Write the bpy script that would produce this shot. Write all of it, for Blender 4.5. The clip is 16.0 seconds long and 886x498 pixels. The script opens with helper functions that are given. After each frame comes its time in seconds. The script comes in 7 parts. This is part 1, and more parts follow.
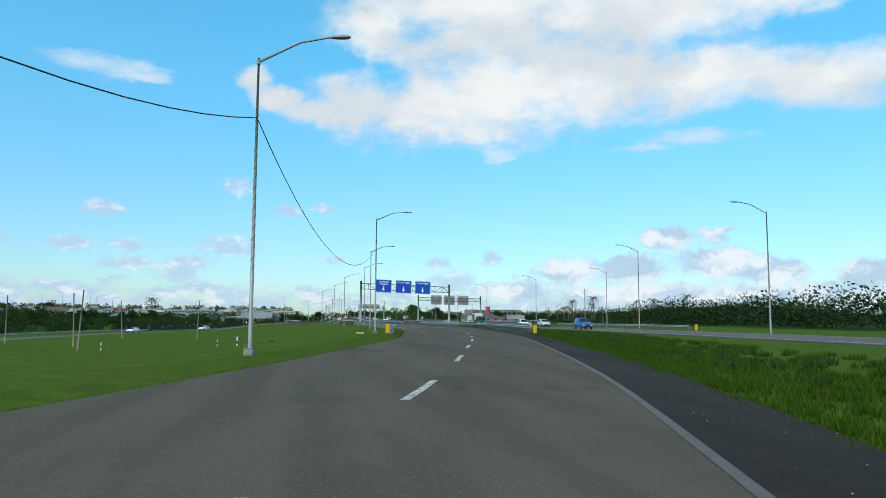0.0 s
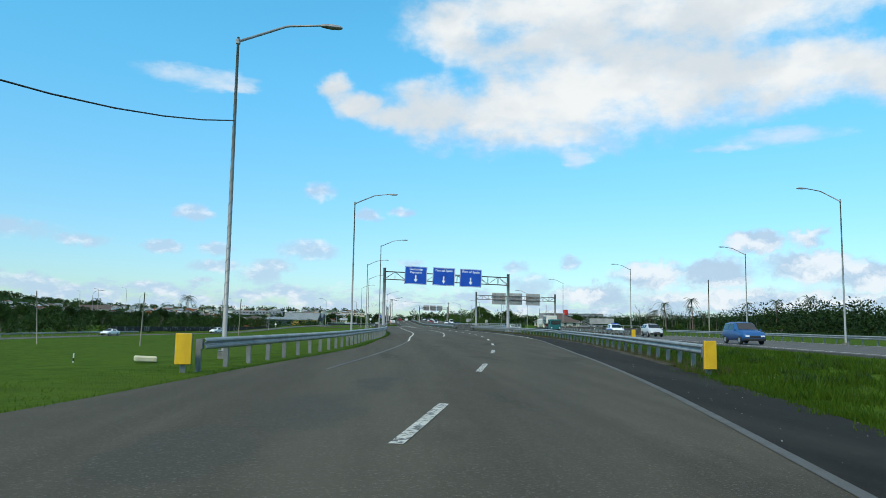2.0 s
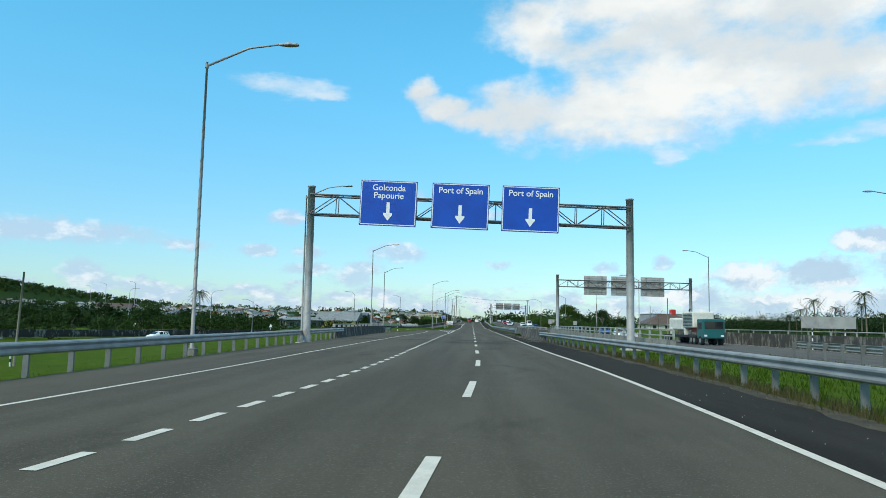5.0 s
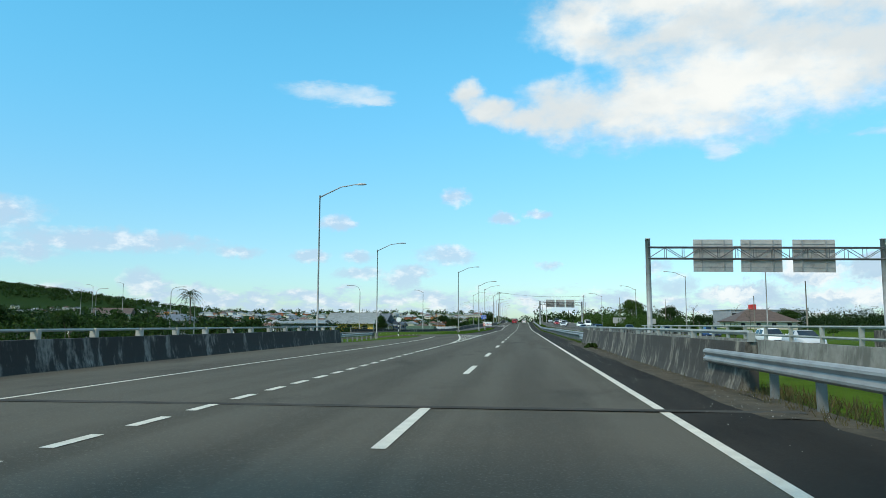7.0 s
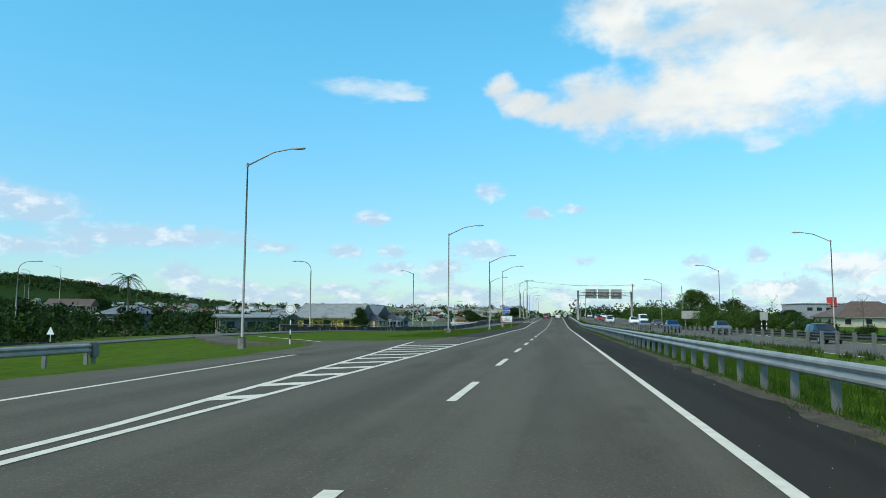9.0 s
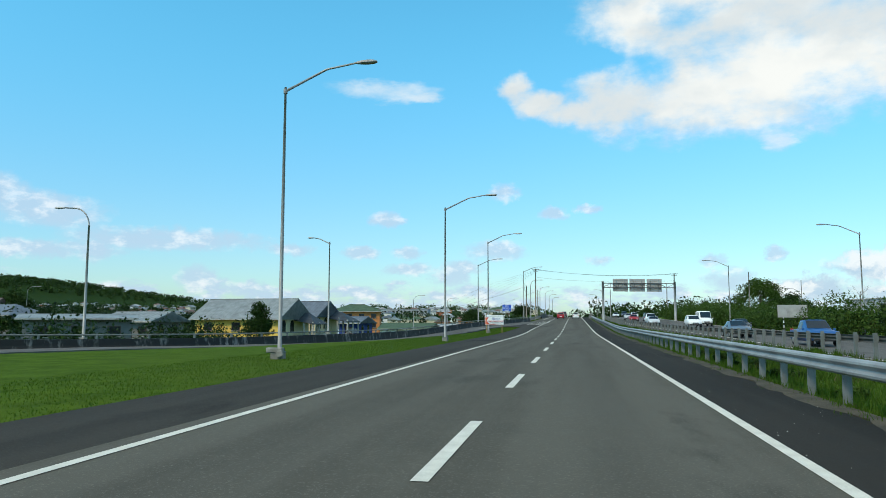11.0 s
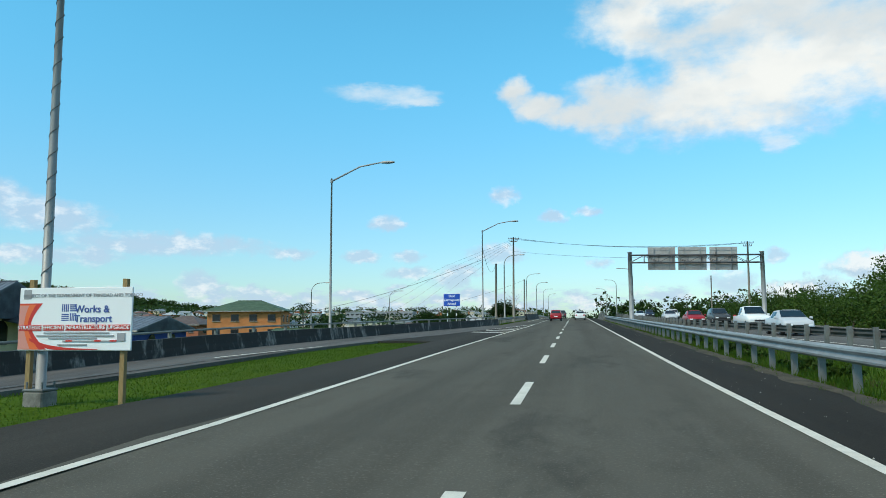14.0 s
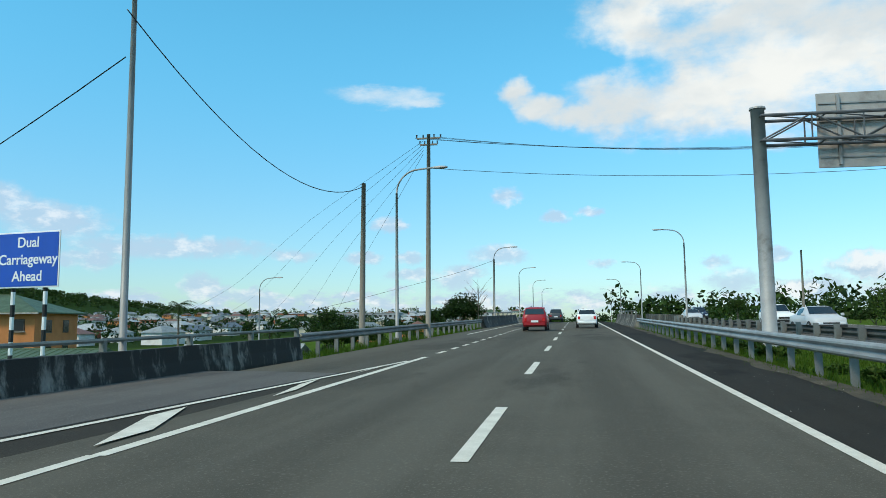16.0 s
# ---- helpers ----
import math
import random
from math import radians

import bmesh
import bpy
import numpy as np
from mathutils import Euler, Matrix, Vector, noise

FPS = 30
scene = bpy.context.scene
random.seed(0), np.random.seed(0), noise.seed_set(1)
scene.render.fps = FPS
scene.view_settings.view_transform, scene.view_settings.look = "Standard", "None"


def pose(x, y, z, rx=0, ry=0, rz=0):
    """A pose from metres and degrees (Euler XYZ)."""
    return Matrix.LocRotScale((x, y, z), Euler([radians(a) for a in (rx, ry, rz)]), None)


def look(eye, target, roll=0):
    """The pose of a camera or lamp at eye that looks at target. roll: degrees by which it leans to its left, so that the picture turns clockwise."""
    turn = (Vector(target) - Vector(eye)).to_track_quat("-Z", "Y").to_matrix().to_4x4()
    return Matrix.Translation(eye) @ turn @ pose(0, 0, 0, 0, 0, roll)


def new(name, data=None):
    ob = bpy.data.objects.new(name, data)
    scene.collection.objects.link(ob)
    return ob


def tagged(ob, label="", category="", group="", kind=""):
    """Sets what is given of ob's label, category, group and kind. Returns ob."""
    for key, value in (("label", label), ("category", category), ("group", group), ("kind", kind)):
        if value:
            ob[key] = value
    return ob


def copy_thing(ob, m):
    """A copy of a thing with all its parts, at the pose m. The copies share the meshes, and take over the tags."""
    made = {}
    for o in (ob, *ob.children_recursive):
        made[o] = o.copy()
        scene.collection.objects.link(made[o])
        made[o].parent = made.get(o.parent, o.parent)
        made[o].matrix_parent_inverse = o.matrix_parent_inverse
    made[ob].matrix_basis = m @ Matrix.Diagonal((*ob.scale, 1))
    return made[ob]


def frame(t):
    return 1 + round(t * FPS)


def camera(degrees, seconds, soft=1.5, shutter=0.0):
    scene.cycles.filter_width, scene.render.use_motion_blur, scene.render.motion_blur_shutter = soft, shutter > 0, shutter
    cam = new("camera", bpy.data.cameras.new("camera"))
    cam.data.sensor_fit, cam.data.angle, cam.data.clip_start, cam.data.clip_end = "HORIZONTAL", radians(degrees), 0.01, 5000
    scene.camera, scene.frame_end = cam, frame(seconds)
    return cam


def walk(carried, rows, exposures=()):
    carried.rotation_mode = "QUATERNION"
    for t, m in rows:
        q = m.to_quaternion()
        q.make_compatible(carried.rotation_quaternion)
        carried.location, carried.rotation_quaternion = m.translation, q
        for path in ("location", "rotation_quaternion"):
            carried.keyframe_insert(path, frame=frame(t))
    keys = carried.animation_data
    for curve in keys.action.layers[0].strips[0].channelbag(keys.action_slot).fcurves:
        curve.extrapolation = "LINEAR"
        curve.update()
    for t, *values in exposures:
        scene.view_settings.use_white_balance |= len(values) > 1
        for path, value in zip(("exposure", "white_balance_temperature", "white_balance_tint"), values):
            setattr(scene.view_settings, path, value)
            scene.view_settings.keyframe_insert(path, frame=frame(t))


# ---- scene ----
cam = camera(63.1, 16.0, soft=0.6)
PATH = [
    (0, (-23.975, -360.448, 1.386), (-23.604, -358.492, 1.581), 0.32),
    (0.5, (-20.210, -348.586, 1.371), (-19.900, -346.620, 1.571), 0.62),
    (1, (-16.957, -336.730, 1.395), (-16.698, -334.757, 1.596), 0.72),
    (1.5, (-13.877, -324.353, 1.378), (-13.669, -322.374, 1.580), 0.91),
    (2, (-11.106, -312.252, 1.327), (-10.948, -310.269, 1.530), 0.96),
    (2.5, (-8.533, -300.302, 1.389), (-8.421, -298.315, 1.590), 1.22),
    (3, (-6.313, -286.929, 1.396), (-6.245, -284.940, 1.596), 1.45),
    (3.5, (-4.245, -274.259, 1.417), (-4.220, -272.270, 1.617), 1.53),
    (4, (-2.485, -261.452, 1.438), (-2.499, -259.462, 1.640), 1.50),
    (6.5, (1.180, -201.538, 1.377), (0.996, -199.557, 1.584), 0.34),
    (7, (1.557, -188.888, 1.343), (1.338, -186.911, 1.551), 0.18),
    (7.5, (1.789, -175.786, 1.362), (1.537, -173.813, 1.569), 0.06),
    (8, (1.774, -162.448, 1.407), (1.499, -160.478, 1.615), 0.08),
    (8.5, (1.802, -149.468, 1.422), (1.507, -147.501, 1.626), 0.42),
    (9, (1.793, -136.570, 1.394), (1.481, -134.604, 1.588), 0.39),
    (11.5, (1.149, -71.301, 1.449), (0.789, -69.344, 1.645), 0.09),
    (12, (0.963, -59.308, 1.421), (0.598, -57.351, 1.612), 0.15),
    (12.5, (0.957, -49.329, 1.435), (0.590, -47.372, 1.622), 0.21),
    (13, (0.865, -36.835, 1.340), (0.498, -34.878, 1.531), 0.13),
    (13.5, (1.058, -26.096, 1.349), (0.692, -24.140, 1.544), 0.02),
    (14, (0.954, -13.000, 1.387), (0.600, -11.043, 1.593), -0.24),
    (14.5, (0.962, -2.129, 1.455), (0.617, -0.170, 1.667), -0.43),
    (15, (1.112, 10.321, 1.652), (0.770, 12.281, 1.862), -0.66),
    (15.1, (1.112, 13.621, 1.698), (0.768, 15.580, 1.908), -0.60),
    (15.2, (1.112, 17.591, 1.756), (0.766, 19.550, 1.966), -0.60),
    (15.3, (1.112, 21.561, 1.815), (0.764, 23.519, 2.025), -0.60),
    (15.4, (1.112, 25.531, 1.878), (0.763, 27.489, 2.088), -0.60),
    (15.5, (1.112, 29.501, 1.942), (0.761, 31.459, 2.152), -0.60),
    (15.6, (1.112, 33.471, 2.006), (0.759, 35.428, 2.215), -0.60),
    (15.7, (1.112, 37.441, 2.069), (0.757, 39.398, 2.279), -0.60),
    (15.8, (1.112, 41.411, 2.133), (0.756, 43.368, 2.342), -0.60),
    (15.9, (1.112, 45.381, 2.196), (0.754, 47.337, 2.406), -0.60),
    (16, (1.112, 49.351, 2.260), (0.752, 51.307, 2.469), -0.60),
]
walk(cam, [(t, look(eye, target, roll)) for t, eye, target, roll in PATH],
     [(0.0, -0.08, 6300, 12.0), (3.0, -0.07, 6320, 12.0), (6.5, 0.0, 6500, 10.0), (10.5, 0.0, 6500, 10.0), (13.0, -0.05, 6500, 10.0), (16.0, -0.05, 6500, 10.0)])

# ---- light ----
SUN_AZ, SUN_EL = 218.0, 47.0        # degrees from +y to the right; a veiled sun behind the car, to its left
world = bpy.data.worlds.new("sky")
scene.world = world
world.use_nodes = True
scene.view_settings.exposure = 0.0


class Nodes:
    """Short calls for building a node tree."""

    def __init__(self, tree):
        self.tree = tree

    def add(self, kind, operation="", use_clamp=False):
        n = self.tree.nodes.new(kind)
        if operation:
            n.operation, n.use_clamp = operation, use_clamp
        return n

    def put(self, socket, value):
        if isinstance(value, bpy.types.NodeSocket):
            self.tree.links.new(value, socket)
        elif value is not None:
            socket.default_value = value

    def math(self, op, a, b=None, c=None, clamp=False):
        n = self.add("ShaderNodeMath", operation=op, use_clamp=clamp)
        for i, v in enumerate((a, b, c)):
            self.put(n.inputs[i], v)
        return n.outputs[0]

    def vec(self, op, a, b=None, c=None, out=0):
        n = self.tree.nodes.new("ShaderNodeVectorMath")
        n.operation = op
        for i, v in enumerate((a, b, c)):
            self.put(n.inputs[i], v)
        return n.outputs[out]

    def noise(self, vector, scale, detail=4.0, rough=0.55, out="Fac"):
        n = self.add("ShaderNodeTexNoise")
        self.put(n.inputs["Vector"], vector)
        n.inputs["Scale"].default_value, n.inputs["Detail"].default_value, n.inputs["Roughness"].default_value = scale, detail, rough
        return n.outputs[out]

    def ramp(self, fac, lo, hi):
        n = self.add("ShaderNodeMapRange")
        n.interpolation_type = "SMOOTHSTEP"
        self.put(n.inputs[0], fac)
        n.inputs[1].default_value, n.inputs[2].default_value = lo, hi
        return n.outputs[0]

    def mix(self, fac, a, b, blend="MIX"):
        n = self.add("ShaderNodeMix")
        n.data_type, n.blend_type = "RGBA", blend
        self.put(n.inputs[0], fac)
        for s, v in ((n.inputs[6], a), (n.inputs[7], b)):
            self.put(s, (*v, 1.0) if isinstance(v, tuple) and len(v) == 3 else v)
        return n.outputs[2]


# Clouds: direction to the right of +y, height over the horizon, half width, half height, all in degrees.
BIG_CLOUD = [(8.0, 16.9, 7.6, 3.2), (14.5, 16.6, 6.5, 3.3), (17.5, 19.0, 9.0, 4.6), (24.0, 18.6, 8.0, 3.5), (31.5, 18.0, 8.0, 2.5), (39.5, 16.9, 7.5, 2.0), (46.0, 16.5, 6.0, 2.0), (13.0, 23.4, 10.5, 4.6), (26.0, 24.2, 12.0, 4.2),
             (5.2, 22.8, 3.6, 2.6), (39.0, 24.0, 8.0, 2.6), (-4.3, 17.9, 1.5, 1.2), (-2.6, 16.9, 2.2, 1.1), (0.4, 16.1, 2.6, 1.1), (3.5, 16.3, 3.2, 2.0), (30.0, 28.5, 17.0, 4.6)]
CLOUD_HOLES = [(6.1, 18.9, 2.6, 1.3), (9.6, 22.6, 3.0, 1.4), (1.6, 19.7, 3.0, 1.1), (41.0, 20.5, 6.5, 1.4)]
WISPS = [(-15.0, 17.9, 4.6, 0.85), (-11.8, 17.5, 1.8, 0.4), (30.0, 13.7, 4.6, 0.7), (26.5, 13.2, 3.0, 0.4), (15.0, 12.9, 1.4, 0.9)]
SMALL_CLOUDS = [(-5.3, 10.1, 1.5, 0.85), (-14.6, 7.9, 1.6, 0.75), (-1.6, 8.3, 1.4, 0.6), (1.4, 8.6, 1.3, 0.45), (-22.1, 5.5, 2.2, 0.6), (-16.7, 5.3, 1.8, 0.6),
                (-13.1, 5.3, 1.5, 0.6), (-6.2, 5.4, 2.7, 0.95), (-8.6, 4.2, 1.8, 0.7), (-38.9, 7.6, 4.2, 1.5), (-43.5, 8.8, 3.4, 1.6), (-31.1, 6.0, 8.8, 1.0), (-40.0, 5.0, 6.0, 0.8), (-36.2, 4.8, 1.3, 1.0), (-29.1, 2.9, 1.7, 1.3), (-25.6, 2.4, 2.4, 0.7),
                (-13.2, 4.0, 2.4, 0.6), (-9.6, 3.3, 1.7, 1.0), (2.0, 4.6, 1.2, 0.45), (10.4, 4.4, 1.2, 0.6), (14.6, 4.8, 0.9, 0.7), (11.5, 3.0, 2.0, 1.3)]
CUMULUS = [(28.3, 6.3, 2.3, 1.0), (31.4, 6.4, 1.5, 0.8), (25.6, 4.0, 3.2, 1.3), (31.5, 4.3, 3.4, 1.5), (20.5, 3.7, 3.0, 1.2), (35.4, 3.7, 2.6, 1.3), (16.6, 2.3, 3.2, 1.1), (41.5, 3.2, 2.6, 1.3), (38.0, 1.8, 5.0, 1.0), (28.0, 1.9, 11.0, 1.2)]


def build_sky():
    k = Nodes(world.node_tree)
    k.tree.nodes.clear()
    sky = k.add("ShaderNodeTexSky")
    sky.sky_type, sky.sun_disc = "NISHITA", False
    sky.sun_elevation, sky.sun_rotation = radians(SUN_EL), radians(SUN_AZ)
    sky.air_density, sky.dust_density, sky.ozone_density = 1.0, 0.6, 1.5
    way = k.add("ShaderNodeTexCoord").outputs["Generated"]
    sep = k.add("ShaderNodeSeparateXYZ")
    k.put(sep.inputs[0], way)
    az = k.math("DEGREES", k.math("ARCTAN2", sep.outputs[0], sep.outputs[1]))
    el = k.math("DEGREES", k.math("ARCSINE", sep.outputs[2]))
    comb = k.add("ShaderNodeCombineXYZ")
    k.put(comb.inputs[0], az)
    k.put(comb.inputs[1], el)
    flat = comb.outputs[0]
    # fine billows: noise in degrees of arc, wider than high
    grain = k.noise(k.vec("MULTIPLY", flat, (0.5, 0.85, 1.0)), 0.5, 7.0, 0.6)
    bent = k.vec("MULTIPLY_ADD", k.vec("SUBTRACT", k.noise(flat, 0.32, 5.0, 0.6, "Color"), (0.5, 0.5, 0.5)), (3.4, 2.0, 0.0), flat)

    def field(blobs, wobble):
        total = None
        for a, e, ra, re in blobs:
            d = k.vec("MULTIPLY_ADD", wobble, (1 / ra, 1 / re, 0.0), (-a / ra, -e / re, 0.0))
            v = k.math("SUBTRACT", 1.0, k.vec("DOT_PRODUCT", d, d, out="Value"))
            total = v if total is None else k.math("SMOOTH_MAX", total, v, 0.5)
        return total

    big = k.math("SUBTRACT", field(BIG_CLOUD, bent), k.math("MULTIPLY", k.math("MAXIMUM", field(CLOUD_HOLES, bent), 0.0), 0.62))
    soft = k.vec("MULTIPLY_ADD", k.vec("SUBTRACT", k.noise(flat, 1.1, 5.0, 0.6, "Color"), (0.5, 0.5, 0.5)), (1.8, 1.0, 0.0), flat)
    puff = k.vec("MULTIPLY_ADD", k.vec("SUBTRACT", k.noise(flat, 0.75, 7.0, 0.62, "Color"), (0.5, 0.5, 0.5)), (2.6, 2.2, 0.0), flat)
    small = field(SMALL_CLOUDS, soft)
    heaps = field(CUMULUS, puff)
    thin = field(WISPS, k.vec("MULTIPLY_ADD", k.vec("SUBTRACT", k.noise(k.vec("MULTIPLY", flat, (0.5, 1.6, 1.0)), 0.8, 6.0, 0.65, "Color"), (0.5, 0.5, 0.5)), (2.4, 1.0, 0.0), flat))
    # cumulus along the horizon; unseen scatter over the rest, added to whiten ambient light
    low = k.noise(k.vec("MULTIPLY", flat, (0.30, 0.75, 1.0)), 1.0, 8.0, 0.6)
    band = k.math("MULTIPLY", k.ramp(el, 6.0, 1.6), k.ramp(el, -1.0, 1.2))
    band = k.math("SUBTRACT", k.math("MULTIPLY_ADD", band, 0.62, low), 0.985)
    rest = k.noise(k.vec("MULTIPLY", flat, (0.045, 0.09, 1.0)), 1.0, 6.0, 0.55)
    behind = k.math("MULTIPLY", k.math("MAXIMUM", k.ramp(k.math("ABSOLUTE", az), 48.0, 62.0), k.ramp(el, 34.0, 44.0)), k.ramp(el, 5.0, 12.0))
    rest = k.math("SUBTRACT", k.math("MULTIPLY", behind, rest), 0.47)
    g = k.math("SUBTRACT", grain, 0.5)
    m_big = k.ramp(k.math("MULTIPLY_ADD", g, 2.4, big), -0.55, 1.05)
    m_small = k.math("MULTIPLY", k.ramp(k.math("MULTIPLY_ADD", g, 2.2, small), -0.15, 1.0), 0.78)
    m_thin = k.math("MULTIPLY", k.ramp(k.math("MULTIPLY_ADD", g, 2.4, thin), -0.3, 1.3), 0.72)
    m_heap = k.math("MULTIPLY", k.ramp(k.math("MULTIPLY_ADD", g, 1.8, heaps), -0.2, 0.75), 0.93)
    m_band = k.math("MULTIPLY", k.ramp(k.math("MULTIPLY_ADD", g, 0.5, band), -0.02, 0.2), 0.85)
    m_rest = k.ramp(k.math("MULTIPLY_ADD", g, 0.4, rest), 0.0, 0.16)
    low_mask = k.math("MAXIMUM", k.math("MAXIMUM", m_small, m_thin), m_band)
    mask = k.math("MAXIMUM", k.math("MAXIMUM", m_big, m_heap), k.math("MAXIMUM", low_mask, m_rest))
    # broad soft greys inside the great cloud
    hollow = k.noise(k.vec("MULTIPLY_ADD", bent, (0.10, 0.20, 1.0), (3.0, 1.3, 0.0)), 1.0, 4.0, 0.5)
    shade = k.ramp(hollow, 0.66, 0.38)
    white = k.mix(shade, (7.2, 7.9, 8.1), (9.5, 9.75, 9.4))
    # the heaps are lit on their crowns and grey-blue in their folds
    fold = k.noise(k.vec("MULTIPLY_ADD", puff, (0.30, 0.55, 1.0), (9.0, 4.0, 0.0)), 1.0, 5.0, 0.55)
    heap_white = k.mix(k.ramp(fold, 0.58, 0.40), (5.0, 6.7, 8.2), (9.3, 9.8, 9.9))
    crown = k.ramp(k.noise(k.vec("MULTIPLY_ADD", flat, (0.5, 0.9, 1.0), (9.0, 4.0, 0.0)), 1.0, 5.0, 0.6), 0.47, 0.68)
    murky = k.mix(crown, (5.2, 6.9, 8.6), (9.0, 9.5, 10.0))
    wispy = k.mix(m_thin, murky, (8.4, 9.2, 9.7))
    white = k.mix(m_big, k.mix(k.math("MULTIPLY", m_heap, k.ramp(m_small, 0.9, 0.2)), k.mix(k.ramp(el, 24.0, 12.0), white, wispy), heap_white), white)
    tint = k.mix(k.ramp(el, 0.0, 26.0), SKY_LOW, SKY_HIGH)
    blue = k.mix(1.0, sky.outputs[0], tint, "MULTIPLY")
    colour = k.mix(mask, blue, white)
    bg = k.add("ShaderNodeBackground")
    k.put(bg.inputs[0], colour)
    bg.inputs[1].default_value = 0.1
    k.put(k.add("ShaderNodeOutputWorld").inputs[0], bg.outputs[0])


SKY_LOW, SKY_HIGH = (1.06, 1.42, 1.56), (0.94, 2.48, 2.43)
build_sky()
sun = new("sun", bpy.data.lights.new("sun", "SUN"))
sun.data.energy, sun.data.angle, sun.data.color = 2.9, radians(12.0), (1.0, 0.86, 0.66)
_a, _e = radians(SUN_AZ), radians(SUN_EL)
sun.matrix_world = look((0, 0, 50), (-math.sin(_a) * math.cos(_e), -math.cos(_a) * math.cos(_e), 50 - math.sin(_e)))

# ---- materials ----


def material(name, a, b=None, scale=4.0, rough=0.7, metal=0.0, bump=0.15, fine=60.0, stretch=(1, 1, 1), rand=0.0, spec=0.4, dirt=None, dirt_at=(0.55, 0.75), dirt_scale=1.2):
    """Two-scale variation between the colours a and b; dirt: a third colour in blotches."""
    m = bpy.data.materials.new(name)
    m.use_nodes = True
    k = Nodes(m.node_tree)
    bsdf = m.node_tree.nodes["Principled BSDF"]
    b = b or tuple(c * 0.75 for c in a)
    where = k.vec("MULTIPLY", k.add("ShaderNodeNewGeometry").outputs["Position"], stretch)
    big, small = k.noise(where, scale, 3.0), k.noise(where, fine, 2.0)
    fac = k.math("MULTIPLY_ADD", k.math("SUBTRACT", small, 0.5), 0.6, big)
    if rand:
        fac = k.math("MULTIPLY_ADD", k.math("SUBTRACT", k.add("ShaderNodeObjectInfo").outputs["Random"], 0.5), rand, fac)
    colour = k.mix(k.ramp(fac, 0.3, 0.7), a, b)
    if dirt:
        colour = k.mix(k.ramp(k.noise(where, dirt_scale, 6.0, 0.65), *dirt_at), colour, dirt)
    k.put(bsdf.inputs["Base Color"], colour)
    k.put(bsdf.inputs["Roughness"], k.math("MULTIPLY_ADD", big, 0.25, rough - 0.12, clamp=True))
    bsdf.inputs["Metallic"].default_value = metal
    bsdf.inputs["Specular IOR Level"].default_value = spec
    if bump:
        n = k.add("ShaderNodeBump")
        n.inputs["Strength"].default_value, n.inputs["Distance"].default_value = bump, 0.02
        k.put(n.inputs["Height"], small)
        k.put(bsdf.inputs["Normal"], n.outputs[0])
    return m


def asphalt(name, a, b, patch, seed, stains=(), older=None):
    """Worn asphalt: long streaks along the lanes, stone grain, darker repairs and stains."""
    m = bpy.data.materials.new(name)
    m.use_nodes = True
    k = Nodes(m.node_tree)
    bsdf = m.node_tree.nodes["Principled BSDF"]
    pos = k.vec("ADD", k.add("ShaderNodeNewGeometry").outputs["Position"], (seed, seed, 0.0))
    streak = k.noise(k.vec("MULTIPLY", pos, (0.85, 0.035, 1.0)), 1.0, 4.0)
    stone = k.noise(pos, 34.0, 3.0, 0.75)
    mid = k.noise(pos, 0.9, 5.0, 0.6)
    fac = k.math("ADD", k.math("MULTIPLY", streak, 0.75), k.math("MULTIPLY", mid, 0.3))
    colour = k.mix(k.ramp(fac, 0.40, 0.62), a, b)
    colour = k.mix(k.ramp(k.noise(k.vec("MULTIPLY", pos, (0.30, 0.10, 1.0)), 1.0, 6.0, 0.62), 0.57, 0.68), colour, patch)
    here = k.add("ShaderNodeNewGeometry").outputs["Position"]
    if older:
        # the older, browner surface before the joint
        sep = k.add("ShaderNodeSeparateXYZ")
        k.put(sep.inputs[0], here)
        colour = k.mix(k.ramp(sep.outputs[1], older[0], older[1]), k.mix(1.0, colour, older[2], "MULTIPLY"), colour)
        # dark oil tracks down the middle of each lane
        bend = k.math("MINIMUM", k.math("ADD", sep.outputs[1], 205.0), 0.0)
        lat = k.math("MULTIPLY_ADD", k.math("MULTIPLY", bend, bend), 0.00111, sep.outputs[0])
        off = k.math("ABSOLUTE", k.math("SUBTRACT", k.math("ABSOLUTE", lat), 1.85))
        track = k.ramp(k.math("MULTIPLY_ADD", k.math("SUBTRACT", streak, 0.5), 1.2, off), 1.05, 0.1)
        colour = k.mix(k.math("MULTIPLY", track, 0.30), colour, patch)
    if stains:
        wobble = k.vec("MULTIPLY_ADD", k.vec("SUBTRACT", k.noise(here, 0.9, 5.0, 0.65, "Color"), (0.5, 0.5, 0.5)), (1.6, 3.2, 0.0), here)
        total = None
        for x, y, rx, ry in stains:
            d = k.vec("MULTIPLY_ADD", wobble, (1 / rx, 1 / ry, 0.0), (-x / rx, -y / ry, 0.0))
            v = k.math("SUBTRACT", 1.0, k.vec("DOT_PRODUCT", d, d, out="Value"))
            total = v if total is None else k.math("MAXIMUM", total, v)
        colour = k.mix(k.math("MULTIPLY", k.ramp(total, 0.0, 0.7), 0.75), colour, patch)
    colour = k.mix(k.math("MULTIPLY", k.ramp(stone, 0.53, 0.72), 0.8), colour, tuple(min(1.0, c * 2.3) for c in a))
    k.put(bsdf.inputs["Base Color"], colour)
    k.put(bsdf.inputs["Roughness"], k.math("MULTIPLY_ADD", mid, 0.2, 0.78))
    bsdf.inputs["Specular IOR Level"].default_value = 0.08
    n = k.add("ShaderNodeBump")
    n.inputs["Strength"].default_value, n.inputs["Distance"].default_value = 0.5, 0.012
    k.put(n.inputs["Height"], stone)
    k.put(bsdf.inputs["Normal"], n.outputs[0])
    return m


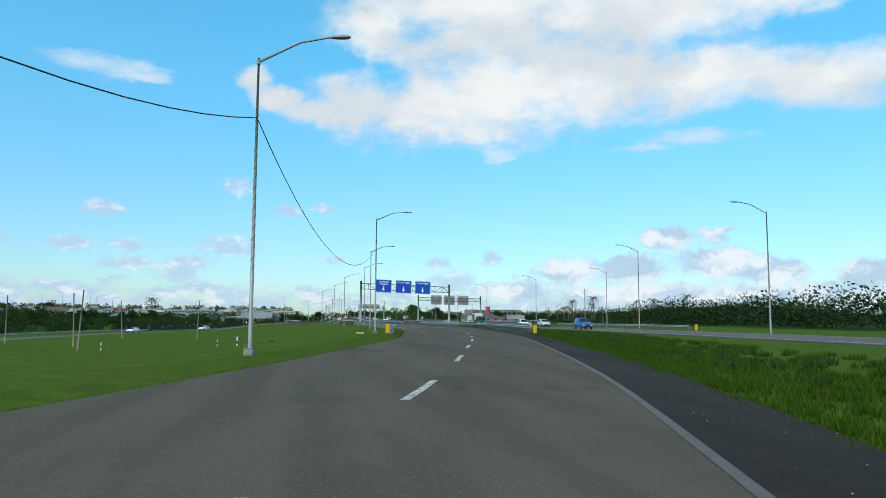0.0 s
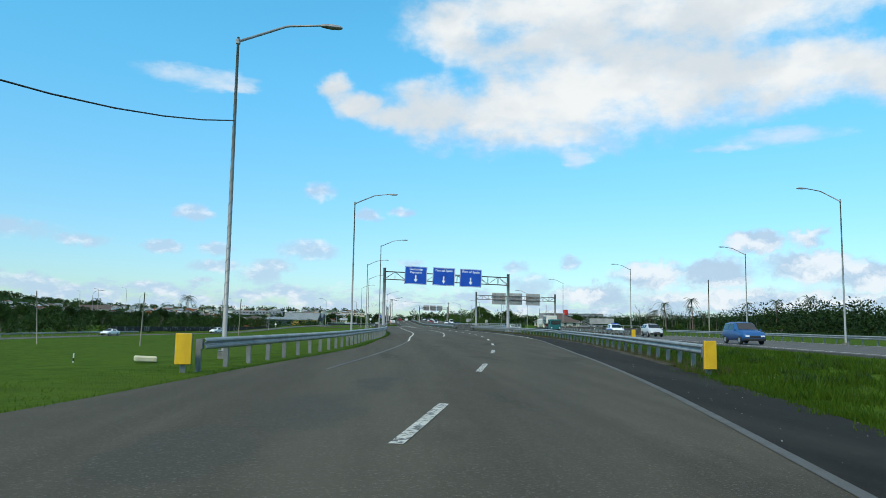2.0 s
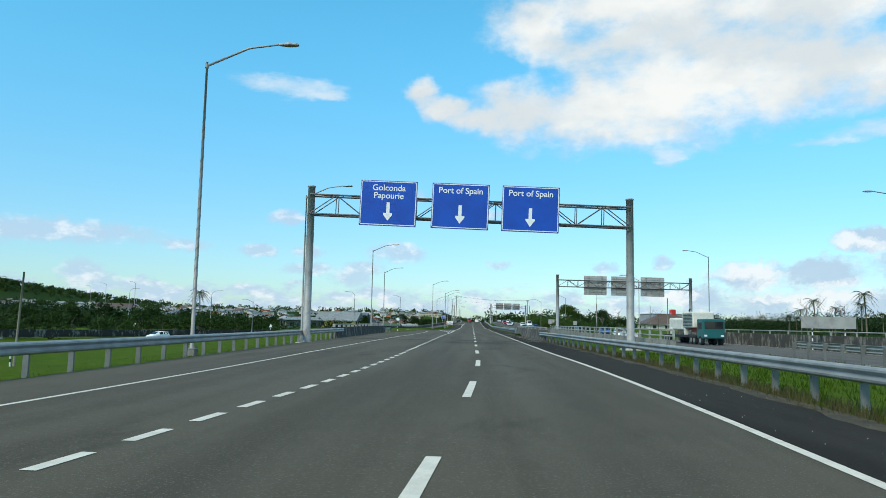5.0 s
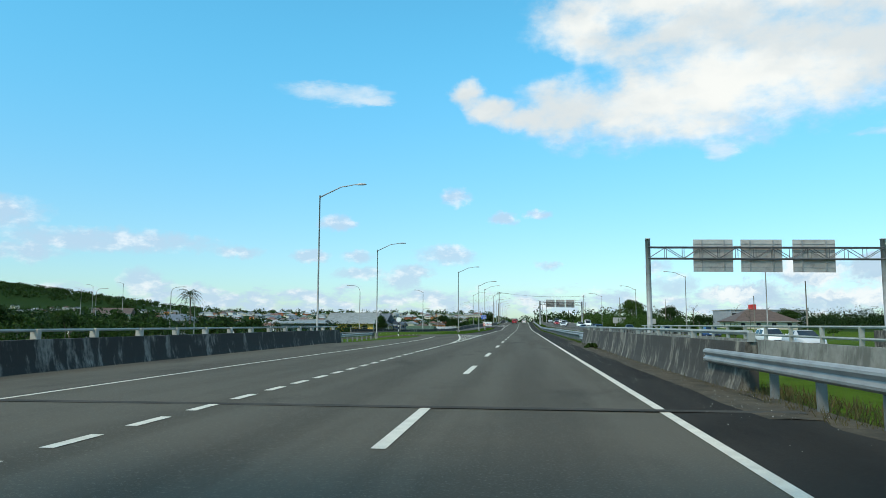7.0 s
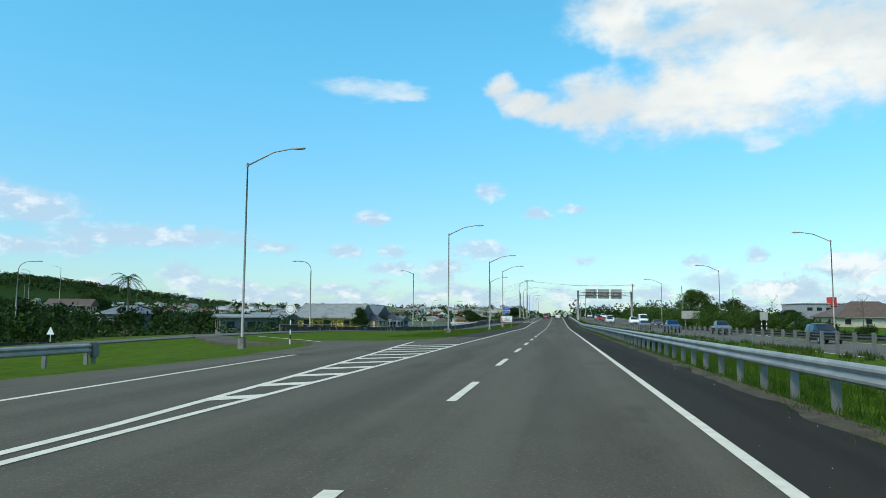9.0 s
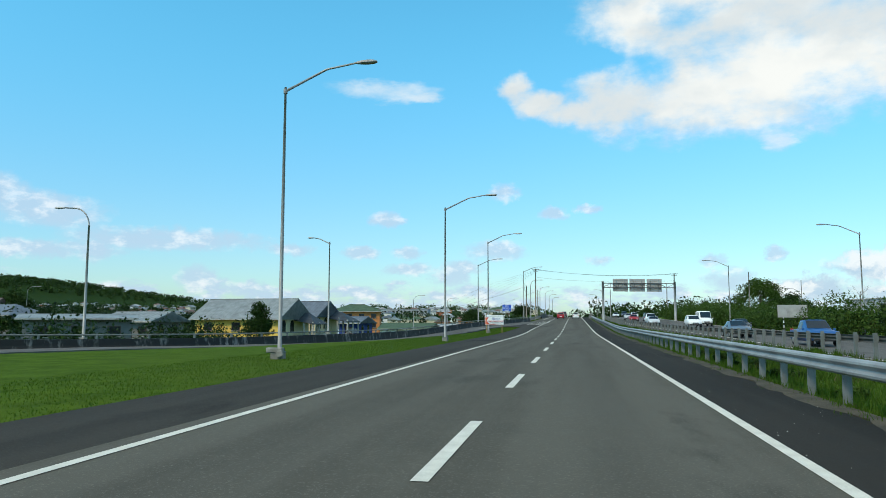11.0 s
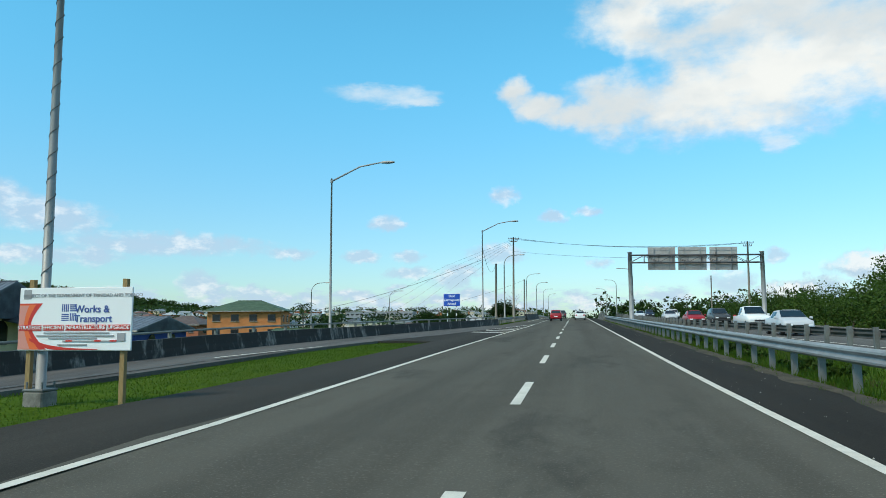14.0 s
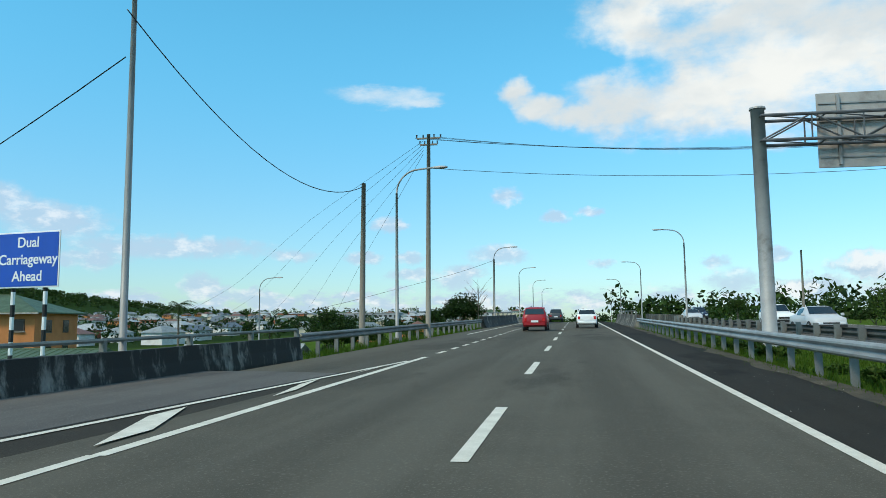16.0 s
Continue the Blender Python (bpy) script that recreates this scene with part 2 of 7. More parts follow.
def concrete(name, a, b, soot, cover):
    """Weathered concrete with black mould that runs down in streaks. cover: how much of it is left bare, 0 to 1."""
    m = bpy.data.materials.new(name)
    m.use_nodes = True
    k = Nodes(m.node_tree)
    bsdf = m.node_tree.nodes["Principled BSDF"]
    pos = k.add("ShaderNodeNewGeometry").outputs["Position"]
    base = k.mix(k.ramp(k.noise(pos, 2.5, 5.0), 0.3, 0.7), a, b)
    runs = k.noise(k.vec("MULTIPLY", pos, (1.5, 1.5, 0.5)), 1.3, 8.0, 0.7)
    blot = k.noise(pos, 0.55, 6.0, 0.62)
    fac = k.math("ADD", k.math("MULTIPLY", runs, 0.65), k.math("MULTIPLY", blot, 0.35))
    k.put(bsdf.inputs["Base Color"], k.mix(k.ramp(fac, cover + 0.07, cover - 0.05), base, soot))
    bsdf.inputs["Roughness"].default_value = 0.88
    n = k.add("ShaderNodeBump")
    n.inputs["Strength"].default_value, n.inputs["Distance"].default_value = 0.4, 0.02
    k.put(n.inputs["Height"], k.noise(pos, 28.0, 4.0))
    k.put(bsdf.inputs["Normal"], n.outputs[0])
    return m


def leafage(name, a, b, rand=0.5, thin=0.0):
    m = bpy.data.materials.new(name)
    m.use_nodes = True
    k = Nodes(m.node_tree)
    bsdf = m.node_tree.nodes["Principled BSDF"]
    isle = k.add("ShaderNodeNewGeometry").outputs["Random Per Island"]
    fac = k.math("ADD", k.math("MULTIPLY", isle, 0.6), k.math("MULTIPLY", k.add("ShaderNodeObjectInfo").outputs["Random"], rand))
    colour = k.mix(k.ramp(fac, 0.15, 0.95), a, b)
    k.put(bsdf.inputs["Base Color"], colour)
    bsdf.inputs["Roughness"].default_value = 0.6
    bsdf.inputs["Specular IOR Level"].default_value = 0.12
    if thin:
        # light that comes through the leaf
        through_leaf, both = k.add("ShaderNodeBsdfTranslucent"), k.add("ShaderNodeMixShader")
        k.put(through_leaf.inputs[0], colour)
        both.inputs[0].default_value = thin
        k.put(both.inputs[1], bsdf.outputs[0])
        k.put(both.inputs[2], through_leaf.outputs[0])
        k.put(m.node_tree.nodes["Material Output"].inputs[0], both.outputs[0])
    return m


def plain(name, colour, rough=0.5, metal=0.0, spec=0.5):
    m = bpy.data.materials.new(name)
    m.use_nodes = True
    b = m.node_tree.nodes["Principled BSDF"]
    b.inputs["Base Color"].default_value = (*colour, 1)
    b.inputs["Roughness"].default_value, b.inputs["Metallic"].default_value = rough, metal
    b.inputs["Specular IOR Level"].default_value = spec
    return m


def grassy(name):
    m = bpy.data.materials.new(name)
    m.use_nodes = True
    k = Nodes(m.node_tree)
    bsdf = m.node_tree.nodes["Principled BSDF"]
    pos = k.add("ShaderNodeNewGeometry").outputs["Position"]
    big, mid, fine = k.noise(pos, 0.09, 4.0), k.noise(pos, 0.9, 5.0, 0.65), k.noise(pos, 14.0, 3.0, 0.7)
    fac = k.math("ADD", k.math("MULTIPLY", mid, 0.55), k.math("MULTIPLY", fine, 0.45))
    colour = k.mix(k.ramp(fac, 0.34, 0.64), (0.030, 0.062, 0.0048), (0.068, 0.116, 0.0095))
    colour = k.mix(k.math("MULTIPLY", k.ramp(big, 0.45, 0.7), 0.5), colour, (0.066, 0.098, 0.011))
    # scrub and woodland floor away from the road
    sep = k.add("ShaderNodeSeparateXYZ")
    k.put(sep.inputs[0], k.vec("MULTIPLY_ADD", k.noise(pos, 0.05, 3.0, 0.6, "Color"), (16.0, 0.0, 0.0), pos))
    away = k.math("MAXIMUM", k.ramp(sep.outputs[0], -84.0, -104.0), k.ramp(sep.outputs[0], 78.0, 100.0))
    colour = k.mix(away, colour, (0.016, 0.034, 0.006))
    k.put(bsdf.inputs["Base Color"], colour)
    bsdf.inputs["Roughness"].default_value = 0.95
    bsdf.inputs["Specular IOR Level"].default_value = 0.03
    n = k.add("ShaderNodeBump")
    n.inputs["Strength"].default_value, n.inputs["Distance"].default_value = 0.9, 0.08
    k.put(n.inputs["Height"], fac)
    k.put(bsdf.inputs["Normal"], n.outputs[0])
    return m


STAINS = [(-23.6, -347.8, 0.9, 0.7), (-11.2, -296.5, 0.5, 2.2), (-12.2, -301.0, 0.85, 2.6), (-13.1, -304.8, 0.9, 2.0), (-5.65, -265.8, 0.5, 1.0), (-8.2, -272.4, 0.6, 1.4), (-3.4, -276.4, 0.6, 1.5)]
M_ROAD = asphalt("worn_asphalt", (0.0735, 0.0675, 0.0540), (0.0975, 0.0905, 0.0735), (0.058, 0.0540, 0.0445), 0.0, STAINS, (-240.0, -214.0, (0.87, 0.83, 0.765)))
M_SHOULDER = asphalt("dark_asphalt", (0.0185, 0.0168, 0.0140), (0.0290, 0.0262, 0.0220), (0.0135, 0.0122, 0.0102), 31.0)
M_SHOULDER_L = asphalt("brown_asphalt", (0.033, 0.0298, 0.0246), (0.044, 0.0396, 0.033), (0.0235, 0.0213, 0.0178), 47.0)
M_RAMP = asphalt("grey_asphalt", (0.085, 0.081, 0.077), (0.115, 0.11, 0.103), (0.065, 0.063, 0.06), 77.0)
M_PATCH = asphalt("old_patch", (0.043, 0.043, 0.041), (0.062, 0.061, 0.057), (0.037, 0.037, 0.035), 5.0)
M_NEWTAR = asphalt("new_asphalt", (0.03, 0.03, 0.031), (0.042, 0.042, 0.042), (0.025, 0.025, 0.025), 13.0)
M_WHITE = material("road_paint", (0.66, 0.615, 0.52), (0.54, 0.50, 0.42), 3.0, 0.6, bump=0.2, dirt=(0.28, 0.27, 0.26), dirt_at=(0.62, 0.8), dirt_scale=5.0)
M_WORN = material("worn_road_paint", (0.56, 0.53, 0.46), (0.44, 0.42, 0.36), 3.0, 0.65, bump=0.3, dirt=(0.075, 0.07, 0.06), dirt_at=(0.50, 0.56), dirt_scale=14.0)
M_FADED = material("faded_paint", (0.084, 0.078, 0.067), (0.070, 0.065, 0.056), 3.0, 0.7, bump=0.2, dirt=(0.085, 0.079, 0.071), dirt_at=(0.40, 0.66), dirt_scale=2.0)
M_GRASS = grassy("grass_ground")
M_BLADE = leafage("grass_blades", (0.056, 0.104, 0.010), (0.105, 0.170, 0.018), 0.0, 0.55)
M_WEED = leafage("rank_weeds", (0.045, 0.088, 0.005), (0.105, 0.165, 0.010), 0.0, 0.45)
M_DRY = leafage("dry_grass", (0.08, 0.07, 0.028), (0.15, 0.125, 0.055), 0.0, 0.3)
M_DIRT = material("gritty_soil", (0.074, 0.056, 0.031), (0.034, 0.028, 0.017), 1.6, 0.95, bump=0.6, fine=25.0)
M_LEAF = leafage("dark_foliage", (0.009, 0.023, 0.005), (0.036, 0.070, 0.012), 0.5, 0.12)
M_LEAF_L = leafage("light_foliage", (0.017, 0.040, 0.007), (0.050, 0.092, 0.014), 0.5, 0.2)
M_PALM = leafage("palm_fronds", (0.014, 0.030, 0.008), (0.040, 0.066, 0.016))
M_BARK = material("bark", (0.16, 0.13, 0.10), (0.08, 0.065, 0.05), 6.0, 0.9, bump=0.6)
M_GALV = material("galvanised_steel", (0.34, 0.345, 0.34), (0.25, 0.255, 0.25), 1.4, 0.5, metal=0.35, bump=0.05, dirt=(0.2, 0.2, 0.19), dirt_at=(0.6, 0.85))
M_RAILDARK = material("dull_steel", (0.20, 0.205, 0.20), (0.14, 0.145, 0.14), 1.6, 0.6, metal=0.3, bump=0.08, dirt=(0.13, 0.12, 0.11), dirt_at=(0.55, 0.8))
M_POLE = material("pole_steel", (0.31, 0.31, 0.30), (0.24, 0.24, 0.235), 1.0, 0.55, metal=0.25, bump=0.04, dirt=(0.24, 0.22, 0.2), dirt_at=(0.62, 0.85))
M_GANTRY = material("gantry_steel", (0.34, 0.345, 0.345), (0.26, 0.265, 0.265), 1.2, 0.6, metal=0.25, bump=0.05, dirt=(0.16, 0.15, 0.14))
M_TRUSS = material("dark_truss_steel", (0.13, 0.135, 0.145), (0.09, 0.095, 0.1), 2.0, 0.6, metal=0.3, bump=0.05)
M_SIGNBACK = material("sign_back_sheet", (0.44, 0.42, 0.40), (0.34, 0.325, 0.31), 0.9, 0.7, metal=0.1, bump=0.05, dirt=(0.22, 0.2, 0.185), dirt_at=(0.5, 0.8))
M_BLUE = material("blue_sign_face", (0.008, 0.075, 0.46), (0.006, 0.06, 0.38), 0.7, 0.45, bump=0.0)
M_SIGNWHITE = plain("white_sign_face", (0.8, 0.8, 0.8), 0.45)
M_YELLOW = material("yellow_paint", (0.80, 0.46, 0.012), (0.68, 0.37, 0.01), 2.0, 0.55, bump=0.05, dirt=(0.35, 0.2, 0.03), dirt_at=(0.66, 0.85))
M_CONC = concrete("stained_concrete", (0.27, 0.25, 0.205), (0.165, 0.15, 0.125), (0.045, 0.041, 0.035), 0.53)
M_CONC_DARK = concrete("blackened_concrete", (0.26, 0.245, 0.22), (0.15, 0.14, 0.125), (0.020, 0.019, 0.017), 0.56)
M_CONC_GREY = concrete("smooth_grey_concrete", (0.27, 0.26, 0.235), (0.20, 0.19, 0.17), (0.13, 0.125, 0.11), 0.47)
M_PALERAIL = material("pale_rail_paint", (0.36, 0.37, 0.345), (0.27, 0.28, 0.26), 1.6, 0.6, metal=0.1, bump=0.05, dirt=(0.22, 0.2, 0.17), dirt_at=(0.58, 0.8))
M_FOOT = material("grubby_concrete", (0.27, 0.255, 0.225), (0.18, 0.17, 0.15), 3.0, 0.9, bump=0.3, dirt=(0.09, 0.085, 0.075), dirt_at=(0.5, 0.75))
M_BASE = material("pale_concrete", (0.45, 0.43, 0.39), (0.33, 0.31, 0.28), 3.0, 0.9, bump=0.3, dirt=(0.15, 0.14, 0.12), dirt_at=(0.5, 0.75))
M_OPPRAIL = material("dark_old_steel", (0.085, 0.085, 0.08), (0.05, 0.05, 0.048), 1.6, 0.7, metal=0.2, bump=0.08)
M_RAILPAINT = material("handrail_paint", (0.23, 0.235, 0.215), (0.15, 0.155, 0.14), 1.6, 0.6, metal=0.2, bump=0.05, dirt=(0.16, 0.13, 0.1), dirt_at=(0.58, 0.8))
M_BLACK = plain("black_rubber", (0.018, 0.018, 0.018), 0.75)
M_GLASS = plain("car_glass", (0.012, 0.015, 0.018), 0.08, 0.0, 0.8)
M_WINDOW = plain("window_glass", (0.018, 0.02, 0.024), 0.15, 0.0, 0.6)
M_RIM = plain("alloy", (0.5, 0.5, 0.52), 0.35, 0.8)
M_LAMPRED = plain("red_lens", (0.5, 0.012, 0.012), 0.25)
M_LAMPCLEAR = plain("clear_lens", (0.75, 0.77, 0.8), 0.12)
M_CABLE = plain("black_cable", (0.02, 0.02, 0.022), 0.6)
M_WOODPOLE = material("weathered_timber", (0.26, 0.23, 0.19), (0.17, 0.15, 0.125), 1.2, 0.9, bump=0.4, stretch=(1, 1, 0.08))
M_RED = plain("red_panel", (0.55, 0.03, 0.02), 0.5)
M_ORANGE = plain("orange_panel", (0.75, 0.14, 0.03), 0.5)
M_TIMBER = material("raw_timber", (0.34, 0.23, 0.10), (0.24, 0.16, 0.07), 1.5, 0.85, bump=0.3, stretch=(1, 1, 0.1))
M_PINK = plain("pink_print", (0.62, 0.25, 0.2), 0.5)
M_CREAM = material("cream_block", (0.62, 0.55, 0.36), (0.5, 0.44, 0.29), 3.0, 0.8, bump=0.2)
M_GREYBAR = plain("grey_print", (0.3, 0.3, 0.31), 0.6)
M_BLUEBAR = plain("blue_print", (0.05, 0.09, 0.3), 0.6)


def wall_paint(name, colour):
    return material(name, colour, tuple(c * 0.82 for c in colour), 0.8, 0.85, bump=0.1, dirt=tuple(c * 0.5 for c in colour), dirt_at=(0.62, 0.85), dirt_scale=0.8)


def roof_paint(name, colour):
    return material(name, colour, tuple(c * 0.72 for c in colour), 1.3, 0.55, metal=0.1, bump=0.1, dirt=tuple(c * 0.55 for c in colour), dirt_at=(0.5, 0.75), dirt_scale=0.7)


# ---- mesh helpers ----


def part(name, bm, mat, parent=None, label="", smooth=False):
    me = bpy.data.meshes.new(name)
    bm.to_mesh(me)
    bm.free()
    for p in me.polygons:
        p.use_smooth = smooth
    me.materials.append(mat)
    ob = new(name, me)
    ob.parent = parent
    if label:
        tagged(ob, label)
    return ob


def raw(name, verts, faces, mat, parent=None, label="", smooth=False):
    me = bpy.data.meshes.new(name)
    me.from_pydata([tuple(v) for v in verts], [], faces)
    me.update()
    for p in me.polygons:
        p.use_smooth = smooth
    me.materials.append(mat)
    ob = new(name, me)
    ob.parent = parent
    if label:
        tagged(ob, label)
    return ob


def empty(name, m=None):
    ob = new(name)
    ob.empty_display_size = 0.3
    if m is not None:
        ob.matrix_world = m
    return ob


def again(ob, parent, m):
    """Another object on the same mesh, under parent."""
    o = new(ob.name.split(".")[0], ob.data)
    o.parent = parent
    o.matrix_local = m
    return o


def box(bm, lo, hi, bevel=0.0):
    g = bmesh.ops.create_cube(bm, size=1.0)
    vs = g["verts"]
    for v in vs:
        v.co = Vector([lo[i] + (v.co[i] + 0.5) * (hi[i] - lo[i]) for i in range(3)])
    if bevel:
        es = {e for v in vs for e in v.link_edges}
        bmesh.ops.bevel(bm, geom=list(es), offset=bevel, segments=1, affect="EDGES")
    return bm


def boxed(lo, hi, bevel=0.0):
    return box(bmesh.new(), lo, hi, bevel)


def tube(bm, points, radii, sides=8, caps=True):
    """A round bar through the points."""
    rings = []
    pts = [Vector(p) for p in points]
    for i, p in enumerate(pts):
        d = (pts[min(i + 1, len(pts) - 1)] - pts[max(i - 1, 0)]).normalized()
        up = Vector((0, 0, 1)) if abs(d.z) < 0.9 else Vector((0, 1, 0))
        a = d.cross(up).normalized()
        b = d.cross(a).normalized()
        r = radii[i] if isinstance(radii, (list, tuple)) else radii
        rings.append([bm.verts.new(p + (a * math.cos(2 * math.pi * s / sides) + b * math.sin(2 * math.pi * s / sides)) * r) for s in range(sides)])
    for r0, r1 in zip(rings, rings[1:]):
        for s in range(sides):
            bm.faces.new((r0[s], r0[(s + 1) % sides], r1[(s + 1) % sides], r1[s]))
    if caps:
        bm.faces.new(rings[0])
        bm.faces.new(rings[-1][::-1])
    return bm


def tubes(points, radii, sides=8):
    return tube(bmesh.new(), points, radii, sides)


def lerp_table(table, v):
    return float(np.interp(v, [p[0] for p in table], [p[1] for p in table]))


def smooth01(a, b, v):
    t = min(1.0, max(0.0, (v - a) / (b - a)))
    return t * t * (3 - 2 * t)


# ---- the plan ----
# The main line follows +y; up to y = -205 it comes round a left-hand curve.


def main_x(y):
    return -0.00111 * (y + 205.0) ** 2 + 0.45 * min(1.0, max(0.0, (-325.0 - y) / 20.0)) if y < -205.0 else 0.0


LEFT_EDGE = [(-440, -5.5), (-348, -5.85), (-313, -5.75), (-302, -5.8), (-292, -6.5), (-274, -7.0), (-258, -8.4), (-243, -9.1), (-200, -11.2), (-172, -11.6), (-140, -12.1), (-133, -10.9), (-128, -10.65), (-122, -10.3), (-114, -9.8), (-100, -9.7), (-92, -9.5)]
RIGHT_EDGE = [(-440, 6.3), (-294, 6.2), (-262, 6.6), (-180, 5.9), (-130, 5.55), (900, 5.4)]
OPP = [(-460, 4.0), (-400, 10.0), (-300, 18.5), (-249, 21.5), (-177, 26.0), (-129, 25.0), (-60, 22.0), (0, 19.5), (40, 16.5), (80, 16.5), (900, 16.5)]
COLLECTOR = [(-62, -460), (-74, -330), (-78, -200), (-66, -130), (-46, -82), (-31, -60), (-20.6, -42), (-17.1, -30), (-15.4, -20), (-13.9, -4), (-12.5, 8), (-11.4, 20), (-10.2, 32), (-8.6, 48), (-6.4, 66)]
WALL_LEFT = [(-41.5, -70), (-31.0, -54), (-22.5, -42), (-19.0, -30), (-17.2, -20), (-15.6, -4), (-14.3, 8), (-13.2, 20), (-12.3, 30), (-10.6, 46), (-8.7, 62), (-8.0, 72)]


RIGHT_LINE = [(-460, 4.2), (-297, 4.22), (-278, 3.9), (-266, 3.95), (-252, 4.35), (-243, 4.5), (-225, 4.2), (-200, 3.75), (-150, 3.68), (900, 3.65)]


def road_half(y):
    """How far the carriageway reaches to the right of the lane line."""
    return lerp_table(RIGHT_LINE, y) + 0.06


def opp_x(y):
    return lerp_table(OPP, y)


def wall_x(y):
    return lerp_table([(b, a) for a, b in WALL_LEFT], y)


def slip_dip(x, y):
    """How far the slip road and its bank lie under the main road."""
    verge = lerp_table([(b, a) for a, b in COLLECTOR], y) + 1.75
    return -0.40 * smooth01(-1.9, -0.1, verge - x) * smooth01(-78.0, -36.0, y) * (1.0 - smooth01(-14.0, 20.0, y))


def opp_dip(y):
    """How far the opposite carriageway lies under ours."""
    return -0.5 * smooth01(-215.0, -188.0, y) * (1.0 - smooth01(-48.0, -6.0, y))


def ground_z(x, y):
    lat = x - main_x(y)
    dip_a = -2.6 * smooth01(11.0, 34.0, -lat) * (1.0 - smooth01(-110.0, -52.0, y))
    beyond = wall_x(max(-70.0, y)) - x
    dip_b = -3.3 * smooth01(0.6, 9.0, beyond) * smooth01(-95.0, -50.0, y)
    z = min(dip_a, dip_b) if beyond > 0.6 else dip_a * (1.0 if x < -20 else smooth01(-20, -60, x) if y > -60 else 1.0)
    far = math.hypot(x, y + 100)
    if x < -60:
        z += smooth01(220.0, 1250.0, far) * 20.0
    elif y > 100:
        z += smooth01(220.0, 1250.0, far) * (20.0 if x < 0 else 8.0) * smooth01(8, 60, abs(x))
    z += 70.0 * math.exp(-(((x + 1250) / 420) ** 2 + ((y - 1250) / 420) ** 2))
    z += 60.0 * math.exp(-(((x - 1900) / 700) ** 2 + ((y - 2600) / 400) ** 2))
    if x > 42:
        z += 0.5 * noise.noise((x * 0.03, y * 0.03, 0.0)) * smooth01(42, 80, x)
    z += opp_dip(y) * smooth01(-8.6, -6.8, x - opp_x(y)) * (1.0 - smooth01(30.0, 60.0, x - opp_x(y)))
    return z - 0.10 + (slip_dip(x, y) if x > -40 else slip_dip(-40, y))


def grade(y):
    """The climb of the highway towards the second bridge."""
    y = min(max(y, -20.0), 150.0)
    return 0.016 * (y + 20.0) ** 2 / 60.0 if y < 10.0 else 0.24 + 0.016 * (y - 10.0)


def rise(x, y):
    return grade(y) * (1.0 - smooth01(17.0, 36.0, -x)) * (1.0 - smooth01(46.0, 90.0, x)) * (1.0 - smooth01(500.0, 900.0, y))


# ---- ground and roads ----


def axis_steps(points):
    out = []
    for a, b, step in points:
        out += list(np.arange(a, b, step))
    return out + [points[-1][1]]


def build_ground():
    xs = axis_steps([(-4600, -600, 130), (-600, -140, 20), (-140, -44, 6), (-44, -24, 2.5), (-24, -8, 0.8), (-8, 60, 2.5), (60, 140, 8), (140, 600, 40), (600, 4600, 160)])
    ys = axis_steps([(-2200, -500, 110), (-500, -90, 6), (-90, 90, 3), (90, 200, 6), (200, 800, 25), (800, 4700, 130)])
    nx = len(xs)
    verts = [(x, y, ground_z(x, y)) for y in ys for x in xs]
    faces = [(j * nx + i, j * nx + i + 1, (j + 1) * nx + i + 1, (j + 1) * nx + i) for j in range(len(ys) - 1) for i in range(nx - 1)]
    tagged(raw("ground", verts, faces, M_GRASS, smooth=True), "rough green grassland falling away beside the highway", "ground", kind="structure")


def strip(name, lo, hi, ys, z, mat, label, category, kind="structure", skirt=0.25):
    """A sheet between two side lines, with short skirts."""
    verts, faces = [], []
    for y in ys:
        a, b = lo(y), hi(y)
        za = z(a, y) if callable(z) else z
        zb = z(b, y) if callable(z) else z
        verts += [(a, y, za - skirt), (a, y, za), ((a + b) / 2, y, (za + zb) / 2 + 0.02), (b, y, zb), (b, y, zb - skirt)]
    for j in range(len(ys) - 1):
        for i in range(4):
            faces.append((j * 5 + i, j * 5 + i + 1, j * 5 + 6 + i, j * 5 + 5 + i))
    return tagged(raw(name, verts, faces, mat), label, category, kind=kind)


def along(points, step=2.0):
    """Evenly spaced places on a line through the points, with the way on."""
    pts = [Vector((p[0], p[1], 0)) for p in points]
    fine = []
    n = len(pts)
    for i in range(n - 1):
        p0, p1, p2, p3 = pts[max(i - 1, 0)], pts[i], pts[i + 1], pts[min(i + 2, n - 1)]
        for s in range(20):
            t = s / 20
            fine.append(0.5 * ((2 * p1) + (p2 - p0) * t + (2 * p0 - 5 * p1 + 4 * p2 - p3) * t * t + (3 * p1 - p0 - 3 * p2 + p3) * t ** 3))
    fine.append(pts[-1])
    d = [0.0]
    for a, b in zip(fine, fine[1:]):
        d.append(d[-1] + (b - a).length)
    out = []
    count = max(2, int(d[-1] / step) + 1)
    for i in range(count):
        v = d[-1] * i / (count - 1)
        x, y = np.interp(v, d, [p.x for p in fine]), np.interp(v, d, [p.y for p in fine])
        x2, y2 = np.interp(v + 0.3, d, [p.x for p in fine]), np.interp(v + 0.3, d, [p.y for p in fine])
        x1, y1 = np.interp(v - 0.3, d, [p.x for p in fine]), np.interp(v - 0.3, d, [p.y for p in fine])
        out.append((Vector((x, y, 0)), Vector((x2 - x1, y2 - y1, 0)).normalized()))
    return out


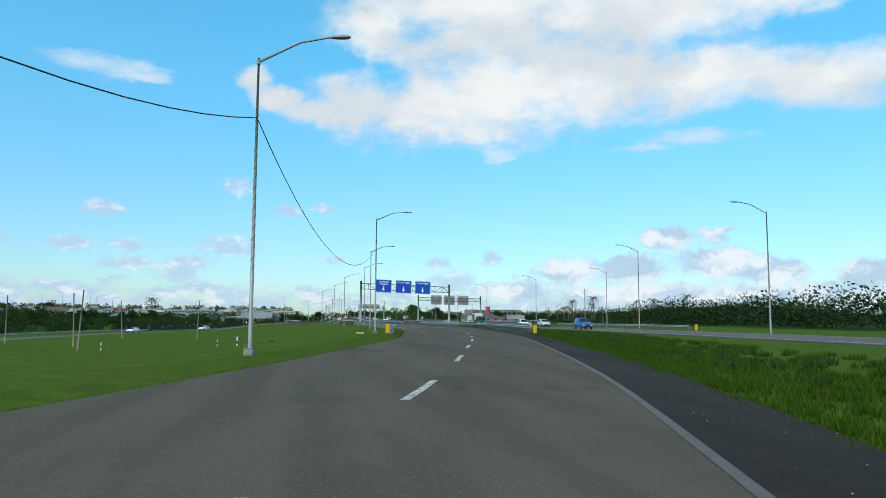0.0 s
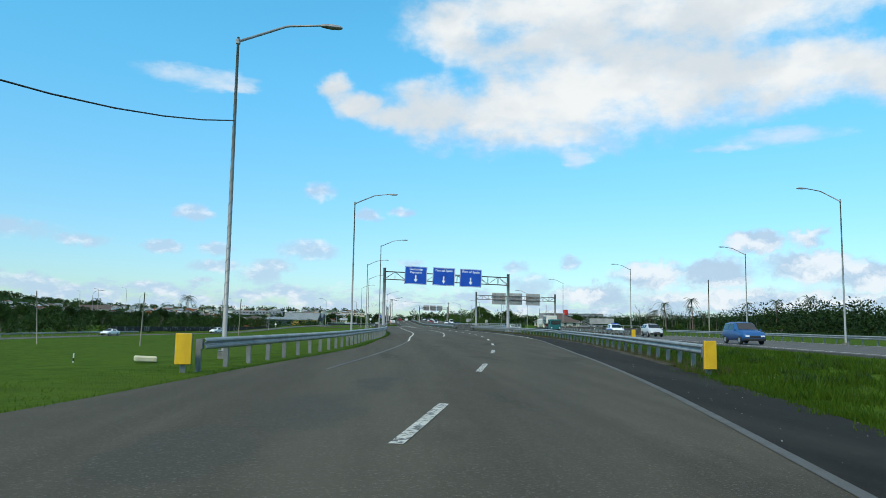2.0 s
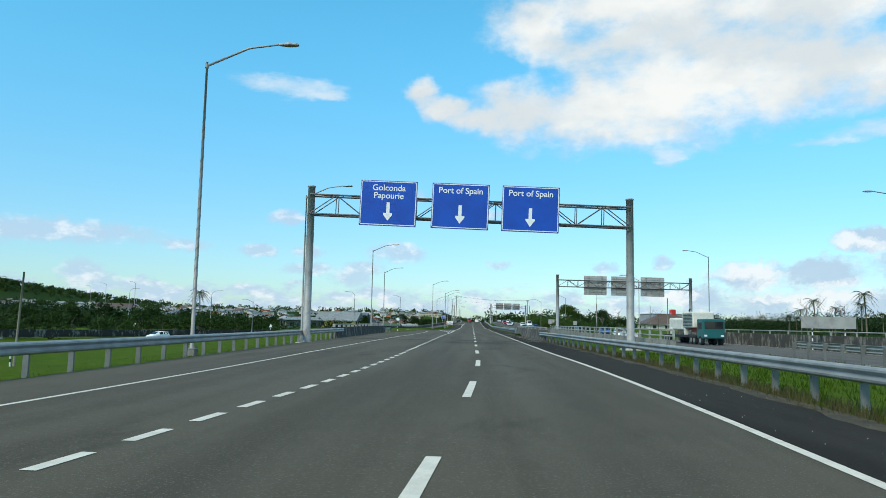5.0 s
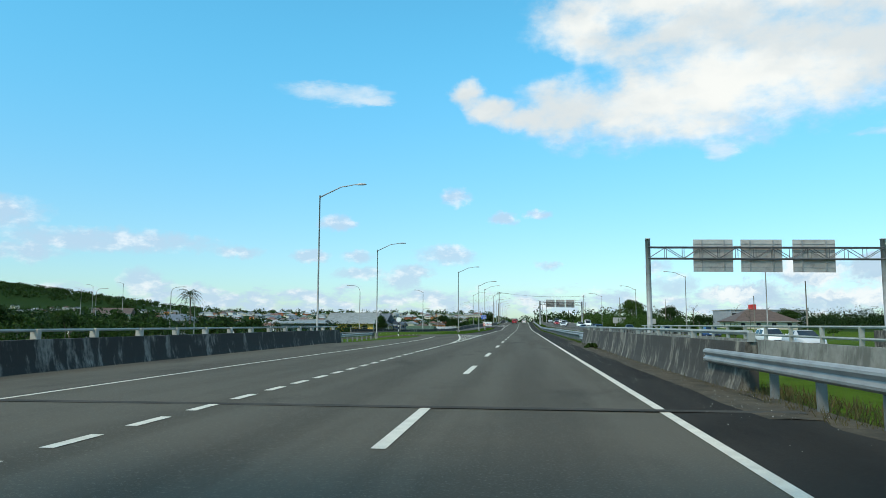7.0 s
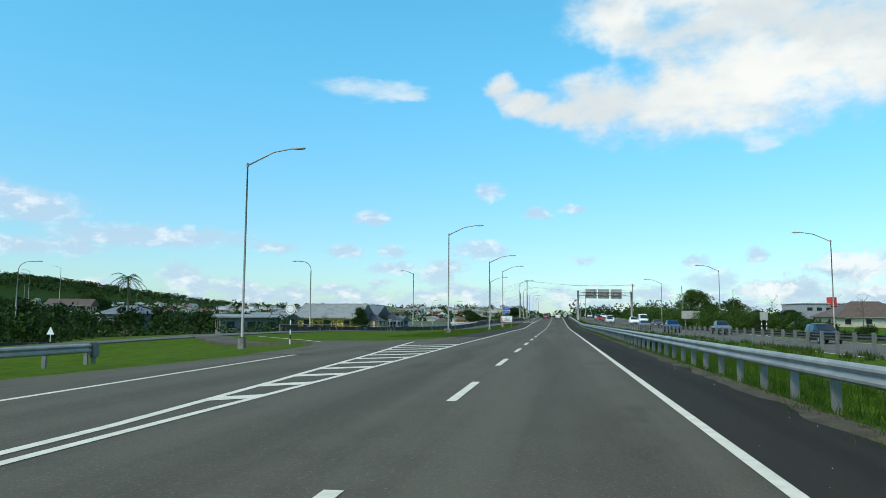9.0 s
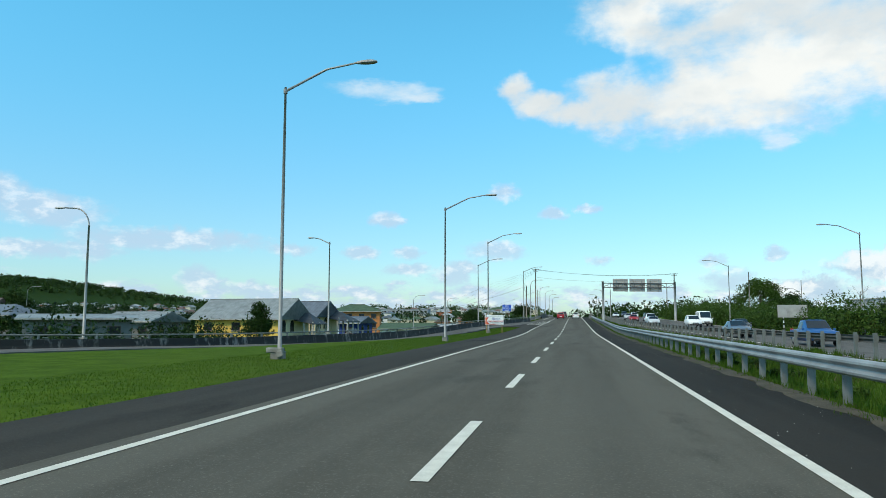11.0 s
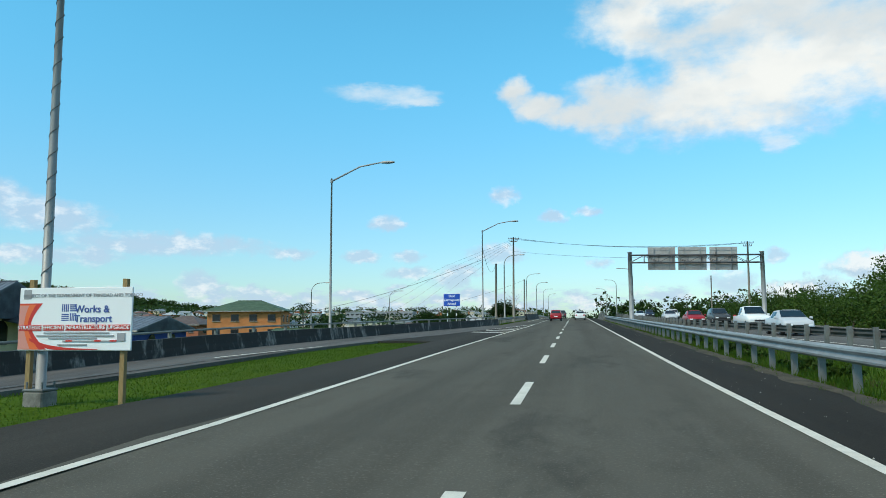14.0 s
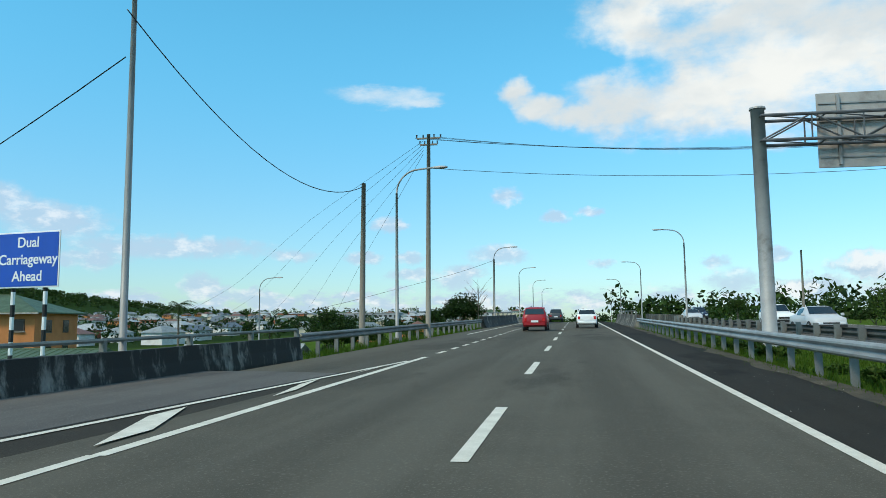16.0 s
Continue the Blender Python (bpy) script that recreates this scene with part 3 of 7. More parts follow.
def ribbon(name, points, half, z, mat, label, category, step=4.0, skirt=0.3):
    verts, faces = [], []
    rows = along(points, step)
    rows = rows[:1] + rows + rows[-1:]
    for j, (p, d) in enumerate(rows):
        n = Vector((-d.y, d.x, 0))
        sunk = skirt if j in (0, len(rows) - 1) else 0.0
        hw = half(p.y) if callable(half) else half
        for o, dz in ((hw, -skirt), (hw, 0), (0, 0.02), (-hw, 0), (-hw, -skirt)):
            q = p + n * o
            verts.append((q.x, q.y, (z(p.x, p.y) if callable(z) else z) + min(dz, 0.02 - sunk) - (sunk if dz == 0.0 else 0.0)))
    for j in range(len(rows) - 1):
        for i in range(4):
            faces.append((j * 5 + i + 1, j * 5 + i, j * 5 + 5 + i, j * 5 + 6 + i))
    return tagged(raw(name, verts, faces, mat), label, category, kind="structure")


def collector_z(x, y):
    return max(ground_z(x, y), ground_z(x + 3, y), ground_z(x - 3, y)) * (1 - smooth01(-50, -25, y)) + 0.03 + slip_dip(x, y) * smooth01(-50, -25, y)


build_ground()
Y_MAIN = axis_steps([(-460, -80, 4), (-80, 140, 6), (140, 900, 20)])


def left_edge(y):
    if y <= -92:
        return main_x(y) + lerp_table(LEFT_EDGE, y)
    return lerp_table([(-92, -9.5), (-86, -7.0), (-75, -6.5), (22, -6.35), (40, -6.2), (55, -6.2), (64, -7.4), (110, -7.2), (900, -6.5)], y)


strip("road", left_edge, lambda y: main_x(y) + road_half(y), Y_MAIN, 0.0, M_ROAD, "worn grey asphalt carriageway with patches and lane markings", "road")
strip("road_shoulder", lambda y: main_x(y) + road_half(y) - 0.02, lambda y: main_x(y) + lerp_table(RIGHT_EDGE, y), Y_MAIN, 0.004, M_SHOULDER,
      "dark gritty asphalt shoulder beside the guard rail", "shoulder")
strip("road_shoulder_left", lambda y: lerp_table([(-86, -7.02), (-75, -6.52), (22, -6.37), (40, -6.22)], y), lambda y: -3.71, axis_steps([(-80, 40, 5)]), 0.006, M_SHOULDER_L,
      "dark asphalt shoulder along the grass strip", "shoulder")
strip("opposite_road", lambda y: opp_x(y) - 6.3, lambda y: opp_x(y) + 7.2, Y_MAIN, lambda x, y: 0.02 + opp_dip(y), M_RAMP, "grey asphalt carriageway of the opposite direction", "road")
SLIP_HALF = [(-75, 3.0), (-45, 1.7), (22, 1.65), (34, 2.2), (66, 2.0)]
ribbon("slip_road", COLLECTOR, lambda y: lerp_table(SLIP_HALF, y), collector_z, M_RAMP, "grey asphalt slip road that merges from the side", "road")
EXIT = [(-7.6, -110), (-8.2, -102), (-10.2, -95), (-15.0, -88), (-22.0, -80), (-30.0, -70), (-36.0, -62)]
ribbon("exit_road", EXIT, 2.4, lambda x, y: 0.008 + (ground_z(x, y) + 0.03) * smooth01(10.0, 15.0, -x), M_ROAD, "grey asphalt exit lane bending away", "road", 2.0)
ribbon("merge_apron", [(-7.9, 24.0), (-7.6, 34), (-6.9, 46), (-5.6, 64)], 1.6, 0.009, M_SHOULDER_L, "dark asphalt where the slip road joins", "road")
ribbon("side_road", [(-120, -349), (-66, -352), (-46, -351), (-42, -346), (-48, -339), (-74, -338)], 2.6, lambda x, y: ground_z(x, y) + 0.06, M_RAMP, "small grey side road turning behind the lawn", "road")
ribbon("new_patch", [(-3.4, 118), (-2.6, 150), (-1.9, 190)], 1.7, 0.012, M_NEWTAR, "dark patch of newly laid asphalt", "road patch")


JOINT = [(x, -177.2) for x in (-11.4, -4.0, 4.0, 5.8)]
ribbon("expansion_joint", JOINT, 0.09, 0.0245, M_PATCH, "dark expansion joint across the bridge deck", "road joint", 1.0, 0.004)

# ---- painted lines ----


def road_top(x, y):
    """The height of the cambered carriageway."""
    a, b = left_edge(y), main_x(y) + road_half(y)
    return 0.008 + 0.02 * max(0.0, 1.0 - abs(2.0 * x - a - b) / (b - a))


def paint(name, rows, width, mat, parent, z=road_top):
    """A painted line along rows of (x, y)."""
    verts, faces = [], []
    for i, (x, y) in enumerate(rows):
        a, b = rows[max(i - 1, 0)], rows[min(i + 1, len(rows) - 1)]
        d = Vector((b[0] - a[0], b[1] - a[1], 0)).normalized()
        n = Vector((-d.y, d.x, 0)) * width / 2
        h = z(x, y) if callable(z) else z
        verts += [(x + n.x, y + n.y, h), (x - n.x, y - n.y, h)]
    faces = [(2 * i + 1, 2 * i, 2 * i + 2, 2 * i + 3) for i in range(len(rows) - 1)]
    return raw(name, verts, faces, mat, parent)


def line_rows(fx, y0, y1, step=4.0):
    n = max(1, int(abs(y1 - y0) / step))
    return [(fx(y0 + (y1 - y0) * i / n), y0 + (y1 - y0) * i / n) for i in range(n + 1)]


markings = tagged(empty("road_markings"), "white painted lane lines and hatching on the asphalt", "road marking", kind="structure")
DASH_AT = [-370.5, -358.5, -348.1, -336.9, -325.9, -314.8, -304.3, -292.6, -280.4, -268.9, -256.1, -244.2, -233.2, -223.0, -212.6, -202.4, -191.6, -181.1, -169.2, -158.4, -146.3, -134.7, -124.3, -114.6, -105.2, -96, -87, -77.8, -68.7, -59.6, -49.6, -39.7, -30.2, -20.8, -11.1, -1.4, 8.3, 17.8]
for y in DASH_AT + [27.3 + 9.6 * i for i in range(42)]:
    paint("lane_dash", line_rows(main_x, y, y + 3.9, 1.5), 0.17, M_WORN if y < -262.0 or y > 100.0 else M_WHITE, markings)
paint("edge_line", line_rows(lambda y: main_x(y) + lerp_table(RIGHT_LINE, y), -460, -246), 0.15, M_FADED, markings)
paint("edge_line", line_rows(lambda y: main_x(y) + lerp_table(RIGHT_LINE, y), -246, 900), 0.155, M_WHITE, markings)
LEFT_LINE = [(-296, -4.0), (-285, -4.6), (-262, -5.8), (-249, -6.7), (-228, -7.1), (-205, -7.6), (-165, -7.6), (-142, -7.1), (-126, -7.25), (-101, -8.9)]
paint("edge_line", line_rows(lambda y: main_x(y) + lerp_table(LEFT_LINE, y), -292, -262), 0.12, M_FADED, markings)
paint("edge_line", line_rows(lambda y: main_x(y) + lerp_table(LEFT_LINE, y), -262, -126), 0.12, M_WHITE, markings)
paint("edge_line", [(-7.25, -126), (-7.65, -118.5), (-8.3, -106.6), (-9.2, -101), (-10.6, -97), (-14.6, -91.4), (-21, -83.6)], 0.15, M_WHITE, markings)
for i in range(64):
    y = -139.3 - 1.69 * i
    paint("merge_dash", line_rows(lambda v: main_x(v) + lerp_table([(-250, -3.9), (-220, -3.4), (-180, -3.5), (-155, -3.57), (-137, -3.47)], v), y, y + 0.95, 0.9), 0.17, M_WHITE, markings)
# the gore at the exit
GORE = [(-137.6, -3.52), (-133, -3.66), (-128, -3.8), (-124.6, -4.07), (-121.5, -4.32), (-117, -4.72), (-108, -5.5), (-100, -6.3), (-93, -6.9)]
paint("gore_line", [(x, y) for y, x in GORE], 0.17, M_WHITE, markings)
paint("gore_line", [(-3.44, -137.6), (-3.36, -131), (-3.38, -124), (-3.42, -116), (-3.5, -106), (-3.58, -97), (-3.6, -80), (-3.68, -50), (-3.6, -20), (-3.75, -4), (-3.95, 6), (-4.0, 14), (-3.95, 30), (-3.7, 56)], 0.155, M_WHITE, markings)
for i in range(11):
    y = -124.35 + 2.72 * i
    inner = lerp_table([(-125, -3.42), (-106, -3.55), (-96, -3.64)], y)
    o = lerp_table(GORE, y - 0.6) + 0.05
    back = 0.9 * (inner - o)
    raw("gore_bar", [(inner, y - 0.36, road_top(inner, y)), (inner, y + 0.36, road_top(inner, y)), (o, y + 0.36 - back, road_top(o, y)), (o, y - 0.36 - back, road_top(o, y))], [(0, 1, 2, 3)], M_WHITE, markings)
# the gore where the slip road joins
paint("gore_line", [(-11.15, 10), (-10.0, 20), (-9.0, 31), (-7.3, 42), (-5.6, 54), (-3.75, 70)], 0.14, M_WHITE, markings, 0.03)
paint("edge_line", line_rows(lambda y: -3.65, 56, 72), 0.18, M_WHITE, markings)
for i in range(7):
    y = 38 + 4.6 * i
    o = lerp_table([(36, -7.1), (48, -5.8), (70, -3.8)], y + 2.0)
    raw("gore_bar", [(-4.0, y, 0.033), (-4.0, y + 1.1, 0.033), (o + 0.1, y + 3.2, 0.033), (o + 0.1, y + 2.2, 0.033)], [(0, 1, 2, 3)], M_WHITE, markings)
for i in range(20):
    paint("merge_dash", line_rows(lambda v: -3.65, 74 + 2.9 * i, 75.4 + 2.9 * i, 1.5), 0.17, M_WHITE, markings)
paint("edge_line", line_rows(lambda y: -5.9, 96, 190), 0.16, M_WHITE, markings)
SLIP_LINE = [(-40, -18.6), (-30, -15.8), (-20, -14.1), (-4, -12.6), (9.5, -11.2)]
paint("edge_line", line_rows(lambda y: lerp_table(SLIP_LINE, y), -40, 9.5, 2.0), 0.12, M_FADED, markings, lambda x, y: slip_dip(x, y) + 0.075)
for o in (-5.6, 6.2):
    paint("edge_line", line_rows(lambda y: opp_x(y) + o, -380, 600, 6), 0.17, M_WHITE, markings, lambda x, y: 0.05 + opp_dip(y))

# ---- concrete parapets ----


def parapet(name, points, height, top, foot, mat, label, lean=1, z=0.0):
    """A barrier wall with a sloped foot. lean: the side of its foot, 1 to the right of the way on."""
    prof = [(-top / 2, height), (top / 2, height), (top / 2 + 0.04, height - 0.35), (top / 2 + foot * 0.6, 0.22), (top / 2 + foot, 0.0), (top / 2 + foot, -0.5), (-top / 2, -0.5)]
    rows = along(points, 1.5)
    verts, faces = [], []
    m = len(prof)
    for p, d in rows:
        n = Vector((d.y, -d.x, 0)) * lean
        for o, h in prof:
            gz = z(p.x, p.y) if callable(z) else z
            verts.append((p.x + n.x * o, p.y + n.y * o, gz + h + 0.015 * noise.noise((p.x, p.y, h))))
    for j in range(len(rows) - 1):
        for i in range(m):
            f = (j * m + i, j * m + (i + 1) % m, (j + 1) * m + (i + 1) % m, (j + 1) * m + i)
            faces.append(f if lean > 0 else f[::-1])
    faces += [tuple(range(m))[::-1], tuple((len(rows) - 1) * m + i for i in range(m))]
    thing = tagged(empty(name), label, "barrier wall", kind="structure")
    raw("wall_body", verts, faces, mat, thing)
    return thing, rows


def handrail(thing, rows, z, rise, every, mat, block=False, under=lambda x, y: 0.0):
    bm = tubes([(p.x, p.y, z + rise + under(p.x, p.y)) for p, d in rows], 0.05, 6)
    part("handrail", bm, mat, thing, "painted steel handrail")
    bm = boxed((-0.05, -0.07, 0), (0.05, 0.07, rise), 0.01) if not block else boxed((-0.09, -0.12, 0), (0.09, 0.12, rise + 0.04), 0.015)
    first = None
    for i in range(0, len(rows), every):
        p, d = rows[i]
        m = Matrix.Translation((p.x, p.y, z + under(p.x, p.y))) @ Matrix.Rotation(math.atan2(d.y, d.x), 4, "Z")
        if first is None:
            first = part("rail_post", bm, M_BASE if block else mat, thing)
            first.matrix_local = m
        else:
            again(first, thing, m)


w, rows = parapet("parapet_left", [(-12.05, -175.6), (-12.3, -168), (-12.9, -150), (-13.2, -132)], 0.92, 0.26, 0.18, M_CONC_DARK, "blackened concrete bridge parapet with a steel handrail", z=-0.04)
handrail(w, rows, 0.88, 0.26, 2, M_PALERAIL, True)
w, rows = parapet("parapet_right", [(6.2, -173.4), (6.05, -164), (6.1, -146), (6.2, -133.5)], 1.0, 0.24, 0.2, M_CONC, "stained grey concrete bridge parapet with streaked foot", -1)
handrail(w, rows, 1.0, 0.2, 3, M_PALERAIL)
w, rows = parapet("parapet_opposite", [(11.0, -196), (11.6, -170), (12.0, -140), (12.2, -122)], 0.72, 0.26, 0.1, M_CONC_GREY, "grey concrete parapet of the opposite bridge", -1)
handrail(w, rows, 0.72, 0.58, 2, M_PALERAIL)
handrail(w, rows, 0.72, 0.22, 40, M_PALERAIL)
w, rows = parapet("parapet_opposite_far", [(32.5, -196), (32.8, -160), (32.0, -122)], 0.95, 0.26, 0.1, M_CONC, "grey concrete outer parapet of the opposite bridge", 1)
handrail(w, rows, 0.95, 0.35, 3, M_PALERAIL)
w, rows = parapet("slip_road_wall", WALL_LEFT[1:], 0.68, 0.26, 0.12, M_CONC_DARK, "long blackened concrete wall beside the slip road", z=slip_dip)
handrail(w, rows, 0.68, 0.24, 2, M_RAILPAINT, under=slip_dip)
w, rows = parapet("slip_road_wall_low", [(-78, -128), (-60, -98), (-48, -80), (-41.5, -70), (-31.0, -50)], 0.75, 0.26, 0.1, M_CONC_DARK, "dark low concrete wall at the slip road", z=-1.7)
w, rows = parapet("bridge_parapet_left", [(-7.6, 116), (-7.3, 130), (-7.0, 146)], 1.05, 0.3, 0.35, M_CONC_DARK, "black-stained concrete bridge parapet with white streaks")
handrail(w, rows[2:-2], 1.05, 0.32, 3, M_RAILPAINT)
w, rows = parapet("bridge_parapet_right", [(6.2, 112), (6.2, 128), (6.2, 142)], 1.05, 0.3, 0.35, M_CONC, "pale stained concrete bridge parapet", -1)
handrail(w, rows[2:-2], 1.05, 0.32, 3, M_RAILPAINT)
w, rows = parapet("bridge_parapet_opposite", [(9.6, 112), (9.6, 142)], 1.0, 0.3, 0.2, M_CONC, "pale concrete parapet of the opposite bridge", 1)

# ---- guard rails ----
W_PROFILE = [(0.0, 0.155), (0.035, 0.14), (0.075, 0.11), (0.08, 0.075), (0.03, 0.03), (0.012, 0.0), (0.03, -0.03), (0.08, -0.075), (0.075, -0.11), (0.035, -0.14), (0.0, -0.155)]


def guard_rail(label, points, face, mat, post_mat, gap=2.0, z=0.0, height=0.645, bend=None, ground=None, thick=1.0):
    """A steel W-beam on posts. face: 1 where the beam faces the right of the way on, -1 the left."""
    thing = tagged(empty("guard_rail"), label, "guard rail", "guard rails along the carriageways")
    rows = along(points, gap / 2)
    verts, faces = [], []
    m = len(W_PROFILE)
    for p, d in rows:
        n = Vector((d.y, -d.x, 0)) * face
        dz = bend(p) if bend else 0.0
        gz = z + (ground(p.x, p.y) if ground else 0.0)
        for o, h in W_PROFILE:
            verts.append((p.x + n.x * (0.12 + o), p.y + n.y * (0.12 + o), gz + height + h + dz))
    for j in range(len(rows) - 1):
        for i in range(m - 1):
            f = (j * m + i, j * m + i + 1, (j + 1) * m + i + 1, (j + 1) * m + i)
            faces.append(f if face < 0 else f[::-1])
    beam = raw("beam", verts, faces, mat, thing)
    solid = beam.modifiers.new("thickness", "SOLIDIFY")
    solid.thickness, solid.offset = 0.012, 0.0
    bm = boxed((-0.035 * thick, -0.075, -0.45), (0.035 * thick, 0.075, height + 0.13 * thick), 0.006)
    box(bm, (-0.06, 0.05, height - 0.14), (0.06, 0.125, height + 0.14), 0.006)
    first = None
    for i in range(0, len(rows), 2):
        p, d = rows[i]
        n = Vector((d.y, -d.x, 0)) * face
        gz = z + (ground(p.x, p.y) if ground else 0.0)
        lean = 0.03 * noise.noise((p.x * 3, p.y * 3, 1.0))
        mtx = Matrix.Translation((p.x, p.y, gz)) @ Matrix.Rotation(math.atan2(n.y, n.x) - math.pi / 2, 4, "Z") @ Matrix.Rotation(lean, 4, "X")
        if first is None:
            first = part("post", bm, post_mat, thing)
            first.matrix_local = mtx
        else:
            again(first, thing, mtx)
    return thing


def end_marker(label, x, y, turn, z=0.0):
    thing = tagged(empty("rail_end_marker", pose(x, y, z, 0, 0, turn)), label, "road marker", "yellow guard rail ends")
    part("plate", boxed((-0.205, -0.05, 0.12), (0.205, 0.0, 0.93), 0.012), M_YELLOW, thing)
    part("plate_rim", boxed((-0.22, 0.002, 0.105), (0.22, 0.03, 0.945), 0.01), M_RAILDARK, thing)
    part("bracket", boxed((-0.06, 0.03, 0.44), (0.06, 0.34, 0.70), 0.01), M_RAILDARK, thing)
    part("foot", boxed((-0.07, 0.03, -0.3), (0.07, 0.15, 0.9), 0.01), M_RAILDARK, thing)


def rail_r(y):
    return main_x(y) + lerp_table([(-292, 6.9), (-262, 7.0), (-248, 7.3), (-240, 7.6), (-226, 7.5), (-205, 6.8), (-190, 6.4), (-171, 6.0)], y)


guard_rail("galvanised steel guard rail, dented, beside the dark shoulder", [(rail_r(y), y) for y in range(-291, -167, 8)], -1, M_GALV, M_RAILDARK,
           bend=lambda p: -0.09 * math.exp(-((p.y + 244) / 1.6) ** 2))
guard_rail("galvanised steel guard rail at the dark shoulder", [(6.3, -134), (6.15, -118), (6.15, -100), (6.2, -60), (6.2, -30), (6.2, 10), (6.15, 50), (6.1, 80), (6.1, 111)], -1, M_GALV, M_RAILDARK)


guard_rail("short lower steel beam joining the guard rail to the parapet", [(6.22, -133.4), (6.2, -131.6), (6.18, -130.2)], -1, M_GALV, M_RAILDARK, 1.5, height=0.37)


def rail_l(y):
    return main_x(y) + lerp_table([(-292, -7.7), (-275, -8.2), (-268, -8.6), (-258, -9.2), (-245, -9.6), (-215, -10.9), (-187, -11.7), (-173, -12.0)], y)


guard_rail("long galvanised steel guard rail above the grass slope", [(rail_l(y), y) for y in range(-292, -170, 8)], 1, M_GALV, M_RAILDARK)
guard_rail("short steel guard rail ending at the exit", [(-13.05, -131.8), (-13.6, -130), (-14.3, -127), (-14.45, -120), (-14.4, -113.5)], 1, M_GALV, M_RAILDARK,
           ground=lambda x, y: -0.12 - 0.21 * smooth01(-133.0, -126.0, y))
guard_rail("dull steel guard rail beyond the slip road wall", [(-8.0, 72), (-7.9, 90), (-7.8, 104), (-7.7, 116)], 1, M_RAILDARK, M_RAILDARK)
guard_rail("dull steel guard rail of the opposite carriageway", [(opp_x(y) - 7.4, y) for y in range(-118, 120, 10)], 1, M_OPPRAIL, M_RAILDARK, thick=2.0)
guard_rail("steel guard rail on the far side of the opposite carriageway", [(opp_x(y) + 8.0, y) for y in range(-268, -196, 8)], -1, M_GALV, M_RAILDARK)
guard_rail("steel guard rail between the opposite carriageway and the grass", [(opp_x(y) - 7.2, y) for y in range(-236, -195, 8)], 1, M_GALV, M_RAILDARK)
guard_rail("distant steel guard rail along the slip road", [(-82, -330), (-84, -260), (-83, -195), (-76, -150), (-70, -132)], 1, M_GALV, M_RAILDARK, 3.0, ground=lambda x, y: ground_z(x, y))
guard_rail("steel guard rail beyond the bridge", [(-6.9, 148), (-6.9, 175), (-6.7, 205)], 1, M_GALV, M_RAILDARK)


def end_terminal(x, y, z):
    """The bent plate that caps a rail."""
    thing = tagged(empty("rail_terminal", pose(x, y, z)), "bulky bent steel plate capping the guard rail end", "guard rail end")
    bm = bmesh.new()
    ring = [(0.10 * math.cos(a) + 0.06, 0.16 * math.sin(a)) for a in [radians(-90 + 22.5 * i) for i in range(9)]]
    for hz in (0.36, 0.80):
        for u, v in ring + [(u - 0.02, v * 0.86) for u, v in ring[::-1]]:
            bm.verts.new((u, v, hz))
    bm.verts.ensure_lookup_table()
    n = len(ring) * 2
    for i in range(n):
        bm.faces.new([bm.verts[k] for k in (i, (i + 1) % n, n + (i + 1) % n, n + i)])
    part("cap", bm, M_RAILDARK, thing)
    part("face_plate", boxed((-0.03, -0.26, 0.32), (0.02, 0.22, 0.84), 0.01), M_RAILDARK, thing)
    part("post", boxed((-0.04, -0.08, -0.4), (0.04, 0.08, 0.62), 0.006), M_WOODPOLE, thing)


end_terminal(-14.25, -113.3, -0.33)
end_marker("yellow painted box at the guard rail end by the lawn", -16.35, -292.6, 12)
end_marker("yellow painted box at the end of the dented guard rail", -1.75, -292.0, 12)
end_marker("yellow box at the end of the far guard rail", opp_x(-270) + 8.0, -270.0, 8)
end_marker("yellow box at the start of the opposite guard rail", opp_x(-238) - 7.2, -238.0, 5)

# ---- street lamps ----


def lamp_head(bm, x, z, length, flip=1):
    s = [(0.0, 0.05, 0.045), (0.15, 0.10, 0.06), (0.45, 0.15, 0.075), (length - 0.12, 0.14, 0.06), (length, 0.07, 0.03)]
    rings = []
    for d, hw, hh in s:
        rings.append([bm.verts.new((x + flip * d, o * hw, z + h * hh)) for o, h in ((-1, -0.4), (-0.7, 1), (0.7, 1), (1, -0.4), (0.6, -1), (-0.6, -1))])
    for a, b in zip(rings, rings[1:]):
        for i in range(6):
            bm.faces.new((a[i], a[(i + 1) % 6], b[(i + 1) % 6], b[i]))
    bm.faces.new(rings[0][::-1])
    bm.faces.new(rings[-1])


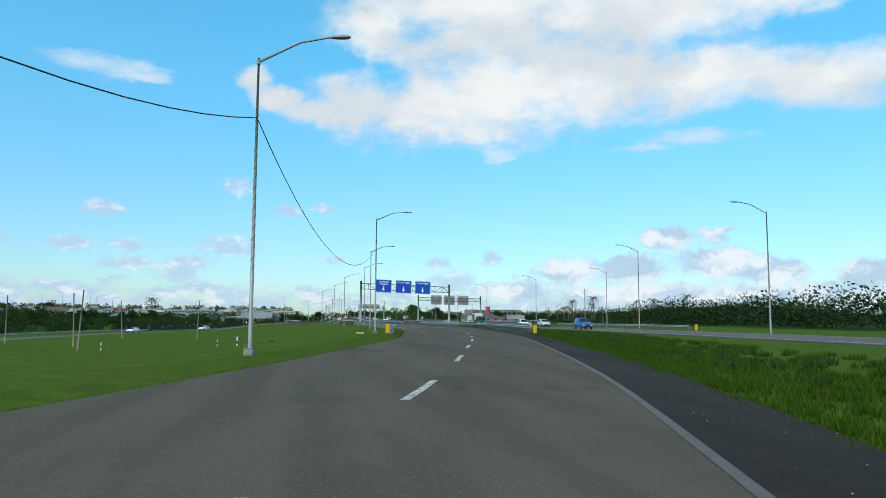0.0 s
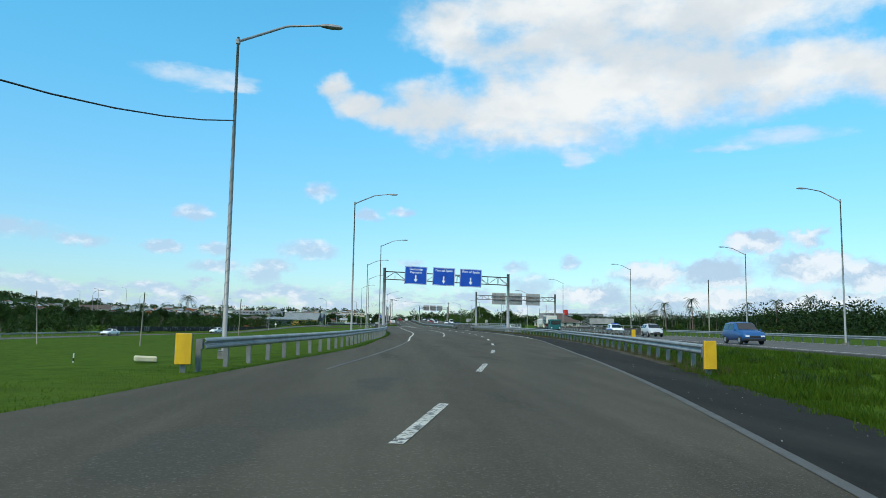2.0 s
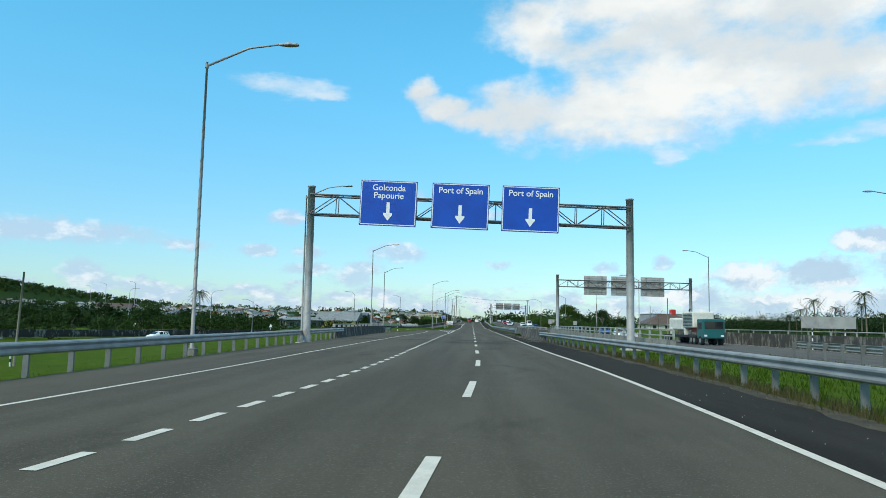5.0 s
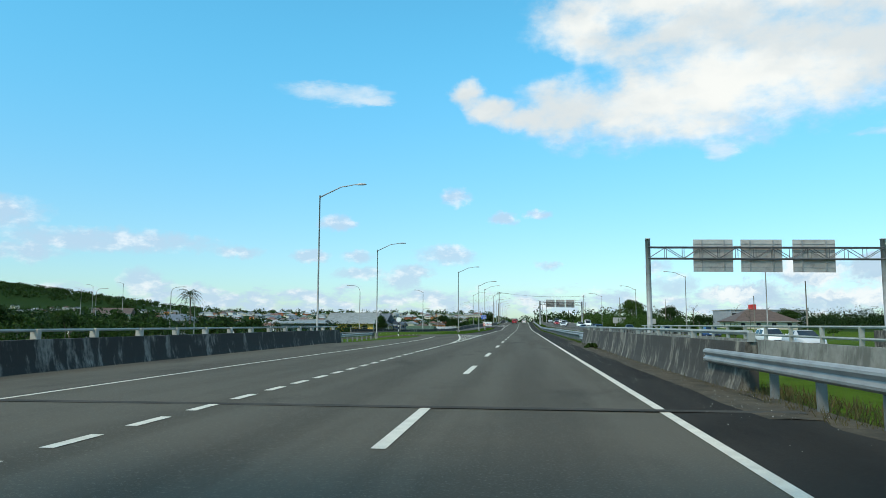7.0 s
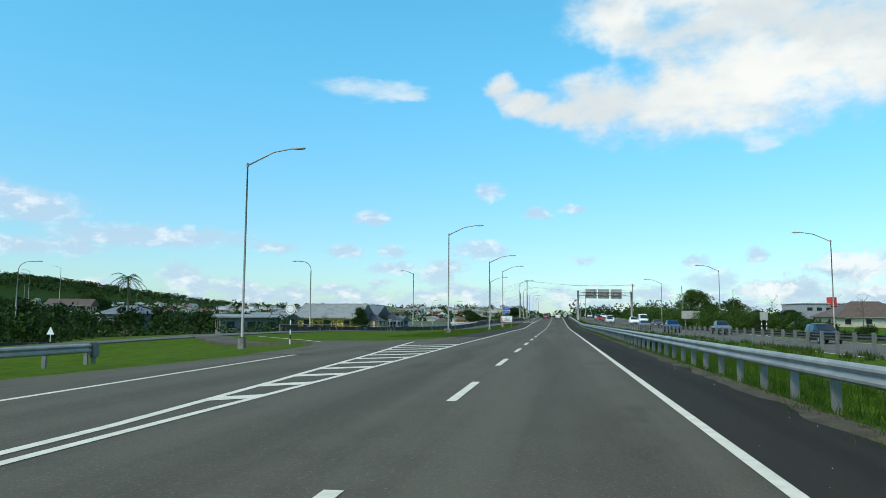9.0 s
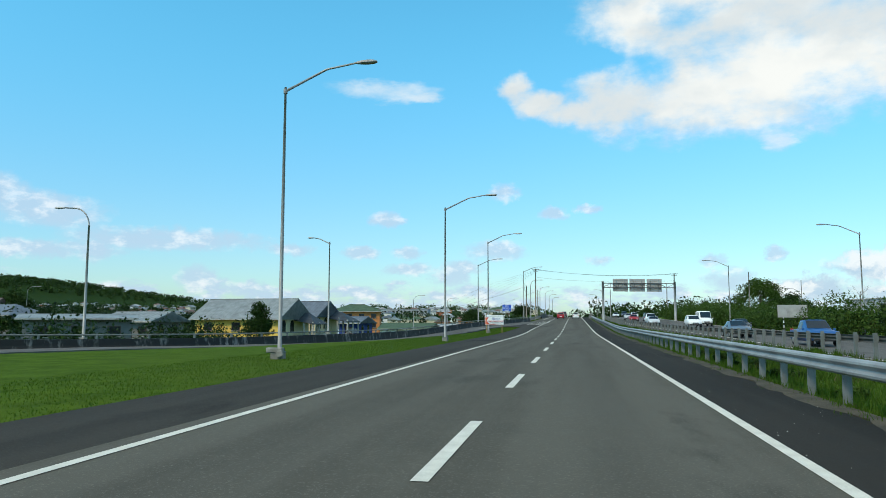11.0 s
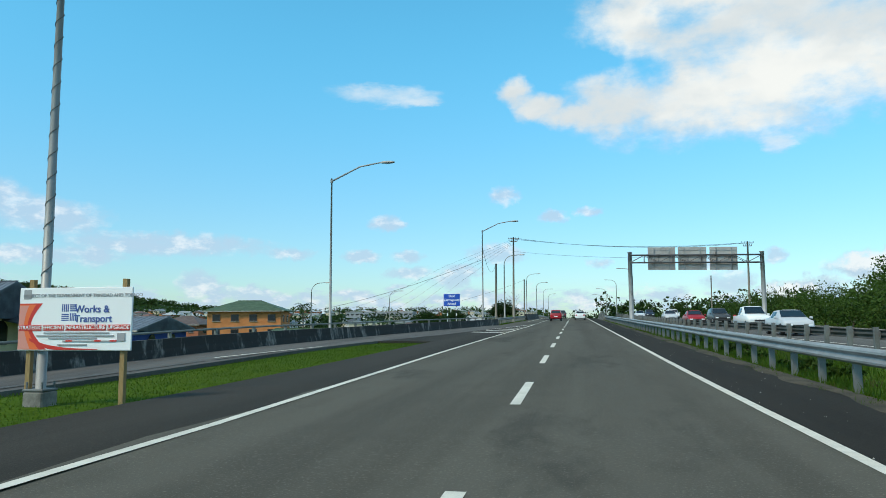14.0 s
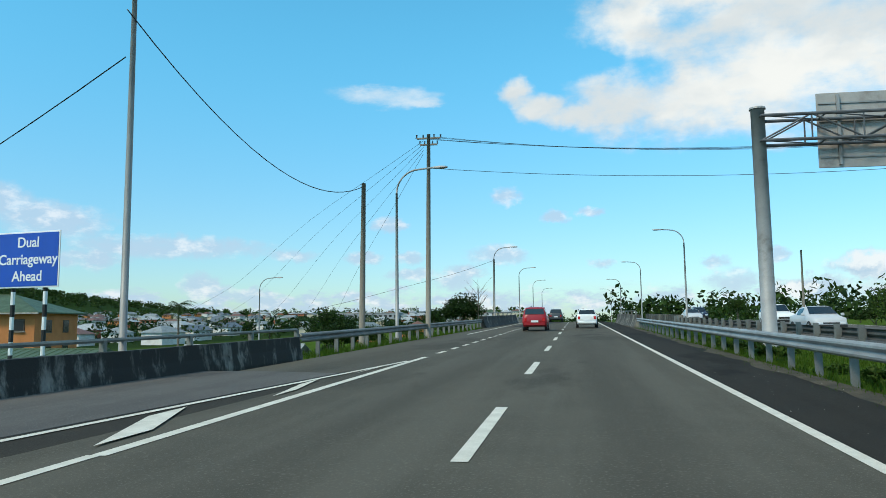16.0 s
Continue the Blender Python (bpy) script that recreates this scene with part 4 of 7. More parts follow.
def street_lamp(height=11.8, reach=3.9, rise=0.95, curved=False, foundation=True, head=0.85):
    """A lamp whose arm points to +x."""
    thing = tagged(empty("street_lamp"), "tall tapered grey steel street lamp on a concrete block", "street lamp", "street lamps along the highway")
    if curved:
        tagged(thing, "tall grey street lamp with a curved swan-neck arm")
        r = 1.3
        pts = [(0, 0, 0), (0, 0, height * 0.5), (0, 0, height - r)]
        pts += [(r - r * math.cos(a), 0, height - r + r * math.sin(a)) for a in [math.pi / 2 * i / 7 for i in range(1, 8)]]
        pts += [(reach - head, 0, height + 0.06)]
        part("pole", tubes(pts[:3], [0.11, 0.085, 0.065], 10), M_POLE, thing, smooth=True)
        part("arm", tubes(pts[2:], 0.05, 8), M_POLE, thing, smooth=True)
        bm = bmesh.new()
        lamp_head(bm, reach - head, height + 0.06, head)
    else:
        part("pole", tubes([(0, 0, 0.3), (0, 0, height * 0.5), (0, 0, height + 0.12)], [0.088, 0.070, 0.048], 10), M_POLE, thing, smooth=True)
        k = reach * 0.47
        part("arm", tubes([(0, 0, height - 0.05), (k * 0.95, 0, height + rise * 0.80), (k * 1.04, 0, height + rise * 0.84), (reach - head, 0, height + rise + 0.02)], [0.055, 0.047, 0.045, 0.04], 8), M_POLE, thing, smooth=True)
        bm = tubes([(0, 0, height - 0.14), (0, 0, height + 0.04)], 0.085, 10)
        part("collar", bm, M_POLE, thing)
        bm = bmesh.new()
        lamp_head(bm, reach - head, height + rise + 0.02, head)
    part("lamp_head", bm, M_GANTRY, thing, "grey cast lamp housing")
    part("base_plate", boxed((-0.2, -0.2, 0.26), (0.2, 0.2, 0.3), 0.01), M_RAILDARK, thing)
    for sx in (-0.15, 0.15):
        for sy in (-0.15, 0.15):
            part("anchor_bolt", tubes([(sx, sy, 0.2), (sx, sy, 0.42)], 0.018, 6), M_RAILDARK, thing)
    if foundation:
        part("foundation", boxed((-0.2, -0.2, -0.6), (0.2, 0.2, 0.26), 0.03), M_FOOT, thing, "rough grubby concrete block")
    return thing


def stand(ob, x, y, z, turn, s=1.0):
    return copy_thing(ob, pose(x, y, z, 0, 0, turn) @ Matrix.Scale(1, 4) if s == 1.0 else pose(x, y, z, 0, 0, turn))


LEFT_LAMPS = [(-26.15, -330.0, 12.3, -14), (-16.85, -285.4, 11.9, 11), (-14.0, -247.0, 12.1, 8), (-11.8, -207.6, 12.35, 3), (-14.4, -177.5, 11.9, 0), (-15.1, -131.3, 11.95, 0), (-18.0, -93.0, 11.4, 0),
              (-10.2, -56.8, 11.0, 0), (-8.0, -31.4, 9.85, 0), (-8.26, -1.66, 10.4, 0), (-13.3, 28.1, 9.6, 0), (-8.6, 63.6, 10.3, 0)]


def wound_cable(thing, low, high):
    """A thin cable wound round the pole."""
    turns = (high - low) / 0.42
    n = int(turns * 10)
    pts = []
    for i in range(n + 1):
        z = low + (high - low) * i / n
        r = 0.094 - 0.0033 * z
        a = 2 * math.pi * turns * i / n
        pts.append((r * math.cos(a), r * math.sin(a), z))
    part("wound_cable", tubes(pts, 0.006, 4), M_CABLE, thing, "thin dark cable wound round the pole")


for i, (x, y, h, turn) in enumerate(LEFT_LAMPS):
    lamp = street_lamp(h)
    if i in (0, 1, 3, 8, 9):
        wound_cable(lamp, 1.6 if i != 0 else 3.2, h - 2.0)
        tagged(lamp, "tall grey steel street lamp wound with a thin cable")
    lamp.matrix_world = pose(x, y, max(-0.1, ground_z(x, y)), 0, 0, turn)
RIGHT_LAMPS = [(21.0, -296.4, 12.3), (28.0, -253.5, 12.5), (39.4, -214.8, 11.7), (36.4, -175.7, 12.3), (35.3, -126.8, 12.2), (33.0, -91.0, 10.8), (31.0, -53.5, 10.2), (29.0, -8.0, 10.0), (25.4, 35.1, 9.4)]
for x, y, h in RIGHT_LAMPS:
    lamp = street_lamp(h)
    tagged(lamp, "tall grey steel street lamp beside the opposite carriageway")
    lamp.matrix_world = pose(x, y, max(-0.1, ground_z(x, y)), 0, 0, 180)
# old footing blocks under the lamp in the wide grass strip
footing = tagged(empty("lamp_footing", pose(-10.2, -56.8, -0.1)), "broken pale concrete footing blocks round the lamp", "concrete block")
for k, (lo, hi, tilt) in enumerate((((-0.38, -0.48, 0.26), (0.3, -0.22, 0.46), 0), ((-0.22, -0.44, -0.1), (0.14, -0.22, 0.26), 4), ((0.12, -0.5, 0.0), (0.4, -0.4, 0.26), -22))):
    part("block", boxed(lo, hi, 0.03), M_FOOT, footing).matrix_local = Matrix.Rotation(radians(tilt), 4, "Y")
bent = street_lamp(9.6, 2.9, curved=True)
bent.matrix_world = pose(-32.9, -38.0, -0.1, 0, 0, 178)
for x, y, h, turn in ((-8.6, 88.0, 9.4, 0), (-8.6, 136.0, 9.2, 0), (-8.4, 172.0, 9.2, 0), (-8.2, 208.0, 9.2, 0), (-8.0, 245.0, 9.2, 0), (11.5, 122.0, 9.2, 180), (11.0, 165.0, 9.2, 180), (10.5, 210.0, 9.2, 180), (10.5, 255.0, 9.2, 180),
                      (-37.0, 88.0, 7.4, 0), (-110, -10, 10.5, 20), (-122, 62, 9.0, 20), (-68.0, -52.0, 8.6, 20), (-92.0, -104.0, 8.6, 20), (-36.0, 130.0, 8.0, 0)):
    copy_thing(bent, pose(x, y, h - 9.6, 0, 0, turn))
short = street_lamp(9.05, 2.3, 0.55, head=0.6)
tagged(short, "slim grey street lamp behind the slip road wall", group="slim lamps by the slip road")
short.matrix_world = pose(-22.4, -16.0, 0.0, 0, 0, 178)
for x, y, h, turn in ((-46.0, -88.0, 5.0, 182), (-134.0, 44.0, 14.8, 190), (-150.0, 52.0, 14.5, 190), (-166.0, 70.0, 14.2, 190), (-51.9, 51.7, 4.4, 10), (44.5, 66.0, 6.0, 178)):
    copy_thing(short, pose(x, y, h - 9.05, 0, 0, turn))

# bare poles in the verge and beside the houses
post = tagged(empty("utility_pole"), "slim weathered pole standing in the grass", "pole", "slim poles")
part("shaft", tubes([(0, 0, -1.0), (0, 0, 7.5)], [0.1, 0.075], 8), M_WOODPOLE, post, smooth=True)
post.matrix_world = pose(-37.0, -180.0, -2.6, 0, 2, 0)
for x, y, z, ry in ((-52.0, -262.0, -2.6, 3), (-56.0, -250.0, -2.6, -2), (-70.0, -236.0, -2.6, 0), (-45.5, -206.0, -2.6, 2), (-60.0, -205.0, -2.6, -4), (-46.0, 33.0, -3.0, 0), (40.5, -84.0, 0.0, 0), (50.0, -30.0, 0.0, 0), (38.0, -206.0, 1.0, 0), (34.0, 60.0, 2.0, 0), (60, 118, 3, 0)):
    copy_thing(post, pose(x, y, z, 0, ry, 0))

# ---- big utility poles and cables ----


def utility_pole(x, y, z0, top, arms, label):
    thing = tagged(empty("electricity_pole", pose(x, y, z0, 0, 0.6, 0)), label, "utility pole")
    h = top - z0
    part("shaft", tubes([(0, 0, -0.5), (0, 0, h * 0.5), (0, 0, h)], [0.17, 0.14, 0.11], 10), M_WOODPOLE, thing, smooth=True)
    if arms:
        for dz, ln in ((0.25, 0.75), (0.65, 0.55)):
            part("crossarm", boxed((-ln, -0.05, h - dz - 0.05), (ln, 0.05, h - dz + 0.05), 0.008), M_WOODPOLE, thing)
            for s in (-1, -0.45, 0.45, 1):
                bm = bmesh.new()
                for i in range(3):
                    tube(bm, [(s * ln, 0, h - dz + 0.05 + 0.07 * i), (s * ln, 0, h - dz + 0.09 + 0.07 * i)], 0.05, 6)
                part("insulator", bm, M_BLACK, thing)
    return thing


utility_pole(-7.7, 92.0, -0.5, 12.4, True, "tall timber electricity pole with crossarms and insulators")
utility_pole(-9.4, 84.0, -0.5, 8.0, False, "plain grey timber pole behind the guard rail")
utility_pole(-9.8, 146.0, -0.5, 8.6, False, "slender grey timber pole beyond the bridge")
utility_pole(24.6, 92.0, -0.3, 11.0, True, "timber electricity pole beside the gantry of the opposite road")
utility_pole(30.0, 150.0, -0.3, 9.0, False, "plain timber pole beside the opposite road")


def cable(label, a, b, sag, r=0.014, n=18):
    a, b = Vector(a), Vector(b)
    pts = [a.lerp(b, i / n) - Vector((0, 0, sag * 4 * (i / n) * (1 - i / n))) for i in range(n + 1)]
    ob = part("cable", tubes(pts, r, 4), M_CABLE)
    tagged(ob, label, "cable", "overhead cables")


cable("black cable sagging between two street lamps", (-26.15, -330.0, 9.75), (-16.85, -285.4, 8.7), 3.6, 0.022)
cable("black cable hanging towards the first street lamp", (-39.5, -372.0, 9.75), (-26.15, -330.0, 9.75), 3.15, 0.022)
for i, dx in enumerate((-0.7, -0.35, 0.35, 0.7)):
    cable("thin power line crossing over the highway", (-7.7 + dx, 92.0, 12.2), (24.6 + dx, 92.0, 10.8), 0.8 + 0.06 * i, 0.012)
cable("lower cable crossing over the highway", (-7.7, 92.0, 10.3), (24.6, 92.0, 9.2), 0.7)
for i, tx in enumerate((-62, -56, -50, -45, -40)):
    cable("thin power line falling away towards the houses", (-7.9, 92.0, 12.0 - 0.2 * i), (tx, 148.0 + 4 * i, 2.0), 0.8, 0.012)
cable("cable from the timber pole to the street lamp", (-9.4, 84.0, 7.8), (-8.5, 63.2, 8.2), 1.6, 0.018)
cable("cable from the street lamp towards the houses", (-8.5, 63.2, 8.2), (-36.0, 72.0, 2.2), 0.8, 0.018)
cable("cable along the trees beyond the bridge", (-9.8, 146.0, 8.4), (-34.0, 112.0, 2.5), 1.6, 0.018)

# ---- sign gantries ----


def lettering(text, size, mat, parent, m, name="lettering"):
    cu = bpy.data.curves.new(name, "FONT")
    cu.body, cu.size, cu.align_x, cu.align_y, cu.extrude = text, size, "CENTER", "CENTER", 0.004
    cu.offset = size * 0.012
    tmp = bpy.data.objects.new("tmp_text", cu)
    me = bpy.data.meshes.new_from_object(tmp)
    bpy.data.objects.remove(tmp)
    me.materials.clear()
    me.materials.append(mat)
    ob = new(name, me)
    ob.parent = parent
    ob.matrix_local = m
    return ob


UPRIGHT = Matrix.Rotation(math.pi / 2, 4, "X")


def gantry(label, x0, x1, y, top, chord_hi, chord_lo, signs, sign_hi, sign_lo, fronts=None, tilt=0.0):
    """A steel portal over a carriageway. signs: the left and right side of each panel; fronts: its writing, on the side towards -y; else that is the back."""
    thing = tagged(empty("sign_gantry", pose(0, y, 0)), label, "sign gantry")
    fall = math.tan(radians(tilt)) * (x1 - x0) / 2
    for x, high in ((x0, top + fall), (x1, top - fall)):
        part("column", tubes([(x, 0, -0.3), (x, 0, high)], [0.26, 0.24], 14), M_GANTRY, thing, smooth=True)
        part("column_cap", tubes([(x, 0, high - 0.02), (x, 0, high + 0.05)], [0.29, 0.27], 14), M_GANTRY, thing)
        part("base_flange", tubes([(x, 0, 0.0), (x, 0, 0.06)], 0.42, 12), M_GANTRY, thing)
        part("column_footing", boxed((x - 0.6, -0.6, -0.6), (x + 0.6, 0.6, 0.0), 0.04), M_BASE, thing)
    for dy in (-0.42, 0.42):
        for z in (chord_hi, chord_lo):
            part("chord", tubes([(x0, dy, z), (x1, dy, z)], 0.06, 8), M_TRUSS, thing)
        n = max(4, round((x1 - x0) / 1.7))
        bm = bmesh.new()
        for i in range(n):
            a, b = x0 + (x1 - x0) * i / n, x0 + (x1 - x0) * (i + 1) / n
            zs = (chord_hi, chord_lo) if i % 2 else (chord_lo, chord_hi)
            tube(bm, [(a, dy, zs[0]), (b, dy, zs[1])], 0.035, 6)
            tube(bm, [(b, dy, chord_hi), (b, dy, chord_lo)], 0.03, 6)
        part("bracing", bm, M_TRUSS, thing)
    n = max(4, round((x1 - x0) / 2.2))
    bm = bmesh.new()
    for z in (chord_hi, chord_lo):
        for i in range(n + 1):
            a = x0 + (x1 - x0) * i / n
            tube(bm, [(a, -0.42, z), (a, 0.42, z)], 0.03, 6)
            if i < n:
                tube(bm, [(a, -0.42, z), (x0 + (x1 - x0) * (i + 1) / n, 0.42, z)], 0.025, 6)
    part("cross_bracing", bm, M_TRUSS, thing)
    for i, (a, b) in enumerate(signs):
        sy = -0.62 if fronts else 0.62
        panel = part("sign_panel", boxed((a, sy - 0.03, sign_lo), (b, sy + 0.03, sign_hi), 0.01), M_SIGNBACK, thing, "weathered grey sign back" if not fronts else "blue direction sign")
        if fronts:
            part("sign_face", boxed((a + 0.02, sy - 0.045, sign_lo + 0.02), (b - 0.02, sy - 0.032, sign_hi - 0.02)), M_BLUE, panel)
            bm = bmesh.new()
            for lo, hi in (((a + 0.05, sign_hi - 0.11), (b - 0.05, sign_hi - 0.06)), ((a + 0.05, sign_lo + 0.06), (b - 0.05, sign_lo + 0.11)), ((a + 0.05, sign_lo + 0.06), (a + 0.10, sign_hi - 0.06)), ((b - 0.10, sign_lo + 0.06), (b - 0.05, sign_hi - 0.06))):
                box(bm, (lo[0], sy - 0.052, lo[1]), (hi[0], sy - 0.046, hi[1]))
            part("border", bm, M_SIGNWHITE, panel)
            c = (a + b) / 2
            lines = fronts[i]
            for j, words in enumerate(lines):
                lettering(words, 0.56, M_SIGNWHITE, panel, Matrix.Translation((c, sy - 0.05, sign_hi - 0.50 - 0.52 * j)) @ UPRIGHT)
            bm = bmesh.new()
            z1, z0 = sign_hi - 1.45, sign_lo + 0.35
            pts = [(-0.11, z1), (-0.11, z0 + 0.52), (-0.30, z0 + 0.52), (-0.30, z0 + 0.40), (0, z0), (0.30, z0 + 0.40), (0.30, z0 + 0.52), (0.11, z0 + 0.52), (0.11, z1)]
            f = bm.faces.new([bm.verts.new((c + px, sy - 0.052, pz)) for px, pz in pts])
            r = bmesh.ops.extrude_face_region(bm, geom=[f])
            bmesh.ops.translate(bm, verts=[v for v in r["geom"] if isinstance(v, bmesh.types.BMVert)], vec=(0, 0.006, 0))
            bmesh.ops.recalc_face_normals(bm, faces=bm.faces)
            part("arrow", bm, M_SIGNWHITE, panel)
        else:
            for k in range(2):
                xx = a + (b - a) * (0.22 + 0.56 * k)
                part("stiffener", boxed((xx - 0.05, 0.46, sign_lo + 0.08), (xx + 0.05, 0.588, sign_hi - 0.08), 0.008), M_GANTRY, panel)
            for k in range(4):
                zz = sign_lo + (sign_hi - sign_lo) * (0.14 + 0.24 * k)
                part("batten", boxed((a + 0.05, 0.55, zz - 0.03), (b - 0.05, 0.589, zz + 0.03)), M_GANTRY, panel)
    # the beam and its panels fall with the crossfall of the road
    pivot = Matrix.Translation(((x0 + x1) / 2, 0, (chord_hi + chord_lo) / 2))
    lean = pivot @ Matrix.Rotation(radians(tilt), 4, "Y") @ pivot.inverted()
    for o in thing.children:
        if o.name.split(".")[0] in ("chord", "bracing", "cross_bracing", "sign_panel"):
            o.matrix_local = lean
    return thing


gantry("steel sign gantry with three blue direction signs", -11.2, 10.0, -189.6, 10.08, 9.5, 8.2, [(-7.82, -4.05), (-3.07, 0.71), (1.55, 5.3)], 10.58, 7.55,
       [["Golconda", "Papourie"], ["Port of Spain"], ["Port of Spain"]], tilt=1.7)
gantry("steel sign gantry over the opposite road, seen from behind", 13.8, 35.6, -116.6, 9.65, 8.82, 7.72, [(18.25, 22.0), (22.75, 26.6), (27.6, 31.5)], 9.68, 6.5, tilt=0.6)
gantry("steel sign gantry over the opposite road with three plain backs", 7.7, 22.7, 76.3, 8.45, 8.1, 7.2, [(9.85, 13.03), (13.36, 16.6), (16.97, 20.1)], 9.1, 6.35, tilt=0.8)

# ---- road signs ----


def dual_sign():
    thing = tagged(empty("road_sign", pose(-12.2, 65.0, 0, 0, 0, -6)), "blue road sign with white words on striped posts", "road sign")
    for x in (-0.5, 0.5):
        p = part("sign_post", tubes([(x, 0.05, -1.2), (x, 0.05, 3.5)], 0.05, 8), M_SIGNWHITE, thing)
        for i in range(4):
            part("black_band", tubes([(x, 0.05, 0.2 + 0.62 * i), (x, 0.05, 0.5 + 0.62 * i)], 0.053, 8), M_BLACK, p)
    panel = part("sign_panel", boxed((-0.96, -0.03, 2.15), (0.96, 0.0, 3.55), 0.008), M_SIGNWHITE, thing)
    part("sign_face", boxed((-0.92, -0.04, 2.19), (0.92, -0.031, 3.51)), M_BLUE, panel)
    for j, words in enumerate(("Dual", "Carriageway", "Ahead")):
        lettering(words, 0.36, M_SIGNWHITE, panel, Matrix.Translation((0, -0.044, 3.27 - 0.42 * j)) @ UPRIGHT)


def notice_board():
    """A low printed board on two timber posts."""
    thing = tagged(empty("notice_board", pose(-7.6, -1.75, 0.48, 0, 0, 2) @ Matrix.Scale(0.91, 4)), "white printed project board with red panels on timber posts", "billboard")
    for x in (-0.95, 1.0):
        part("board_post", boxed((x - 0.05, 0.03, -0.9), (x + 0.05, 0.13, 1.78), 0.006), M_TIMBER, thing, "weathered yellow timber post")
    panel = part("board", boxed((-1.15, -0.02, 0.42), (1.2, 0.02, 1.62), 0.008), M_SIGNWHITE, thing)

    def flat(name, x0, z0, x1, z1, mat, lift=0):
        part(name, boxed((x0, -0.024 - 0.003 * lift, z0), (x1, -0.0205, z1)), mat, panel)

    # the red curtain that sweeps in from the side and along the foot
    for k, (mat, w0) in enumerate(((M_RED, 0.46), (M_ORANGE, 0.34), (M_PINK, 0.2))):
        pts = [(-1.14, 1.32 - 0.02 * k), (-1.14 + w0 * 1.05, 1.32 - 0.02 * k)]
        pts += [(-1.14 + w0 * (1.05 - 0.5 * math.sin(math.pi * i / 12)) + 0.5 * w0 * max(0.0, i / 12 - 0.5), 1.32 - 0.88 * i / 12) for i in range(1, 13)]
        pts += [(-1.14, 0.44)]
        n = len(pts)
        raw("red_curtain", [(x, -0.0235 - 0.0012 * k, z) for x, z in pts], [tuple(range(n))], mat, panel)
    tail = [(-0.9 + 0.11 * i, 0.44 + 0.22 * math.exp(-i / 4.0)) for i in range(14)]
    verts = [(x, -0.0275, z) for x, z in tail] + [(x, -0.0275, max(0.435, z - 0.05 - 0.03 * math.sin(i / 4))) for i, (x, z) in enumerate(tail)]
    raw("red_sweep", verts, [(i, 14 + i, 15 + i, i + 1) for i in range(13)], M_RED, panel)
    lettering("PROJECT OF THE GOVERNMENT OF TRINIDAD AND TOBAGO", 0.088, M_GREYBAR, panel, Matrix.Translation((0.17, -0.0265, 1.465)) @ UPRIGHT)
    lettering("Works &", 0.19, M_BLUEBAR, panel, Matrix.Translation((0.38, -0.0265, 1.2)) @ UPRIGHT)
    lettering("Transport", 0.19, M_BLUEBAR, panel, Matrix.Translation((0.41, -0.0265, 1.02)) @ UPRIGHT)
    flat("crest", -1.06, 1.40, -0.90, 1.58, M_GREYBAR)
    for i in range(4):
        flat("blue_stripe", -0.25 + 0.04 * i, 1.16, -0.225 + 0.04 * i, 1.30, M_BLUEBAR)
        flat("blue_stripe", -0.08, 1.165 + 0.037 * i, 0.06, 1.187 + 0.037 * i, M_BLUEBAR)
        flat("blue_stripe", -0.25, 0.985 + 0.037 * i, -0.1, 1.007 + 0.037 * i, M_BLUEBAR)
        flat("blue_stripe", -0.075 + 0.036 * i, 0.98, -0.055 + 0.036 * i, 1.13, M_BLUEBAR)
    for words, x0, x1 in (("STRATEGIC", -1.13, -0.66), ("EFFICIENT", -0.62, -0.19), ("INFRASTRUCTURE", -0.15, 0.68), ("UPGRADE", 0.72, 1.17)):
        flat("red_strip", x0, 0.80, x1, 0.91, M_RED, 3)
        lettering(words, 0.1, M_SIGNWHITE, panel, Matrix.Translation(((x0 + x1) / 2, -0.036, 0.855)) @ UPRIGHT)
    for z, x0, x1 in ((0.755, -0.6, 0.75), (0.70, -0.75, 0.85), (0.655, -0.5, 0.5), (0.60, -0.2, 0.9), (0.53, -0.3, 0.3)):
        flat("print_bar", x0, z - 0.012, x1, z + 0.012, M_GREYBAR, 4)
    for x in (-0.13, 0.46, 0.78):
        flat("print_bar", x, 0.59, x + 0.13, 0.62, M_RED, 5)
    flat("grey_emblem", 0.92, 0.6, 1.08, 0.75, M_GREYBAR, 4)


def round_sign(x, y, z, h, label):
    thing = tagged(empty("traffic_sign", pose(x, y, z)), label, "road sign")
    p = part("sign_post", tubes([(0, 0.04, -0.3), (0, 0.04, h)], 0.04, 8), M_SIGNWHITE, thing)
    for i in range(3):
        part("black_band", tubes([(0, 0.04, 0.2 + 0.62 * i), (0, 0.04, 0.5 + 0.62 * i)], 0.043, 8), M_BLACK, p)
    d = part("disc", tubes([(0, 0, h - 0.15), (0, -0.02, h - 0.15)], 0.34, 20), M_SIGNWHITE, thing)
    part("grey_ring", tubes([(0, -0.021, h - 0.15), (0, -0.026, h - 0.15)], 0.27, 20), M_GREYBAR, d)
    part("white_centre", tubes([(0, -0.027, h - 0.15), (0, -0.031, h - 0.15)], 0.22, 20), M_SIGNWHITE, d)


